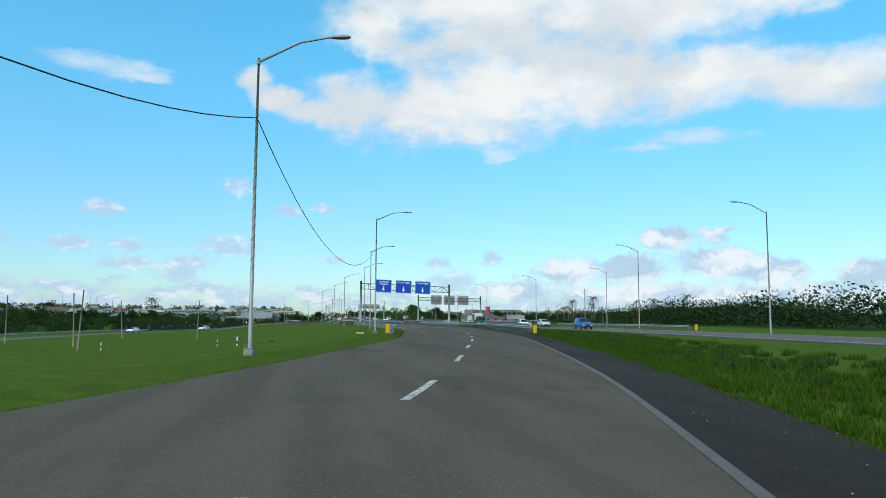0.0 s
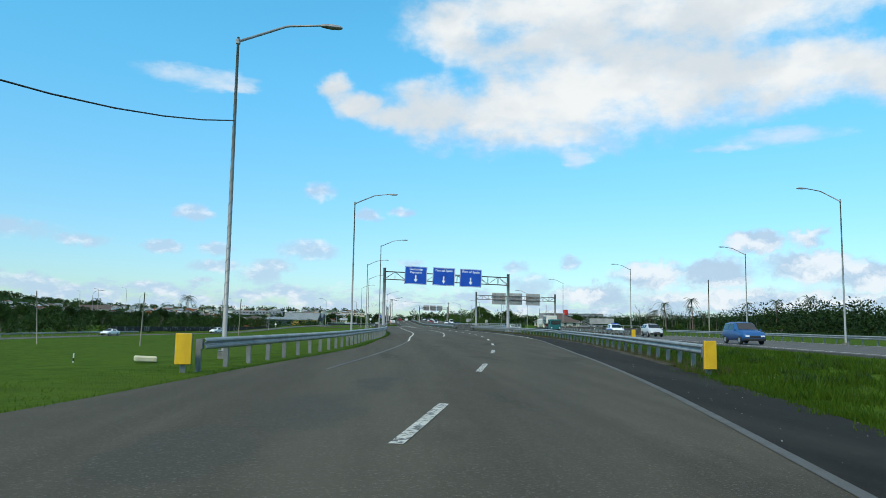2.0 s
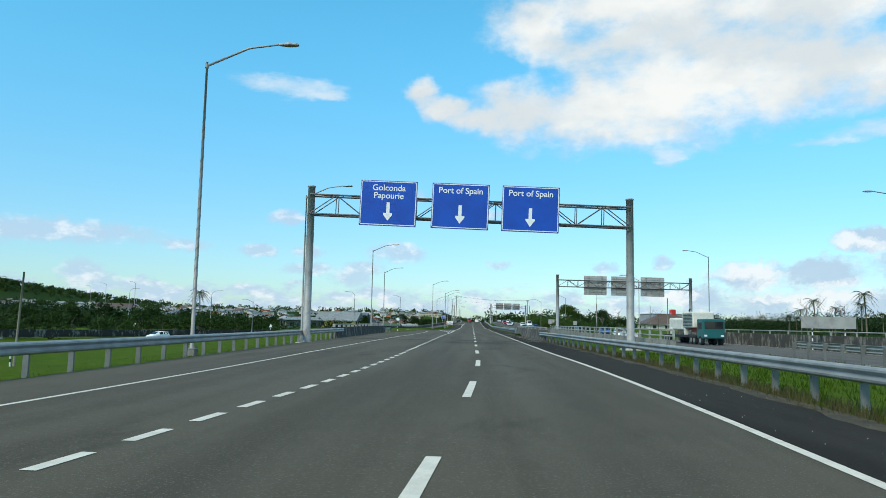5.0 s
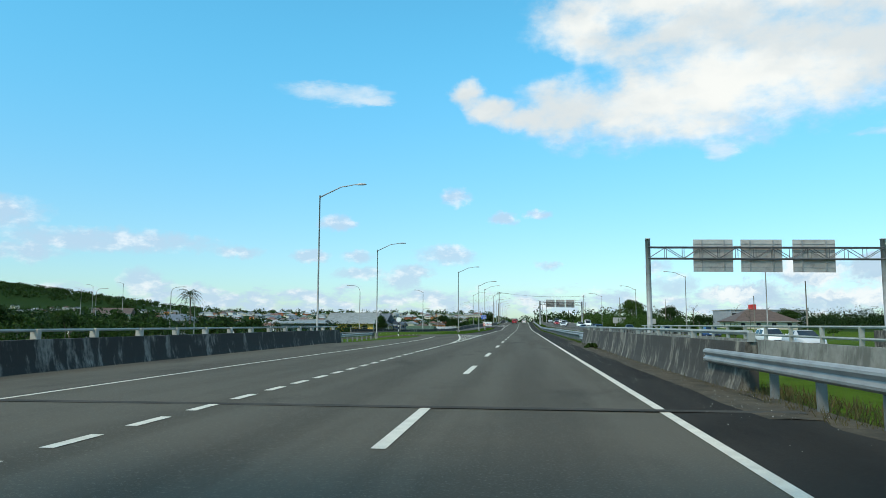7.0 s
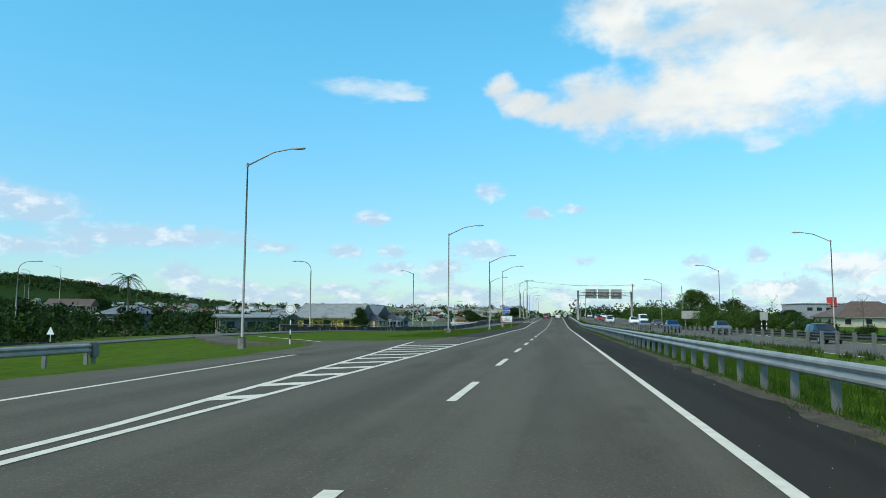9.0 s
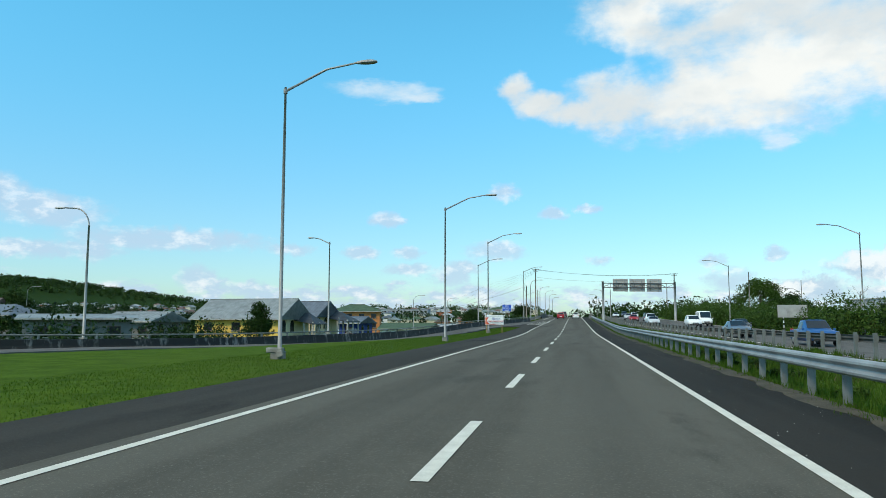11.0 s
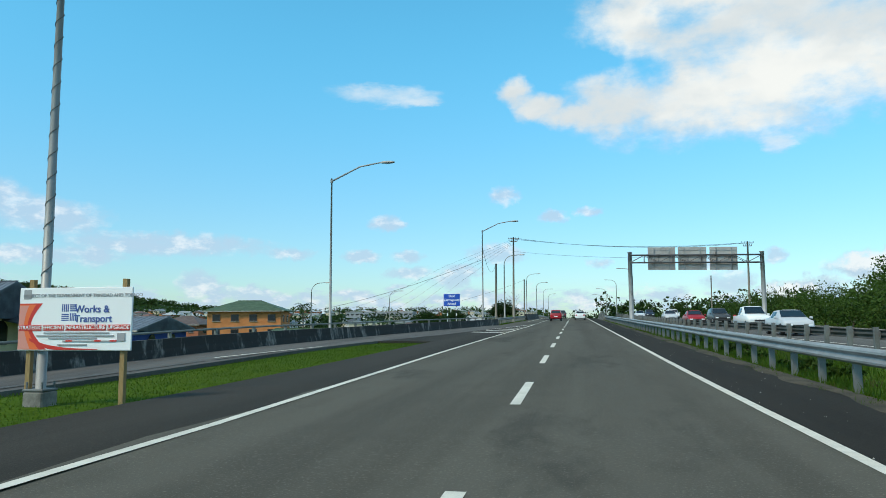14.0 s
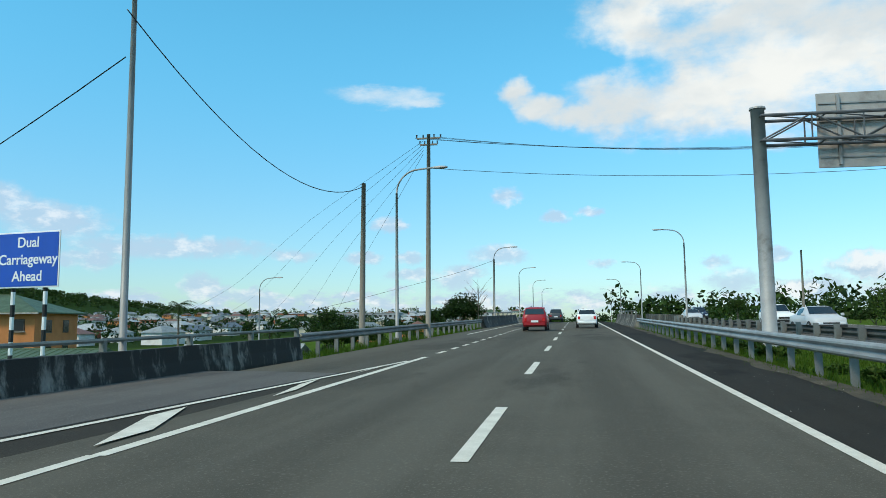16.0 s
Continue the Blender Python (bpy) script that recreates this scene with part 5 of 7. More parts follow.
def triangle_sign(x, y, z):
    thing = tagged(empty("warning_sign", pose(x, y, z)), "small white triangular warning sign on a post", "road sign")
    part("sign_post", tubes([(0, 0.03, -0.3), (0, 0.03, 2.0)], 0.035, 8), M_SIGNWHITE, thing)
    bm = bmesh.new()
    f = bm.faces.new([bm.verts.new(v) for v in ((-0.4, 0, 1.7), (0.4, 0, 1.7), (0, 0, 2.45))])
    r = bmesh.ops.extrude_face_region(bm, geom=[f])
    bmesh.ops.translate(bm, verts=[v for v in r["geom"] if isinstance(v, bmesh.types.BMVert)], vec=(0, 0.02, 0))
    part("plate", bm, M_SIGNWHITE, thing)


dual_sign()
notice_board()
round_sign(-15.2, -92.0, -0.15, 2.3, "round white traffic sign on a banded post")
triangle_sign(-46, -74, -2.0)
triangle_sign(-84, -60, -2.4)


def plain_board(x, y, z, w, h, turn, label):
    thing = tagged(empty("sign_board", pose(x, y, z, 0, 0, turn)), label, "road sign")
    for s in (-0.3, 0.3):
        p = part("sign_post", tubes([(s * w, 0.05, -0.4), (s * w, 0.05, 1.6 + h)], 0.05, 8), M_SIGNWHITE, thing)
        for i in range(3):
            part("black_band", tubes([(s * w, 0.05, 0.15 + 0.55 * i), (s * w, 0.05, 0.4 + 0.55 * i)], 0.053, 8), M_BLACK, p)
    part("sign_panel", boxed((-w / 2, -0.02, 1.6), (w / 2, 0.02, 1.6 + h), 0.01), M_SIGNBACK, thing, "grey back of a sign panel")


plain_board(33.0, -168.0, 0.0, 5.2, 1.1, 4, "wide grey sign back on banded posts")
plain_board(27.0, 8.0, 0.0, 3.4, 1.5, 4, "grey sign back beside the opposite road")
plain_board(27.5, -40.0, 0.0, 1.0, 1.0, 4, "small pale sign back beside the opposite road")


def grey_slab_sign():
    """The thin dark sign turned from the road in the grass by the slip road."""
    thing = tagged(empty("leaning_sign", pose(-20.2, -19.5, -0.3, 0, 5, 103)), "thin grey sign panel on a leaning white post", "road sign")
    part("sign_post", tubes([(0, 0, -0.3), (0, 0, 1.3)], 0.04, 8), M_SIGNWHITE, thing)
    part("sign_panel", boxed((-0.45, -0.05, 0.85), (0.45, -0.02, 2.0), 0.01), M_RAILDARK, thing)


grey_slab_sign()

# small markers in the lawn and litter
marker = tagged(empty("marker_post"), "short black and white marker post in the grass", "marker post", "marker posts in the lawn")
pp = part("stake", tubes([(0, 0, -0.3), (0, 0, 1.0)], 0.06, 8), M_SIGNWHITE, marker)
part("black_band", tubes([(0, 0, 0.35), (0, 0, 0.62)], 0.063, 8), M_BLACK, pp)
marker.matrix_world = pose(-49.0, -263.0, ground_z(-49, -263))
for x, y in ((-36.5, -250.0), (-37.0, -180.5), (-30.0, -292.0)):
    copy_thing(marker, pose(x, y, ground_z(x, y)))
slab = part("concrete_slab", boxed((-0.34, -0.2, -0.05), (0.34, 0.2, 0.11), 0.03), M_CREAM)
slab.matrix_world = pose(-18.6, -288.5, 0.0, 2, 3, 20)
tagged(slab, "pale cream block lying in the grass", "block")

# ---- houses ----


def house(label, x, y, z, turn, length, width, wall, rise, wall_mat, roof_mat, hip=False, storeys=1, over=0.7, windows=3, porch=None, ribs=0, gable=None):
    """A house with its ridge along its own x; wall: height of the eaves over z."""
    thing = tagged(empty("house", pose(x, y, z, 0, 0, turn)), label, "house")
    l, w = length / 2, width / 2
    bm = boxed((-l, -w, -1.0), (l, w, wall))
    if not hip:
        for s in (-1, 1):
            vs = [bm.verts.new(v) for v in ((s * l, -w, wall), (s * l, w, wall), (s * l, 0, wall + rise))]
            bm.faces.new(vs if s > 0 else vs[::-1])
            vs = [bm.verts.new(v) for v in ((s * (l - 0.2), -w, wall), (s * (l - 0.2), w, wall), (s * (l - 0.2), 0, wall + rise))]
            bm.faces.new(vs[::-1] if s > 0 else vs)
    part("wall", bm, wall_mat, thing)
    if gable:
        for s in (-1, 1):
            q = [(s * (l + 0.012), -w - 0.01, -1.0), (s * (l + 0.012), w + 0.01, -1.0), (s * (l + 0.012), w + 0.01, wall), (s * (l + 0.012), 0, wall + rise - 0.03), (s * (l + 0.012), -w - 0.01, wall)]
            raw("gable_wall", q, [(0, 1, 2, 3, 4) if s > 0 else (4, 3, 2, 1, 0)], gable, thing, "beige rendered gable wall")
    a, b, t = l + over, w + over, 0.14
    drop = rise * over / w
    e, r = wall - drop, wall + rise
    rx = max(0.3, l - w) if hip else a
    verts = [(-a, -b, e), (a, -b, e), (a, b, e), (-a, b, e), (-rx, 0, r), (rx, 0, r)]
    verts += [(vx, vy, vz + t) for vx, vy, vz in verts]
    faces = [(0, 1, 5, 4), (2, 3, 4, 5), (7, 6, 10, 11), (9, 8, 11, 10), (1, 0, 6, 7), (3, 2, 8, 9)]
    faces += [(1, 2, 5), (3, 0, 4), (8, 7, 11), (6, 9, 10), (2, 1, 7, 8), (0, 3, 9, 6)]
    roof = raw("roof", verts, [f[::-1] for f in faces], roof_mat, thing)
    if ribs:
        bm = bmesh.new()
        for i in range(ribs):
            px = -a + 2 * a * (i + 0.5) / ribs
            for s in (-1, 1):
                if not hip or abs(px) < rx:
                    tube(bm, [(px, s * b, e + t), (px, 0.03 * s, r + t)], 0.035, 4)
        part("roof_rib", bm, roof_mat, roof)
    bm = boxed((-rx - 0.0, -0.12, r + t - 0.03), (rx, 0.12, r + t + 0.05), 0.02)
    part("ridge_cap", bm, roof_mat, roof)
    for s in (-1, 1):
        part("gutter", boxed((-a, s * b - 0.06, e - 0.08), (a, s * b + 0.06, e + 0.08), 0.015), M_BASE, roof)
    pane = None
    for st in range(storeys):
        zz = wall - 1.45 - 2.7 * st
        for i in range(windows):
            px = -l + length * (i + 0.5) / windows
            for s in (-1, 1):
                win = part("window", boxed((px - 0.72, s * (w + 0.02) - 0.05, zz - 0.62), (px + 0.72, s * (w + 0.02) + 0.05, zz + 0.62), 0.012), M_WINFRAME, thing)
                part("pane", boxed((px - 0.62, s * (w + 0.055) - 0.03, zz - 0.52), (px + 0.62, s * (w + 0.055) + 0.03, zz + 0.52)), M_WINDOW, win)
                part("sill", boxed((px - 0.8, s * (w + 0.08) - 0.08, zz - 0.7), (px + 0.8, s * (w + 0.08) + 0.08, zz - 0.62), 0.01), M_BASE, win)
        for i in range(2):
            py = -w + width * (0.16 + 0.27 * i if porch else 0.3 + 0.4 * i)
            for s in (-1, 1):
                win = part("window", boxed((s * (l + 0.02) - 0.05, py - 0.6, zz - 0.8), (s * (l + 0.02) + 0.05, py + 0.6, zz + 0.55), 0.012), M_WINFRAME, thing)
                part("pane", boxed((s * (l + 0.055) - 0.03, py - 0.5, zz - 0.7), (s * (l + 0.055) + 0.03, py + 0.5, zz + 0.45)), M_WINDOW, win)
                if not hip:
                    part("arch", tubes([(s * (l + 0.055) - 0.03, py, zz + 0.45), (s * (l + 0.055) + 0.03, py, zz + 0.45)], 0.5, 16), M_WINDOW, win)
    if porch:
        d, pw, po = porch
        x0 = l
        pr = part("porch_roof", bmesh.new(), R_DARK, thing, "dark slate porch roof")
        me = pr.data
        vs = [(x0 - 0.1, po - pw, wall - 0.5), (x0 + d, po - pw, wall - 1.15), (x0 + d, po + pw, wall - 1.15), (x0 - 0.1, po + pw, wall - 0.5), (x0 - 0.1, po, wall + 0.7), (x0 + d * 0.45, po, wall + 0.45)]
        vs += [(q[0], q[1], q[2] + 0.12) for q in vs]
        me.from_pydata(vs, [], [(0, 1, 5, 4), (1, 2, 5), (2, 3, 4, 5), (7, 6, 10, 11), (8, 7, 11), (9, 8, 11, 10), (0, 6, 7, 1), (1, 7, 8, 2), (2, 8, 9, 3)])
        for sx in (x0 + d * 0.5, x0 + d - 0.25):
            for sy in (po - pw + 0.25, po, po + pw - 0.25):
                part("porch_column", boxed((sx - 0.1, sy - 0.1, -1.0), (sx + 0.1, sy + 0.1, wall - 0.75), 0.015), M_BASE, thing)
        rail = part("balustrade", boxed((x0 + d - 0.3, po - pw + 0.2, wall - 2.35), (x0 + d - 0.2, po + pw - 0.2, wall - 2.27)), M_BASE, thing)
        for i in range(16):
            sy = po - pw + 0.3 + (2 * pw - 0.6) * i / 15
            part("baluster", boxed((x0 + d - 0.28, sy - 0.035, wall - 3.0), (x0 + d - 0.22, sy + 0.035, wall - 2.35)), M_BASE, rail)
    return thing


P_YELLOW, P_BEIGE, P_BLUE, P_ORANGE = wall_paint("yellow_render", (0.72, 0.47, 0.10)), wall_paint("beige_render", (0.66, 0.56, 0.37)), wall_paint("blue_render", (0.03, 0.06, 0.24)), wall_paint("orange_render", (0.56, 0.21, 0.07))
M_WINFRAME = plain("brown_window_frame", (0.09, 0.055, 0.035), 0.6)
P_SHED = wall_paint("weathered_grey_render", (0.17, 0.17, 0.165))
P_WHITE, P_CREAM, P_BRICK, P_GREY = wall_paint("white_render", (0.7, 0.68, 0.64)), wall_paint("cream_render", (0.6, 0.53, 0.4)), wall_paint("brick_red_render", (0.36, 0.12, 0.06)), wall_paint("grey_render", (0.33, 0.34, 0.36))
R_GREY, R_SLATE, R_GREEN = roof_paint("grey_sheet_roof", (0.27, 0.29, 0.29)), roof_paint("slate_sheet_roof", (0.15, 0.17, 0.20)), roof_paint("green_sheet_roof", (0.075, 0.115, 0.055))
R_DULLRED = roof_paint("dull_red_roof", (0.20, 0.10, 0.075))
R_DARK = roof_paint("dark_slate_roof", (0.045, 0.05, 0.058))
R_BROWN, R_RED, R_PALE = roof_paint("brown_roof", (0.13, 0.085, 0.065)), roof_paint("red_roof", (0.26, 0.075, 0.05)), roof_paint("pale_sheet_roof", (0.42, 0.43, 0.43))

house("yellow bungalow with a grey ribbed gable roof and porch", -47.9, 21.9, -3.4, -6.8, 14.3, 9.5, 5.3, 2.68, P_YELLOW, R_GREY, porch=(3.4, 2.4, 2.2), ribs=32, gable=P_BEIGE)
house("beige bungalow with a slate-blue gable roof and porch", -47.6, 34.6, -3.4, -6.8, 15.3, 8.6, 5.65, 2.25, P_BEIGE, R_SLATE, porch=(4.2, 2.5, 2.0), ribs=30)
house("dark blue bungalow with a low pale gable roof", -44.1, 51.8, -3.6, -3.6, 11.4, 8.0, 4.6, 1.05, P_BLUE, R_SLATE, ribs=20)
house("orange two-storey house with a green hip roof", -60.0, 116.5, -3.8, 12, 13.5, 9.0, 7.9, 1.7, P_ORANGE, R_GREEN, hip=True, storeys=2, windows=4)
house("low white house with a green sheet roof", -40.5, 99.0, -3.4, -6, 13.0, 8.0, 2.8, 1.2, P_WHITE, R_GREEN, ribs=18)
house("brick-red house with a dark brown roof", -92.0, 150.0, -3.0, -4, 12.0, 9.0, 4.6, 1.8, P_BRICK, R_BROWN, hip=True)
house("small pink-grey house with a pale roof", -34.0, 122.0, -4.2, 4, 12.0, 8.0, 3.0, 1.4, P_GREY, R_PALE, ribs=18)
house("grey shed with a pale sheet roof among bushes", -56.5, 6.0, -3.6, -12, 8.5, 6.0, 5.0, 1.0, P_SHED, R_GREY, ribs=14)
house("shed with a broad flat pale roof behind the bushes", -55.0, -9.0, -3.6, 35, 11.0, 5.5, 5.2, 0.35, P_SHED, R_GREY)
house("grey-roofed house half hidden by trees", -118.0, 52.0, -2.0, -14, 14.0, 9.0, 4.6, 2.0, P_SHED, R_SLATE, hip=True)
house("brown-roofed house on a rise among trees", -168.0, 96.0, 1.0, 20, 14.0, 9.0, 4.6, 2.0, P_CREAM, R_BROWN)
house("cream house with a broad brown hip roof", 79.0, 62.0, -0.4, 6, 20.0, 13.0, 3.2, 3.5, P_CREAM, R_BROWN, hip=True, windows=4)


def town_house(wall_mat, roof_mat, hip):
    """A house too far off for its fittings to show."""
    thing = tagged(empty("house"), "small town house with a sheet roof, far off", "house", "houses of the town")
    l, w, h, r = 5.5, 4.0, 3.4, 1.9
    bm = boxed((-l, -w, -2.0), (l, w, h))
    if not hip:
        for s in (-1, 1):
            bm.faces.new([bm.verts.new(v) for v in ((s * l, -w, h), (s * l, w, h), (s * l, 0, h + r))])
    part("wall", bm, wall_mat, thing)
    a, b, rx, e = l + 0.6, w + 0.6, 1.6 if hip else l + 0.6, h - 0.28
    vs = [(-a, -b, e), (a, -b, e), (a, b, e), (-a, b, e), (-rx, 0, h + r), (rx, 0, h + r)]
    raw("roof", vs, [(0, 1, 5, 4), (2, 3, 4, 5), (1, 2, 5), (3, 0, 4), (3, 2, 1, 0)], roof_mat, thing)
    first = None
    for px, py in ((-2.6, -w), (2.6, -w), (0.0, -w)):
        m = Matrix.Translation((px, py - 0.03, 1.7))
        if first is None:
            first = part("window", boxed((-0.7, -0.04, -0.6), (0.7, 0.05, 0.6)), M_WINDOW, thing)
            first.matrix_local = m
        else:
            again(first, thing, m)
    return thing


def flat_building(label, x, y, z, turn, size, mat, cube=None):
    thing = tagged(empty("building", pose(x, y, z, 0, 0, turn)), label, "building")
    l, w, h = size
    part("wall", boxed((-l / 2, -w / 2, -1), (l / 2, w / 2, h), 0.05), mat, thing)
    roof = part("roof", boxed((-l / 2 - 0.3, -w / 2 - 0.3, h), (l / 2 + 0.3, w / 2 + 0.3, h + 0.4), 0.05), M_BASE, thing)
    for i in range(int(l // 4)):
        px = -l / 2 + 2 + 4 * i
        win = part("window", boxed((px - 1.2, -w / 2 - 0.06, h - 3.0), (px + 1.2, -w / 2 + 0.02, h - 1.4), 0.02), M_BASE, thing)
        part("pane", boxed((px - 1.1, -w / 2 - 0.09, h - 2.9), (px + 1.1, -w / 2 - 0.05, h - 1.5)), M_WINDOW, win)
    if cube:
        part("tower", boxed((cube[0] - 1.3, -w / 2 - 0.4, h - 1.0), (cube[0] + 1.3, -w / 2 + 3, cube[1]), 0.06), M_RED, thing, "bright red cube-shaped tower")


flat_building("grey flat-roofed building with a red tower", 124.0, 205.0, -0.5, 8, (40.0, 22.0, 9.5), P_GREY, (-8.0, 12.4))
flat_building("long low warehouse far off in the town", -170.0, 620.0, 8.0, 4, (60.0, 24.0, 4.0), P_GREY)
flat_building("pale warehouse on the far ridge", -60.0, 760.0, 9.0, 2, (40.0, 20.0, 4.0), P_CREAM)

rng = random.Random(7)
TOWN = [town_house(wm, rm, hp) for wm, rm, hp in
        ((P_WHITE, R_DULLRED, True), (P_CREAM, R_GREY, False), (P_ORANGE, R_BROWN, True), (P_WHITE, R_SLATE, False), (P_BRICK, R_PALE, True), (P_WHITE, R_SLATE, True), (P_CREAM, R_PALE, False), (P_WHITE, R_GREY, True), (P_CREAM, R_GREEN, True))]
spots = []
while len(spots) < 285:
    d, a = 190.0 + 900.0 * rng.random() ** 0.8, radians(rng.uniform(-46, -3))
    x, y = d * math.sin(a) - 20, d * math.cos(a) + 60
    if x > -30 - 0.04 * y or (y < 140 and x > -80) or (x > -200 and y < 105):
        continue
    if all((x - p) ** 2 + (y - q) ** 2 > 14 ** 2 for p, q in spots):
        spots.append((x, y))
for i, (x, y) in enumerate(spots):
    m = pose(x, y, ground_z(x, y) + 0.6, 0, 0, rng.choice((0, 12, 90, 100, -8, 82))) @ Matrix.Scale(rng.uniform(0.75, 1.05), 4)
    if i < len(TOWN):
        TOWN[i].matrix_world = m
    else:
        copy_thing(TOWN[i % len(TOWN)], m)

# ---- vehicles ----
CARS = {
    "suv": [(-2.3, .48, .78, .82, .76, .68), (-2.22, .36, 1.0, 1.06, .86, .78), (-2.02, .3, 1.03, 1.60, .9, .66), (-0.9, .28, 1.02, 1.70, .91, .68), (0.15, .28, 1.0, 1.66, .91, .67), (1.05, .28, .99, 1.04, .91, .80), (2.0, .3, .92, .95, .88, .76), (2.3, .42, .72, .76, .8, .68)],
    "sedan": [(-2.25, .45, .72, .76, .74, .66), (-2.15, .34, .92, .97, .84, .74), (-1.55, .28, .95, 1.0, .87, .72), (-0.85, .26, .94, 1.40, .87, .60), (0.2, .26, .92, 1.44, .87, .61), (1.1, .26, .90, .95, .87, .76), (1.95, .28, .8, .83, .84, .72), (2.25, .4, .62, .66, .76, .64)],
    "hatch": [(-1.95, .45, .8, .84, .74, .66), (-1.9, .34, .96, 1.02, .82, .74), (-1.6, .28, .98, 1.46, .84, .60), (-0.6, .26, .96, 1.54, .85, .62), (0.25, .26, .94, 1.50, .85, .61), (1.1, .26, .92, .97, .85, .74), (1.75, .28, .82, .86, .82, .70), (1.98, .4, .64, .68, .74, .62)],
    "van": [(-2.45, .45, 1.0, 1.9, .84, .74), (-2.4, .32, 1.1, 2.16, .88, .76), (-0.8, .3, 1.1, 2.24, .9, .77), (0.9, .3, 1.08, 2.18, .9, .76), (1.75, .3, 1.05, 1.12, .9, .78), (2.3, .32, .95, 1.0, .86, .72), (2.48, .42, .74, .78, .78, .66)],
    "pickup": [(-2.6, .5, .98, 1.0, .86, .84), (-2.55, .42, 1.02, 1.04, .9, .87), (-0.85, .34, 1.03, 1.05, .91, .87), (-0.8, .32, 1.03, 1.70, .91, .66), (0.2, .32, 1.02, 1.74, .91, .67), (1.1, .32, 1.02, 1.08, .91, .80), (2.3, .36, .98, 1.0, .88, .78), (2.6, .46, .76, .8, .82, .7)],
}
CAR_PAINT = {}


def car_paint(name, colour):
    if name not in CAR_PAINT:
        m = plain("car_paint_" + name, colour, 0.36, 0.0, 0.4)
        m.node_tree.nodes["Principled BSDF"].inputs["Coat Weight"].default_value = 0.2
        CAR_PAINT[name] = m
    return CAR_PAINT[name]


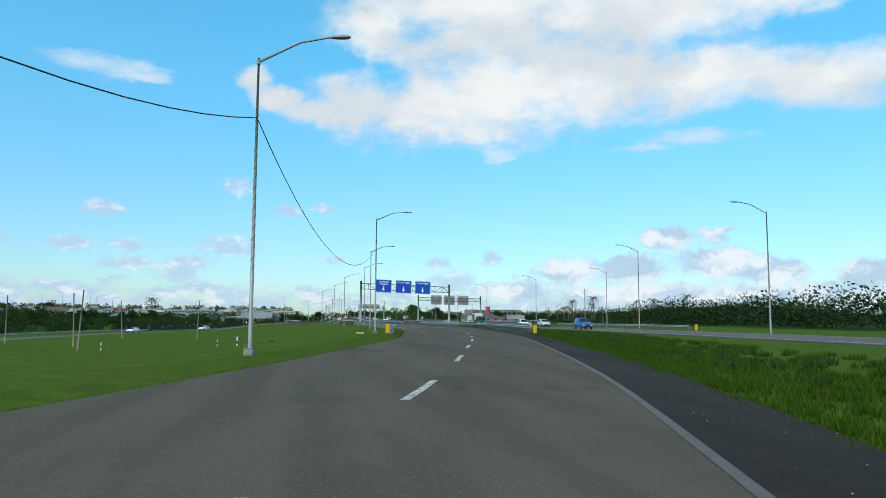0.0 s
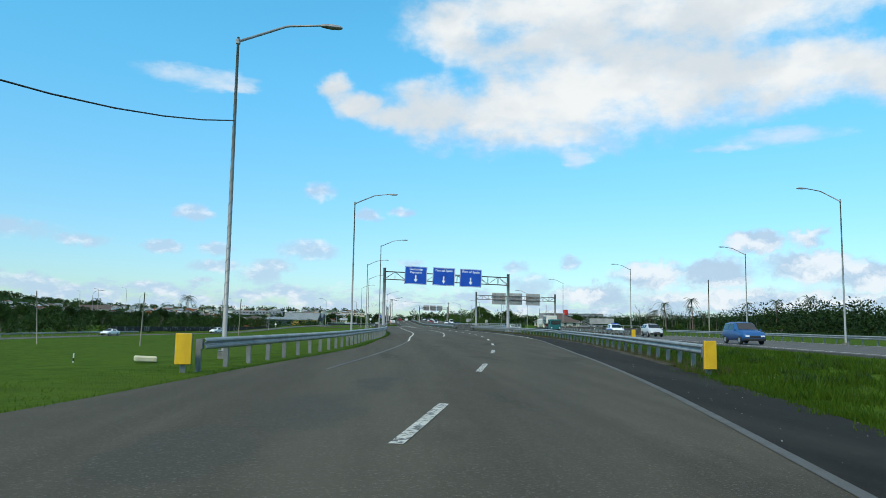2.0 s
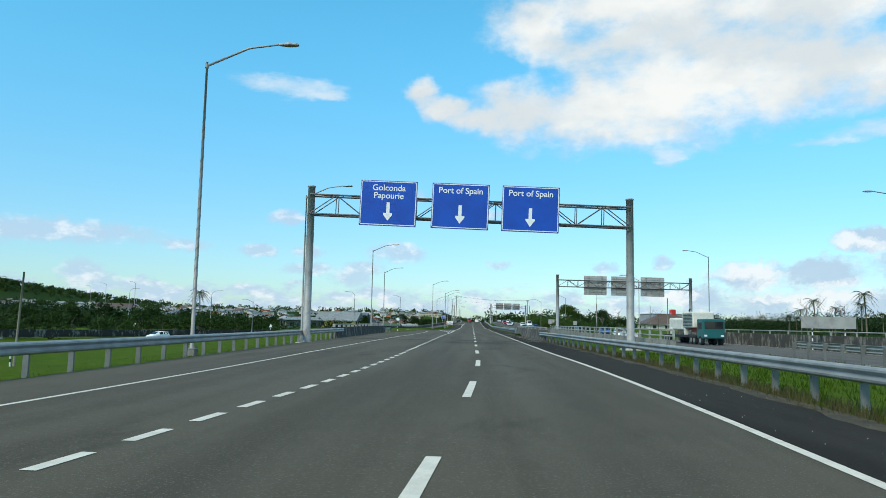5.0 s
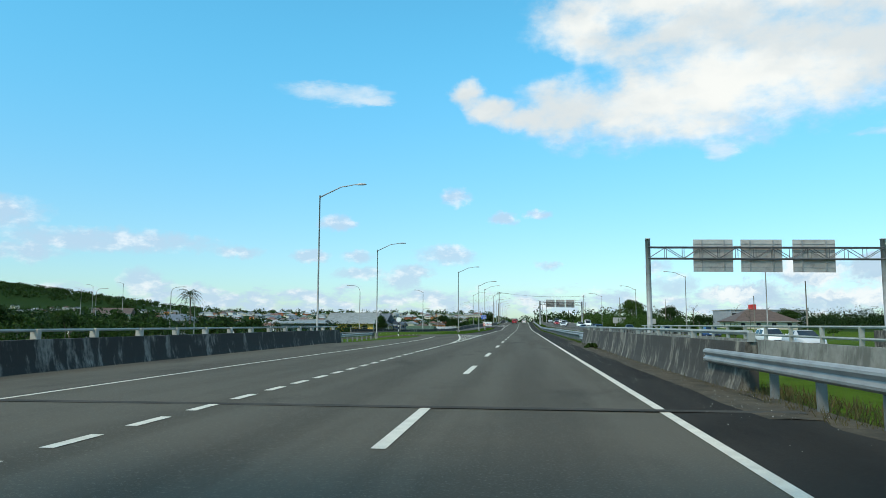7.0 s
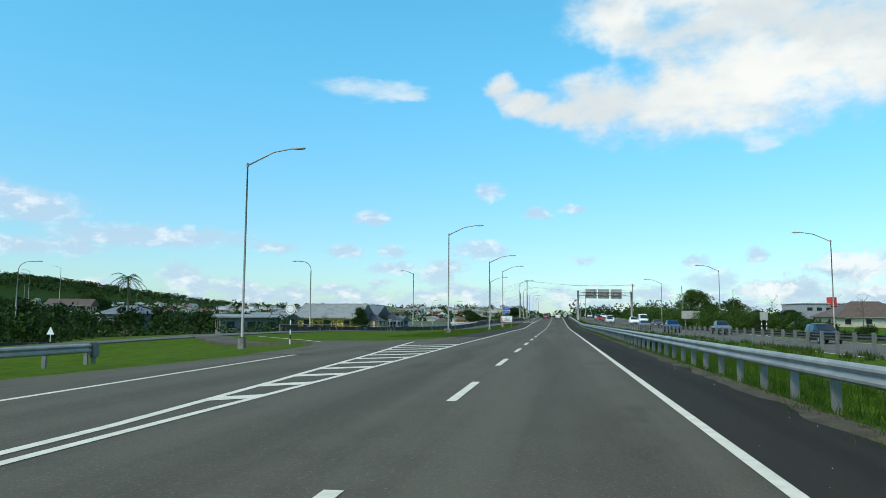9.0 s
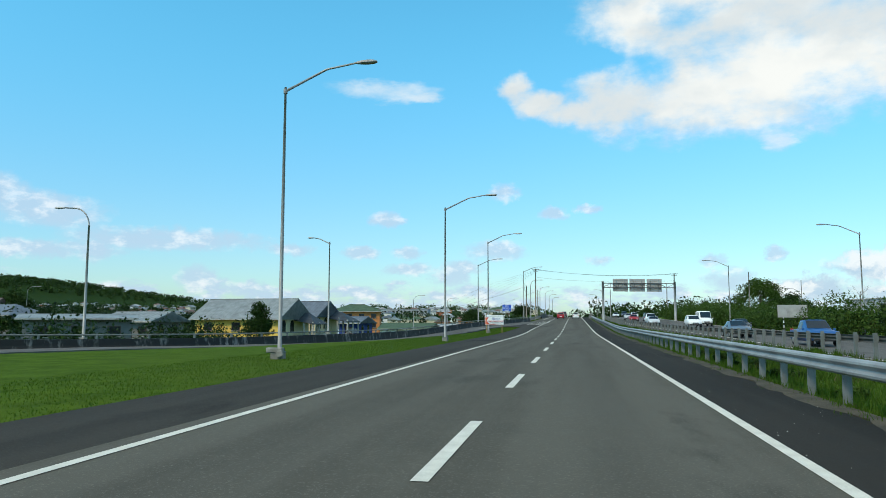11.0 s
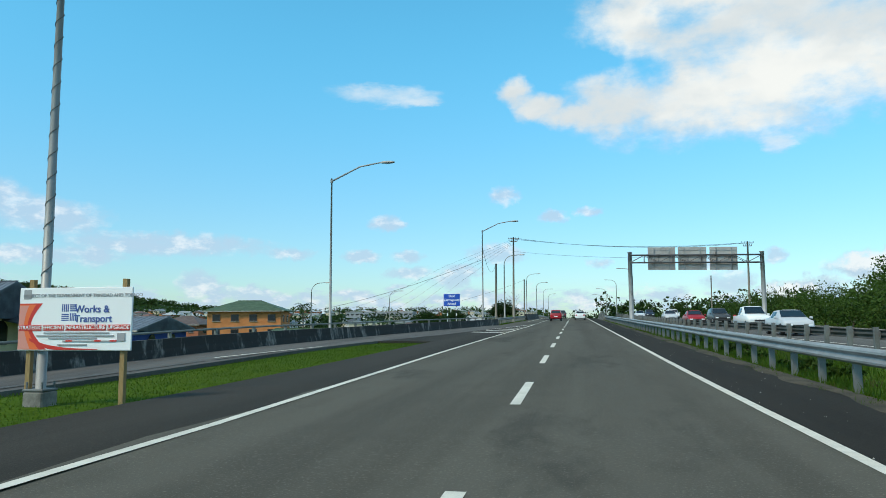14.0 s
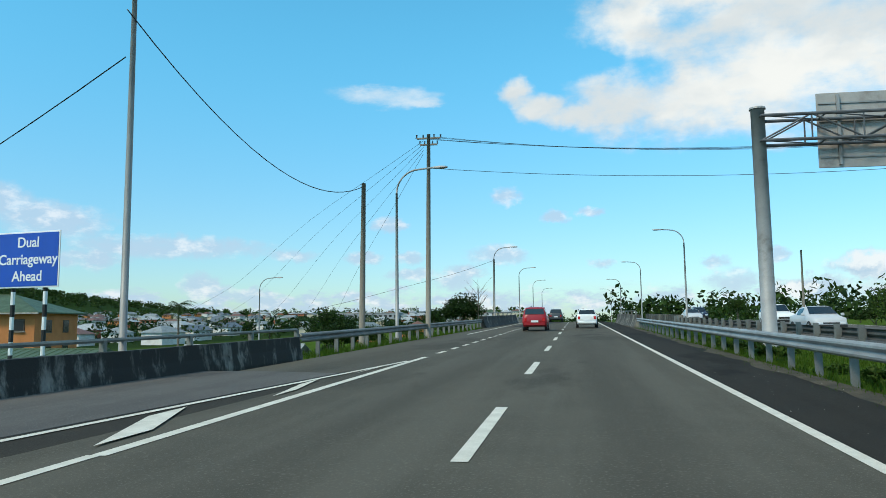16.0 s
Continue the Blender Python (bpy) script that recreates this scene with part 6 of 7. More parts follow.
def vehicle(kind, name, colour, label):
    thing = tagged(empty("car" if kind != "pickup" else "pickup_truck"), label, "car", "vehicles on the road")
    st = CARS[kind]
    rings, bm = [], bmesh.new()
    for y, zl, zb, zr, hw, rw in st:
        zm = (zl + zb) / 2
        rings.append([bm.verts.new(v) for v in ((-hw * .92, y, zl), (-hw, y, zm), (-hw * .97, y, zb), (-rw, y, zr), (-rw * .6, y, zr + .03), (rw * .6, y, zr + .03), (rw, y, zr), (hw * .97, y, zb), (hw, y, zm), (hw * .92, y, zl))])
    n = 10
    for a, b in zip(rings, rings[1:]):
        for i in range(n):
            bm.faces.new((a[i], a[(i + 1) % n], b[(i + 1) % n], b[i]))
    bm.faces.new(rings[0])
    bm.faces.new(rings[-1][::-1])
    bmesh.ops.recalc_face_normals(bm, faces=bm.faces)
    body = part("body", bm, car_paint(name, colour), thing, smooth=True)
    # the glazed stations are those with a high roof
    glazed = [i for i, s in enumerate(st) if s[3] - s[2] > 0.25]
    i0, i1 = glazed[0], glazed[-1]

    def at(i, t, f, side, out=0.012):
        """A place on the cabin's side: along from station i by t, up from belt to roof by f."""
        a, b = st[i], st[min(i + 1, len(st) - 1)]
        s = [u + (v - u) * t for u, v in zip(a, b)]
        return (side * (s[4] * .97 + (s[5] - s[4] * .97) * f + out), s[0], s[2] + (s[3] - s[2]) * f)

    for i in range(i0, i1):
        for side in (-1, 1):
            q = [at(i, 0.06, 0.12, side), at(i, 0.94, 0.12, side), at(i, 0.94, 0.86, side), at(i, 0.06, 0.86, side)]
            raw("side_window", q, [(0, 1, 2, 3) if side > 0 else (3, 2, 1, 0)], M_GLASS, body)
    f0, f1 = st[i1], st[i1 + 1]

    def across(a, b, lo, hi, out):
        p = [u + (v - u) * lo for u, v in zip(a, b)]
        q = [u + (v - u) * hi for u, v in zip(a, b)]
        return [(-p[5] * .93, p[0] + out, p[3] + .045), (p[5] * .93, p[0] + out, p[3] + .045), (q[5] * .93, q[0] + out, q[3] + .045), (-q[5] * .93, q[0] + out, q[3] + .045)]

    raw("windscreen", across(f0, f1, 0.1, 0.9, 0.02), [(0, 1, 2, 3)][::-1], M_GLASS, body)
    if i0 > 0:
        raw("rear_window", across(st[i0], st[i0 - 1], 0.1, 0.85, -0.02), [(3, 2, 1, 0)], M_GLASS, body)
    front, back = st[-1], st[0]
    part("grille", boxed((-0.42, front[0] - 0.06, front[1] + .1), (0.42, front[0] + 0.015, front[2] - .04), 0.02), M_BLACK, body)
    part("front_bumper", boxed((-front[4], front[0] - 0.16, front[1] - .12), (front[4], front[0] + 0.03, front[1] + .06), 0.03), M_BLACK, body)
    part("rear_bumper", boxed((-back[4], back[0] - 0.03, back[1] - .1), (back[4], back[0] + 0.16, back[1] + .1), 0.03), car_paint(name, colour), body)
    part("number_plate", boxed((-0.26, back[0] - 0.045, back[1] + .12), (0.26, back[0] - 0.02, back[1] + .26)), M_SIGNWHITE, body)
    for s in (-1, 1):
        part("headlight", boxed((s * front[4] * .72 - .16, front[0] - 0.1, front[2] - .14), (s * front[4] * .72 + .16, front[0] + 0.012, front[2] - .01), 0.02), M_LAMPCLEAR, body)
        part("tail_light", boxed((s * back[4] * .86 - .1, back[0] - 0.012, back[2] - .12), (s * back[4] * .86 + .1, back[0] + 0.1, back[2] + .14), 0.02), M_LAMPRED, body)
        part("wing_mirror", boxed((s * .99 - .08, f1[0] - 0.25, f1[2] + .03), (s * .99 + .08, f1[0] - 0.12, f1[2] + .17), 0.02), car_paint(name, colour), body)
        for yy in (st[0][0] + 0.78, st[-1][0] - 0.82):
            w = part("wheel", tubes([(s * .68, yy, .33), (s * .72, yy, .33), (s * .86, yy, .33), (s * .90, yy, .33)], [.30, .33, .33, .30], 18), M_BLACK, thing)
            part("rim", tubes([(s * .86, yy, .33), (s * .905, yy, .33)], [.21, .19], 14), M_RIM, w)
    return thing


SILVER, WHITE, NAVY, BLUE_G = ("silver", (0.5, 0.51, 0.53)), ("white", (0.78, 0.78, 0.77)), ("navy", (0.012, 0.022, 0.05)), ("blue_grey", (0.10, 0.14, 0.19))
PATROL = ("patrol_white", (0.74, 0.75, 0.76))
RED, GREY, LBLUE = ("red", (0.32, 0.01, 0.015)), ("dark_grey", (0.05, 0.055, 0.06)), ("bright_blue", (0.02, 0.09, 0.26))
FLEET = [("hatch", WHITE, 1.9, 112.0, 0, "white hatchback driving ahead in its lane"), ("suv", RED, -1.9, 104.0, 0, "dark red car driving ahead beside the merge"),
         ("suv", GREY, -1.7, 150.0, 0, "dark car far ahead on the carriageway"), ("suv", PATROL, 24.4, -203.0, 176, "white patrol car with a blue stripe and a roof light bar"),
         ("suv", LBLUE, 17.2, -257.0, 174, "bright blue sport utility car on the opposite carriageway"), ("hatch", SILVER, 21.5, -226.0, 176, "silver hatchback on the opposite carriageway"), ("sedan", SILVER, 22.0, -133.0, 180, "silver saloon on the opposite bridge"),
         ("hatch", WHITE, 22.6, -124.0, 180, "white hatchback on the opposite carriageway"),
         ("pickup", LBLUE, 27.0, -86.0, 180, "bright blue pickup on the opposite carriageway"), ("suv", NAVY, 24.6, -69.0, 180, "navy sport utility car in the opposite queue"),
         ("sedan", BLUE_G, 15.6, -16.0, 180, "blue-grey saloon in the opposite queue"), ("pickup", BLUE_G, 23.6, -34.0, 180, "blue-grey pickup in the opposite queue"),
         ("pickup", LBLUE, 17.8, -30.0, 180, "bright blue pickup in the opposite queue"), ("sedan", GREY, 20.2, 4.0, 180, "dark grey saloon in the opposite queue"), ("van", WHITE, 20.6, 30.0, 180, "white high-roofed van coming towards us"),
         ("suv", WHITE, 17.8, 22.0, 180, "white sport utility car coming towards us"), ("pickup", WHITE, 14.6, 47.0, 180, "white pickup coming towards us"), ("sedan", SILVER, 13.6, 33.5, 180, "silver saloon coming towards us"),
         ("sedan", RED, 13.2, 66.0, 180, "dark red saloon coming towards us"), ("suv", GREY, 16.4, 70.0, 180, "dark sport utility car coming towards us"),
         ("sedan", SILVER, 14.0, 92.0, 180, "silver saloon farther off in the opposite lane"), ("suv", WHITE, 17.0, 112.0, 180, "white sport utility car far off in the opposite lane"),
         ("sedan", SILVER, 13.4, 132.0, 180, "silver saloon far off in the opposite lane"), ("suv", NAVY, 17.0, 150.0, 180, "navy car far off in the opposite lane"),
         ("hatch", WHITE, -57.0, -108.0, 150, "white hatchback on the slip road"), ("sedan", WHITE, -70.0, -150.0, 165, "white saloon on the slip road"),
         ("pickup", SILVER, -45.0, -350.0, 100, "silver pickup on the small side road")]
MADE = {}
for kind, (name, colour), x, y, turn, label in FLEET:
    z = 0.05 + opp_dip(y) if x > 7 else 0.02
    if x < -20:
        z = collector_z(x, y) + 0.03 if y > -300 else ground_z(x, y) + 0.1
    m = pose(x, y, z, 0, 0, turn)
    if (kind, name) in MADE:
        tagged(copy_thing(MADE[kind, name], m), label)
    else:
        MADE[kind, name] = vehicle(kind, name, colour, label)
        MADE[kind, name].matrix_world = m

patrol = MADE["suv", "patrol_white"]
for side in (-1, 1):
    part("blue_stripe", boxed((side * 0.905 - 0.012, -2.0, 0.86), (side * 0.905 + 0.012, 1.9, 0.98), 0.004), M_BLUE, patrol)
part("light_bar", boxed((-0.55, -0.5, 1.72), (0.55, -0.25, 1.84), 0.03), M_BLUE, patrol, "blue roof light bar")


def milling_truck(x, y):
    """A low loader that carries a white road milling machine."""
    thing = tagged(empty("low_loader", pose(x, y, 0.05 + opp_dip(y))), "teal low-loader truck carrying a white road milling machine", "truck", "vehicles on the road")
    teal, cream, rust = plain("teal_paint", (0.01, 0.10, 0.10), 0.45), material("machine_white", (0.72, 0.70, 0.62), (0.58, 0.56, 0.50), 1.5, 0.6, dirt=(0.3, 0.26, 0.2), dirt_at=(0.6, 0.8)), plain("rust_red_paint", (0.30, 0.05, 0.03), 0.6)
    cab = part("cab", boxed((-1.2, -10.2, 0.7), (1.2, -8.0, 2.9), 0.12), teal, thing)
    part("windscreen", boxed((-1.0, -10.24, 1.8), (1.0, -10.18, 2.6), 0.02), M_GLASS, cab)
    for side in (-1, 1):
        part("headlight", boxed((side * 0.9 - 0.16, -10.26, 0.95), (side * 0.9 + 0.16, -10.19, 1.15), 0.02), M_LAMPCLEAR, cab)
        part("side_window", boxed((side * 1.2 - 0.02, -9.7, 1.8), (side * 1.2 + 0.02, -8.6, 2.5), 0.01), M_GLASS, cab)
    part("bed", boxed((-1.25, -7.6, 0.75), (1.25, 6.0, 1.05), 0.04), M_BLACK, thing, "dark loader bed")
    part("conveyor", boxed((-0.6, -7.4, 1.35), (0.6, -3.6, 2.0), 0.06), rust, thing, "rust-red folded conveyor")
    engine = part("engine_house", boxed((-1.2, -6.6, 1.9), (1.2, -2.4, 3.75), 0.1), cream, thing)
    for i in range(9):
        part("louvre", boxed((-1.26, -6.3, 2.1 + 0.17 * i), (-1.19, -2.8, 2.17 + 0.17 * i), 0.01), M_BLACK, engine)
    part("exhaust", tubes([(-0.4, -2.6, 3.7), (-0.4, -2.6, 4.0), (-0.4, -2.9, 4.12)], 0.09, 8), M_BLACK, engine)
    part("machine_body", boxed((-1.15, -2.4, 1.6), (1.15, 2.2, 3.0), 0.15), cream, thing)
    part("control_stand", boxed((-1.0, 2.2, 1.5), (1.0, 4.2, 3.1), 0.12), cream, thing)
    for yy in (-3.0, 3.0):
        for side in (-1, 1):
            part("machine_leg", boxed((side * 0.95 - 0.18, yy - 0.25, 1.05), (side * 0.95 + 0.18, yy + 0.25, 1.9), 0.04), cream, thing)
    for yy in (-9.2, -7.0, -5.9, 3.4, 4.5, 5.6):
        for side in (-1, 1):
            w = part("wheel", tubes([(side * 0.85, yy, 0.5), (side * 1.22, yy, 0.5)], 0.5, 18), M_BLACK, thing)
            part("rim", tubes([(side * 1.2, yy, 0.5), (side * 1.235, yy, 0.5)], 0.26, 14), M_RIM, w)


milling_truck(26.3, -146.0)

# ---- trees ----


def leaf_cloud(seed, clumps, leaves, size, spread, centre, flat=0.75):
    """Leaves gathered in clumps over an uneven crown: corner places and faces."""
    r = np.random.RandomState(seed)
    verts, faces = [], []
    for _ in range(clumps):
        v = r.normal(size=3)
        v /= np.linalg.norm(v)
        v[2] = abs(v[2]) * 1.05 - 0.25
        c = np.array(centre) + v * np.array(spread) * r.uniform(0.45, 1.0)
        cr = min(spread) * r.uniform(0.22, 0.42)
        p = r.normal(size=(leaves, 3))
        p /= np.linalg.norm(p, axis=1)[:, None]
        p = c + p * cr * r.uniform(0.55, 1.08, size=(leaves, 1)) * np.array([1.15, 1.15, flat])
        d1 = r.normal(size=(leaves, 3))
        d1 /= np.linalg.norm(d1, axis=1)[:, None]
        d2 = np.cross(d1, r.normal(size=(leaves, 3)))
        d2 /= np.linalg.norm(d2, axis=1)[:, None] + 1e-9
        s = size * r.uniform(0.6, 1.3, size=(leaves, 1))
        for q in zip(p - d1 * s, p + d2 * s * 0.5, p + d1 * s, p - d2 * s * 0.5):
            k = len(verts)
            verts += [tuple(u) for u in q]
            faces.append((k, k + 1, k + 2, k + 3))
    return verts, faces


def tree(seed, height, radius, trunk, clumps, leaves, size, mat, name="tree", label="leafy dark green tree with an uneven crown", category="tree"):
    thing = tagged(empty(name), label, category)
    r = random.Random(seed)
    base = height * trunk
    bm = tubes([(0, 0, -0.5), (0.05, 0.05, base * 0.6), (r.uniform(-.2, .2), r.uniform(-.2, .2), base + (height - base) * 0.5)], [height * 0.028, height * 0.022, height * 0.01], 8)
    for i in range(5):
        a = 2 * math.pi * (i + r.random()) / 5
        e = (math.cos(a) * radius * 0.65, math.sin(a) * radius * 0.65, base + (height - base) * r.uniform(0.35, 0.75))
        tube(bm, [(0, 0, base * r.uniform(0.6, 1.0)), (e[0] * 0.5, e[1] * 0.5, e[2] * 0.85), e], [height * 0.013, height * 0.009, height * 0.004], 6)
    part("trunk", bm, M_BARK, thing, smooth=True)
    v, f = leaf_cloud(seed, clumps, leaves, size, (radius, radius, (height - base) * 0.52), (0, 0, base + (height - base) * 0.48))
    raw("crown", v, f, mat, thing)
    return thing


def palm(seed, height):
    thing = tagged(empty("palm_tree"), "tall coconut palm with drooping fronds", "palm tree", "coconut palms")
    r = random.Random(seed)
    bend = r.uniform(-0.6, 0.6)
    top = (bend, 0.3 * bend, height)
    part("trunk", tubes([(0, 0, -0.5), (bend * 0.25, 0, height * 0.5), top], [0.22, 0.15, 0.12], 8), M_BARK, thing, smooth=True)
    held_v, held_f = [], []
    for i in range(17):
        a, up = 2 * math.pi * i / 17 + r.uniform(-.2, .2), r.uniform(-0.35, 0.95)
        ln = r.uniform(2.2, 3.0)
        verts, faces = [], []
        spine = [Vector((top[0] + math.cos(a) * ln * t, top[1] + math.sin(a) * ln * t, top[2] + ln * (up * t - 0.85 * t * t))) for t in [j / 15 for j in range(16)]]
        side = Vector((-math.sin(a), math.cos(a), 0))
        for j in range(15):
            p, q = spine[j], spine[j + 1]
            wl = 0.66 * math.sin(math.pi * (0.12 + 0.84 * j / 15)) * r.uniform(0.75, 1.1)
            for s in (-1, 1):
                k = len(verts)
                tip = p.lerp(q, 2.2) + side * s * wl + Vector((0, 0, -0.55 * wl))
                verts += [tuple(p), tuple(p.lerp(q, 0.62)), tuple(tip)]
                faces.append((k, k + 1, k + 2))
        k0 = len(held_v)
        held_v += verts
        held_f += [tuple(k0 + q for q in f) for f in faces]
        if i == 16:
            raw("crown", held_v, held_f, M_PALM, thing)
    return thing


def scatter(templates, places, group):
    used = set()
    for x, y, s, i in places:
        t = templates[i % len(templates)]
        m = pose(x, y, ground_z(x, y) - 0.05, 0, 0, (x * 37 + y * 53) % 360) @ Matrix.Diagonal((s, s, s * (0.85 + 0.3 * ((x * 7.3 + y * 3.1) % 1.0)), 1))
        if t.name in used:
            copy_thing(t, m)
        else:
            tagged(t, group=group)
            used.add(t.name)
            t.matrix_world = m


rng = random.Random(11)
BELT = [tree(21, 6.8, 3.0, 0.25, 34, 38, 0.29, M_LEAF), tree(22, 7.4, 2.7, 0.3, 34, 38, 0.29, M_LEAF), tree(23, 5.8, 3.2, 0.2, 36, 36, 0.27, M_LEAF_L), tree(24, 8.4, 3.0, 0.3, 36, 38, 0.30, M_LEAF)]
places = []
BELT_LINE = [(-104, -330), (-106, -250), (-104, -190), (-96, -140), (-80, -98), (-66, -70), (-58, -46)]
for i in range(190):
    x, y = lerp_table([(b, a) for a, b in BELT_LINE], -330 + 284 * (i + 0.5) / 190), -330 + 284 * (i + 0.5) / 190
    places.append((x - rng.uniform(0, 26) - 2, y + rng.uniform(-3, 3), rng.uniform(0.75, 1.15) * lerp_table([(-330, 1.0), (-200, 0.95), (-130, 0.72), (-46, 0.6)], y), rng.randrange(4)))
for i in range(70):
    places.append((rng.uniform(-190, -70), rng.uniform(-62, 30), rng.uniform(0.55, 0.85), rng.randrange(4)))
for i in range(26):
    places.append((rng.uniform(-120, -68), rng.uniform(-30, 70), rng.uniform(0.6, 0.95), rng.randrange(4)))
scatter(BELT, places, "trees beyond the slip road")
BUSH = [tree(31, 3.6, 2.1, 0.1, 36, 46, 0.135, M_LEAF_L, "bush", "thick green roadside bush", "bush"), tree(32, 3.0, 2.3, 0.08, 36, 46, 0.135, M_LEAF, "bush", "thick green roadside bush", "bush"),
        tree(33, 4.2, 2.2, 0.12, 36, 46, 0.14, M_LEAF, "bush", "tall light green roadside bush", "bush")]
places = []
for i in range(116):
    y = -72 + 190 * (i + 0.5) / 116
    places.append((opp_x(y) + rng.uniform(8.6, 15.0), y + rng.uniform(-1.5, 1.5), rng.uniform(0.85, 1.3) * lerp_table([(-72, 0.5), (-48, 0.65), (-26, 1.15), (10, 1.2)], y), rng.randrange(3)))
for i in range(38):
    places.append((rng.uniform(50, 120), rng.uniform(-210, 10), rng.uniform(0.7, 1.15), rng.randrange(3)))
for x, y, s in ((-38, -25, 1.0), (-40, -20, 1.1), (-37, -21, 0.9), (-41, -15.5, 1.0), (-39, -14, 0.95), (-38, -11.5, 1.0), (-42, -9, 1.05), (-40, -5, 0.9), (-42, 0, 0.85), (-44, -24, 1.2), (-48, -18, 1.2), (-58, 14, 0.9), (-38, 66, 0.9), (-36, 70, 0.75), (-33.5, 84, 0.8), (-30, 92, 0.85), (-28, 104, 0.9), (-54, 10, 0.8), (-60, 4, 0.95), (-36, 44, 0.5)):
    places.append((x, y, s, int(x) % 3))
for i in range(34):
    places.append((rng.uniform(-24, -11.5), rng.uniform(100, 190), rng.uniform(0.55, 1.0), rng.randrange(3)))
for i in range(26):
    places.append((rng.uniform(-60, -26), rng.uniform(112, 180), rng.uniform(0.7, 1.2), rng.randrange(3)))
for i in range(14):
    places.append((rng.uniform(27, 52), rng.uniform(120, 190), rng.uniform(0.5, 0.9), rng.randrange(3)))
for x, y in ((-50, -13), (-47, -6), (-50.5, -1), (-53, -17), (-57, -22), (-49, 3), (-46, 8), (-62, -16), (-66, -8), (-44, -12)):
    places.append((x, y, rng.uniform(1.05, 1.3), rng.randrange(3)))
scatter(BUSH, places, "roadside bushes")
CONE = tree(36, 8.0, 1.55, 0.04, 110, 60, 0.13, M_LEAF, "conical_tree", "dense conical dark green tree beside the yellow house", "tree")
CONE.matrix_world = pose(-34.8, -4.8, -3.5)
BIG = [tree(41, 10.5, 5.2, 0.2, 76, 90, 0.21, M_LEAF_L, label="large spreading green tree behind the bushes"), tree(42, 9.0, 3.6, 0.25, 60, 84, 0.21, M_LEAF, label="tall dark green tree beside the road"), tree(43, 8.0, 3.4, 0.2, 56, 84, 0.2, M_LEAF)]
scatter(BIG, [(41.0, 81.0, 0.95, 0), (48, 96, 0.7, 0), (-57, 342, 1.25, 1), (-30, 138, 0.7, 1), (-27, 146, 0.65, 2), (-36, 118, 0.55, 2), (-15, 152, 0.7, 1), (-18, 160, 0.7, 2), (-64, 62, 0.72, 1), (-67, 66, 0.75, 2), (-60, 66, 0.68, 1), (26, 170, 0.7, 2),
              (-179, 123, 1.5, 1), (-150, 60, 0.9, 2), (-190, 96, 1.1, 0), (66, 74, 0.85, 2), (94, 78, 0.9, 1), (58, 52, 0.8, 2), (-100, 60, 0.8, 2), (-86, 70, 0.75, 1), (60, 150, 0.9, 2), (72, 170, 1.0, 1), (-24, 124, 0.55, 1)], "big trees")
PALMS = [palm(51, 9.5), palm(52, 8.5), palm(53, 10.5)]
scatter(PALMS, [(-99.0, 22.0, 1.5, 0)] + [(rng.uniform(120, 175), rng.uniform(-40, 90), rng.uniform(0.65, 0.95), rng.randrange(3)) for _ in range(34)] + [(rng.uniform(92, 150), rng.uniform(-110, -30), rng.uniform(0.5, 0.72), rng.randrange(3)) for _ in range(14)] + [(-40, 142, 0.8, 1), (-52, 128, 0.7, 2), (-70, 170, 0.8, 0)], "coconut palms")


def bare_tree(seed, h):
    thing = tagged(empty("bare_tree"), "leafless grey tree with thin branches", "tree", "bare trees")
    r = random.Random(seed)
    bm = tubes([(0, 0, -0.4), (0.1, 0, h * 0.5), (0.2, 0.1, h)], [0.13, 0.09, 0.03], 6)
    for i in range(16):
        z, a = h * r.uniform(0.3, 0.9), r.uniform(0, 6.3)
        ln = h * r.uniform(0.15, 0.35)
        q = (0.1 + math.cos(a) * ln * 0.6, math.sin(a) * ln * 0.6, z + ln * 0.8)
        tube(bm, [(0.1, 0, z), q], [0.04, 0.015], 4)
        for j in range(3):
            b = a + r.uniform(-1, 1)
            tube(bm, [q, (q[0] + math.cos(b) * ln * 0.4, q[1] + math.sin(b) * ln * 0.4, q[2] + ln * 0.4)], [0.015, 0.006], 3)
    part("crown", bm, M_BARK, thing)
    return thing


scatter([bare_tree(61, 9.0), bare_tree(62, 7.5)], [(80, -60, 1.0, 0), (88, -48, 1.1, 1), (96, -44, 1.0, 0), (70, 40, 0.9, 1), (-12.5, 150, 0.8, 0), (74, 70, 0.9, 1), (104, -30, 1.0, 1), (66, 96, 1.0, 0)], "bare trees")


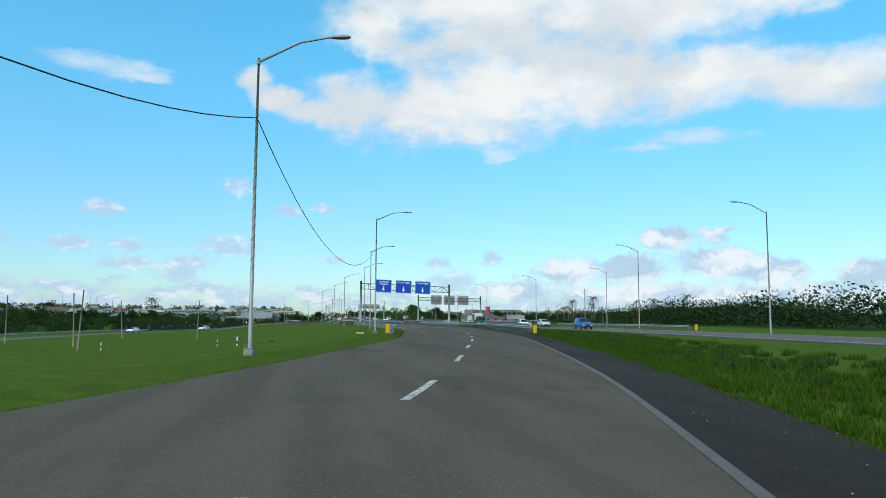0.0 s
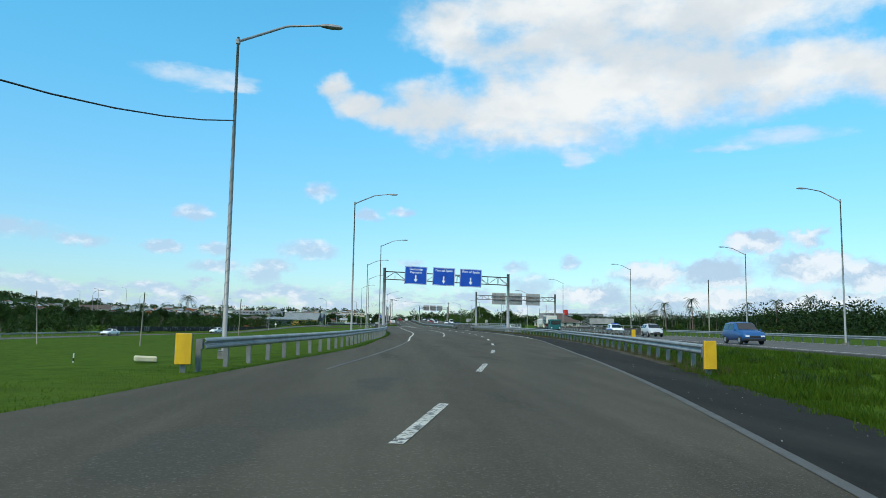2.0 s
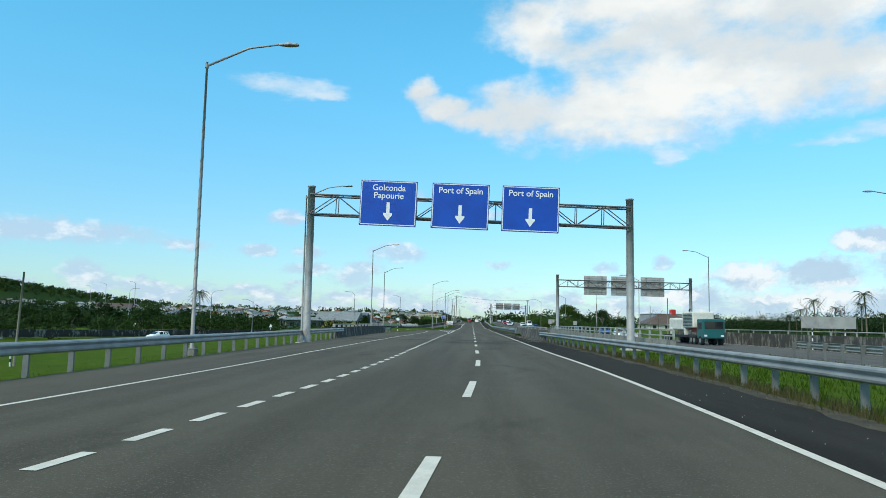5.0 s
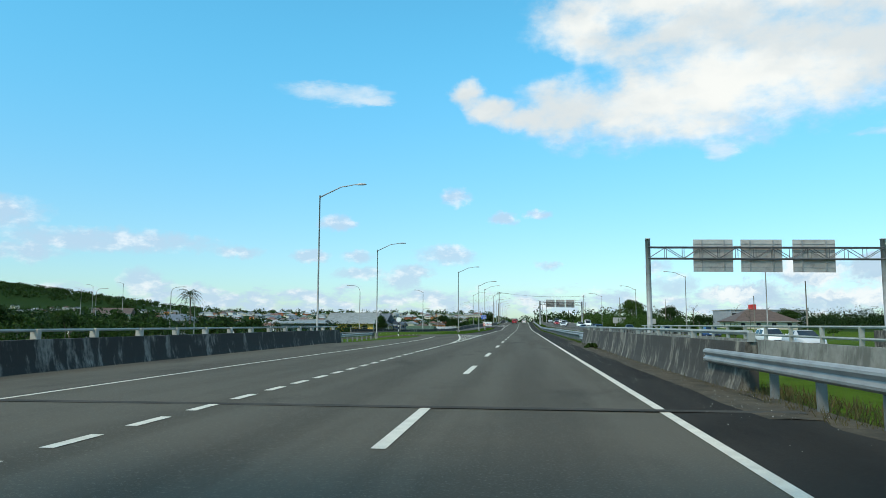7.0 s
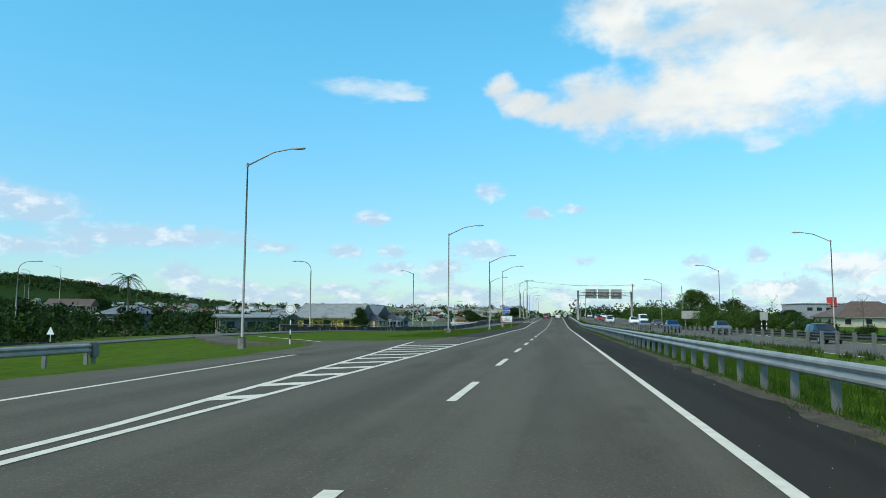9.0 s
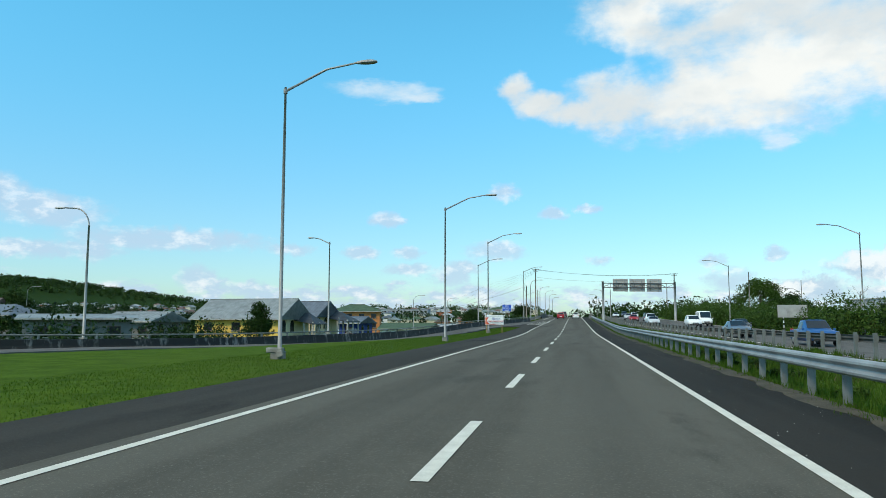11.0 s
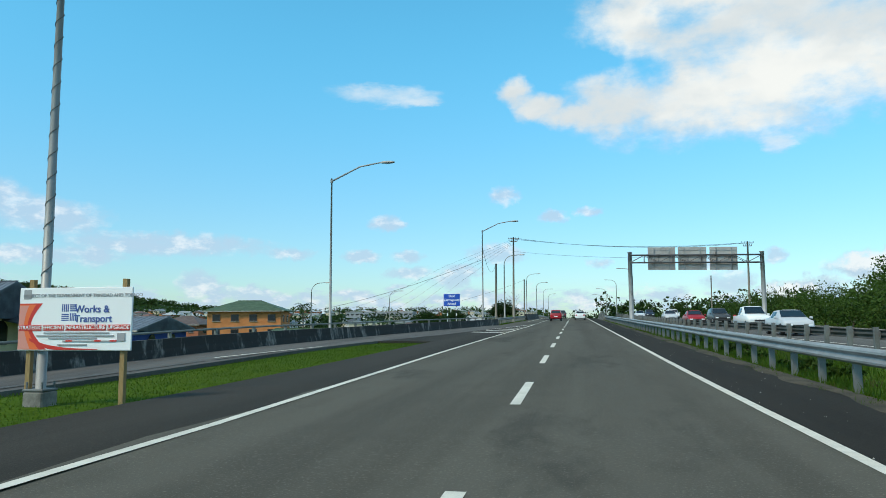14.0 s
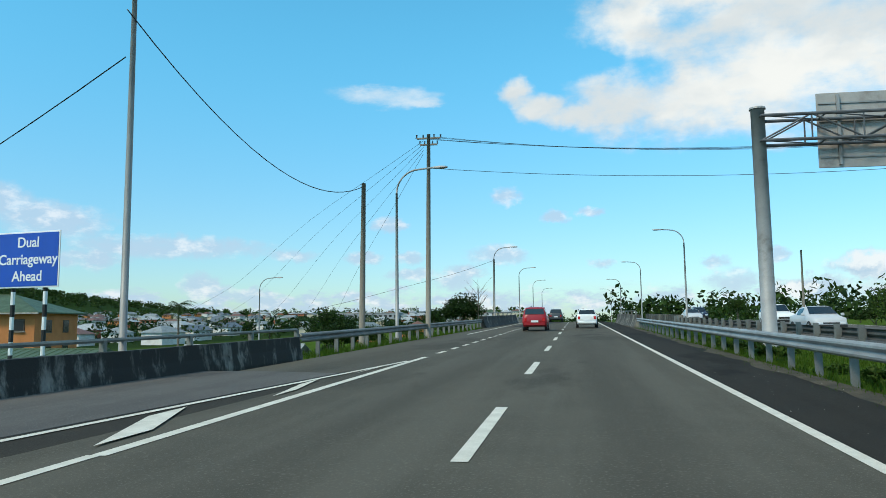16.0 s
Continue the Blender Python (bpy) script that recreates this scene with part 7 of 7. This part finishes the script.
def far_wood(label, line, count, height, size, mat, seed, depth=30.0, n=42):
    """A far belt of treetops, joined, since no one could count it."""
    r = np.random.RandomState(seed)
    ts = [0.0]
    for (a, b), (c, d) in zip(line, line[1:]):
        ts.append(ts[-1] + math.hypot(c - a, d - b))
    blocks = []
    for _ in range(count):
        t = r.uniform(0, ts[-1])
        x = np.interp(t, ts, [p[0] for p in line]) + r.uniform(-depth, depth)
        y = np.interp(t, ts, [p[1] for p in line]) + r.uniform(-depth, depth)
        h = height * r.uniform(0.5, 1.25)
        z = ground_z(x, y)
        p = r.normal(size=(n, 3))
        p /= np.linalg.norm(p, axis=1)[:, None]
        lumps = 1.0 + 0.22 * np.sin(p[:, :1] * 5.0 + x) * np.cos(p[:, 1:2] * 5.0 + y)
        p = np.array([x, y, z + h * 0.55]) + p * lumps * np.array([h * 0.55, h * 0.55, h * 0.5]) * r.uniform(0.6, 1.05, size=(n, 1))
        d1, d2 = r.normal(size=(n, 3)), r.normal(size=(n, 3))
        s = size * r.uniform(0.6, 1.3, size=(n, 1))
        d1 *= s / np.linalg.norm(d1, axis=1)[:, None]
        d2 *= 0.6 * s / np.linalg.norm(d2, axis=1)[:, None]
        blocks.append(np.stack([p - d1, p + d2, p + d1, p - d2], 1).reshape(-1, 3))
    verts = np.concatenate(blocks)
    faces = np.arange(len(verts)).reshape(-1, 4).tolist()
    tagged(raw("far_trees", verts, faces, mat), label, "woods", kind="stuff")


far_wood("dark tree belt among the houses of the town", [(-300, 140), (-190, 250), (-120, 330), (-60, 420), (-25, 520)], 330, 6.0, 0.7, M_LEAF, 71, 70.0, 60)
far_wood("dark tree belt on the far side of the town", [(-900, 500), (-560, 800), (-280, 950), (-40, 1000), (200, 1000), (520, 900)], 520, 8.0, 1.2, M_LEAF, 72, 60.0, 60)
far_wood("green tree belt behind the opposite carriageway", [(34, 190), (60, 260), (110, 300), (240, 330), (420, 260)], 260, 7.0, 0.7, M_LEAF, 73, 40.0, 90)
far_wood("dark wood behind the palms", [(95, -230), (120, -130), (150, -40), (172, 40), (165, 130), (140, 190)], 620, 8.2, 0.42, M_LEAF, 74, 24.0, 110)
far_wood("dark wood behind the slip road", [(-330, -300), (-240, -120), (-210, 20), (-260, 110)], 500, 7.0, 0.7, M_LEAF, 75, 60.0, 70)
far_wood("green wood climbing the rise behind the houses", [(-150, 30), (-130, 90), (-170, 150), (-230, 200)], 420, 7.0, 0.55, M_LEAF, 79, 34.0, 80)
far_wood("dense green hedge beside the opposite carriageway", [(29.5, -30), (28.6, 0), (26.5, 40), (26.0, 110)], 170, 3.5, 0.14, M_LEAF_L, 84, 2.2, 300)
THICKET = [(-98, -330), (-101, -200), (-88, -130), (-64, -86), (-52, -62), (-42, -42), (-38, -28)]
far_wood("dense green thicket beyond the slip road", THICKET, 120, 4.4, 0.22, M_LEAF_L, 80, 4.5, 280)
far_wood("dark undergrowth in the thicket beyond the slip road", THICKET, 90, 4.0, 0.28, M_LEAF, 83, 5.5, 200)
far_wood("dark bushes round the sheds", [(-38, -36), (-42, -18), (-43, -4), (-41, 6)], 46, 4.7, 0.2, M_LEAF, 86, 2.4, 260)
far_wood("dark woods covering the slopes behind the town", [(-300, 40), (-380, 200), (-420, 400), (-600, 560)], 700, 7.0, 0.9, M_LEAF, 85, 110.0, 60)
far_wood("trees on the distant hill", [(-1500, 1150), (-1250, 1200), (-1050, 1300), (-900, 1350)], 1300, 11.0, 2.2, M_LEAF, 76, 240.0, 44)
far_wood("low green scrub along the far end of the road", [(-14, 190), (-13, 300), (-12, 460)], 160, 3.0, 0.4, M_LEAF_L, 77, 6.0)
far_wood("low green scrub at the far end of the opposite road", [(30, 180), (30, 300), (30, 460)], 160, 3.0, 0.4, M_LEAF_L, 78, 6.0)

# ---- grass, soil and grit ----


def blades(label, count, seed, place, height, width, mat):
    """Single blades of grass. place(u, v): x, y and z on the verge."""
    r = np.random.RandomState(seed)
    verts, faces = [], []
    for _ in range(count):
        x, y, z = place(r.uniform(), r.uniform())
        a, h = r.uniform(0, 6.283), height * r.uniform(0.4, 1.25)
        dx, dy, lean = math.cos(a) * width, math.sin(a) * width, r.uniform(0.1, 0.7) * h
        b = r.uniform(0, 6.283)
        k = len(verts)
        verts += [(x - dx, y - dy, z), (x + dx, y + dy, z), (x + math.cos(b) * lean, y + math.sin(b) * lean, z + h)]
        faces.append((k, k + 1, k + 2))
    tagged(raw("grass", verts, faces, mat), label, "grass", kind="stuff")


def tufty(fx0, fx1, y0, y1, clump=0.0):
    def f(u, v):
        y = y0 + (y1 - y0) * u
        x = fx0(y) + (fx1(y) - fx0(y)) * v
        if clump:
            x += clump * noise.noise((x * 0.9, y * 0.9, 3.0))
            y += clump * noise.noise((x * 0.9, y * 0.9, 7.0))
        return x, y, ground_z(x, y) + 0.02
    return f


def tussocks(fx0, fx1, y0, y1, count):
    """Places gathered round chance middles."""
    r = random.Random(count)
    mids = []
    for _ in range(count):
        y = r.uniform(y0, y1)
        mids.append((r.uniform(fx0(y), fx1(y)), y, r.uniform(0.15, 0.55)))

    def f(u, v):
        x, y, s = mids[int(u * count * 0.9999)]
        a, d = 6.2832 * ((u * count) % 1.0), s * math.sqrt(v)
        x, y = x + math.cos(a) * d, y + math.sin(a) * d
        return x, y, ground_z(x, y) + 0.02
    return f


edge_r = lambda y: main_x(y) + lerp_table(RIGHT_EDGE, y)
blades("low rank grass on the verge", 34000, 81, tufty(lambda y: edge_r(y) + 0.1, lambda y: edge_r(y) + 5.0, -356, -286, 0.7), 0.14, 0.016, M_WEED)
blades("taller weedy grass in tussocks on the verge", 30000, 91, tussocks(lambda y: edge_r(y) + 0.5, lambda y: edge_r(y) + 10.0, -356, -270, 420), 0.24, 0.022, M_WEED)
blades("dark broad-leaved weeds among the verge grass", 14000, 92, tussocks(lambda y: edge_r(y) + 1.6, lambda y: edge_r(y) + 9.0, -356, -270, 130), 0.24, 0.04, M_LEAF_L)
blades("weeds spilling over the edge of the shoulder", 13000, 102, tussocks(lambda y: edge_r(y) - 0.25, lambda y: edge_r(y) + 0.6, -356, -291, 190), 0.17, 0.018, M_WEED)
blades("grass farther along the verge", 16000, 82, tufty(lambda y: edge_r(y) + 0.7, lambda y: opp_x(y) - 7.6, -290, -196, 0.7), 0.2, 0.02, M_WEED)
blades("grass growing under the guard rail", 26000, 83, tufty(lambda y: edge_r(y) + 0.12, lambda y: 8.6, -134, -20, 0.5), 0.22, 0.014, M_BLADE)
blades("grass growing under the guard rail farther on", 20000, 84, tufty(lambda y: edge_r(y) + 0.14, lambda y: 8.8, -20, 110, 0.5), 0.22, 0.014, M_BLADE)
blades("mown grass at the edge of the lawn", 12000, 85, tufty(lambda y: left_edge(y) - 3.4, lambda y: left_edge(y) - 0.02, -356, -292, 0.15), 0.035, 0.008, M_BLADE)
blades("mown grass below the guard rail", 8000, 86, tufty(lambda y: left_edge(y) - 3.0, lambda y: left_edge(y) - 0.02, -292, -190, 0.15), 0.04, 0.009, M_BLADE)
blades("mown grass on the strip beside the slip road", 52000, 87, tufty(lambda y: max(left_edge(y) - 6.0, lerp_table([(b, a) for a, b in COLLECTOR], y) + lerp_table(SLIP_HALF, y) + 0.1), lambda y: left_edge(y) - 0.02, -78, 26, 0.12), 0.05, 0.011, M_BLADE)
blades("ragged grass creeping over the edge of the asphalt", 9000, 93, tufty(lambda y: left_edge(y) - 0.25, lambda y: left_edge(y) + 0.12, -356, -190, 0.12), 0.11, 0.012, M_BLADE)
blades("ragged grass along the dark shoulder", 7000, 94, tufty(lambda y: left_edge(y) - 0.2, lambda y: left_edge(y) + 0.1, -80, 24, 0.1), 0.09, 0.011, M_BLADE)
blades("low green weeds creeping over the soil at the shoulder", 20000, 103, tussocks(lambda y: edge_r(y) - 0.02, lambda y: edge_r(y) + 0.75, -134, 90, 520), 0.13, 0.016, M_WEED)
blades("yellowed grass along the soil at the shoulder", 7000, 104, tussocks(lambda y: edge_r(y) - 0.05, lambda y: edge_r(y) + 0.5, -134, 90, 260), 0.10, 0.012, M_DRY)
blades("rank weeds between the two guard rails", 12000, 97, tussocks(lambda y: 6.6, lambda y: opp_x(y) - 7.6, -130, 60, 330), 0.3, 0.02, M_BLADE)
blades("broad-leaved weeds between the two guard rails", 7000, 98, tussocks(lambda y: 6.6, lambda y: opp_x(y) - 8.0, -120, 50, 150), 0.26, 0.035, M_LEAF_L)
blades("dead straw between the two guard rails", 5000, 99, tussocks(lambda y: 6.4, lambda y: opp_x(y) - 7.8, -130, 50, 120), 0.2, 0.014, M_DRY)
blades("grass at the foot of the dark guard rail", 6000, 88, tufty(lambda y: -9.0, lambda y: -7.5, 72, 116, 0.3), 0.22, 0.014, M_BLADE)
blades("dry brown grass under the dented guard rail", 24000, 89, tufty(lambda y: edge_r(y) + 0.0, lambda y: edge_r(y) + 1.5, -292, -172, 0.3), 0.22, 0.012, M_DRY)
blades("dry grass at the foot of the parapet", 2500, 90, tufty(lambda y: 5.55, lambda y: 5.95, -176, -120, 0.1), 0.16, 0.01, M_DRY)
strip("soil_edge", lambda y: edge_r(y) - 0.12 + 0.34 * noise.noise((y * 0.45, 0, 0)) + 0.12 * noise.noise((y * 1.7, 3, 0)), lambda y: edge_r(y) + 0.36, axis_steps([(-288, 120, 0.5)]), 0.008, M_DIRT,
      "strip of brown soil between the shoulder and the grass", "soil", skirt=0.1)
strip("soil_foot", lambda y: 4.75 + 0.35 * noise.noise((y * 0.35, 2.0, 0)), lambda y: 5.75, axis_steps([(-178, -133.4, 0.7)]), 0.012, M_DIRT, "gritty soil washed against the parapet foot", "soil", skirt=0.05)
leafy = tree(35, 0.6, 0.8, 0.05, 20, 36, 0.11, M_LEAF_L, "weed", "leafy green weed under the guard rail", "weed")
scatter([leafy], [(6.9, y + rng.uniform(-1, 1), rng.uniform(0.7, 1.3), 0) for y in range(-100, 100, 4)] + [(5.65, -146.0, 1.15, 0), (5.6, -144.6, 0.8, 0), (5.6, -148.0, 0.6, 0), (5.6, -162.5, 0.5, 0), (5.65, -163.3, 0.4, 0), (5.65, -154.0, 0.4, 0), (5.7, -138.0, 0.5, 0)] + [(rng.uniform(-36, -22), rng.uniform(-315, -250), 0.7, 0) for _ in range(5)], "weeds")


def grit(label, count, seed, fx, y0, y1, z):
    r = np.random.RandomState(seed)
    verts, faces = [], []
    for _ in range(count):
        y = r.uniform(y0, y1)
        x = fx(y) + r.uniform(-0.9, 0.9)
        s = 0.004 + 0.011 * r.uniform() ** 4
        k = len(verts)
        for i in range(3):
            a = 2.1 * i + r.uniform(0, 1)
            verts.append((x + math.cos(a) * s, y + math.sin(a) * s, z - 0.004))
        verts.append((x, y, z + s * 0.7))
        faces += [(k, k + 1, k + 3), (k + 1, k + 2, k + 3), (k + 2, k, k + 3)]
    tagged(raw("grit", verts, faces, M_BASE), label, "grit", kind="stuff")


grit("pale stone chips scattered on the dark shoulder", 1500, 95, lambda y: edge_r(y) - 0.9, -356, 70, 0.024)
grit("loose grit along the parapet foot", 1300, 101, lambda y: 5.0, -178, -133, 0.04)
grit("pale litter chips on the grass verge", 120, 96, lambda y: edge_r(y) + 2.0, -350, -290, 0.1)


def debris(x, y):
    thing = tagged(empty("tyre_scrap", pose(x, y, 0.03, 0, 0, 24)), "black scrap of tyre with a yellow edge on the shoulder", "litter")
    part("scrap", tubes([(-0.17, 0, 0.02), (-0.08, 0.03, 0.06), (0.05, -0.02, 0.07), (0.18, 0.02, 0.02)], [0.02, 0.045, 0.05, 0.02], 7), M_BLACK, thing)
    part("edge_band", boxed((-0.07, -0.03, 0.1), (0.06, 0.03, 0.122), 0.006), M_YELLOW, thing)


debris(-8.73, -316.72)


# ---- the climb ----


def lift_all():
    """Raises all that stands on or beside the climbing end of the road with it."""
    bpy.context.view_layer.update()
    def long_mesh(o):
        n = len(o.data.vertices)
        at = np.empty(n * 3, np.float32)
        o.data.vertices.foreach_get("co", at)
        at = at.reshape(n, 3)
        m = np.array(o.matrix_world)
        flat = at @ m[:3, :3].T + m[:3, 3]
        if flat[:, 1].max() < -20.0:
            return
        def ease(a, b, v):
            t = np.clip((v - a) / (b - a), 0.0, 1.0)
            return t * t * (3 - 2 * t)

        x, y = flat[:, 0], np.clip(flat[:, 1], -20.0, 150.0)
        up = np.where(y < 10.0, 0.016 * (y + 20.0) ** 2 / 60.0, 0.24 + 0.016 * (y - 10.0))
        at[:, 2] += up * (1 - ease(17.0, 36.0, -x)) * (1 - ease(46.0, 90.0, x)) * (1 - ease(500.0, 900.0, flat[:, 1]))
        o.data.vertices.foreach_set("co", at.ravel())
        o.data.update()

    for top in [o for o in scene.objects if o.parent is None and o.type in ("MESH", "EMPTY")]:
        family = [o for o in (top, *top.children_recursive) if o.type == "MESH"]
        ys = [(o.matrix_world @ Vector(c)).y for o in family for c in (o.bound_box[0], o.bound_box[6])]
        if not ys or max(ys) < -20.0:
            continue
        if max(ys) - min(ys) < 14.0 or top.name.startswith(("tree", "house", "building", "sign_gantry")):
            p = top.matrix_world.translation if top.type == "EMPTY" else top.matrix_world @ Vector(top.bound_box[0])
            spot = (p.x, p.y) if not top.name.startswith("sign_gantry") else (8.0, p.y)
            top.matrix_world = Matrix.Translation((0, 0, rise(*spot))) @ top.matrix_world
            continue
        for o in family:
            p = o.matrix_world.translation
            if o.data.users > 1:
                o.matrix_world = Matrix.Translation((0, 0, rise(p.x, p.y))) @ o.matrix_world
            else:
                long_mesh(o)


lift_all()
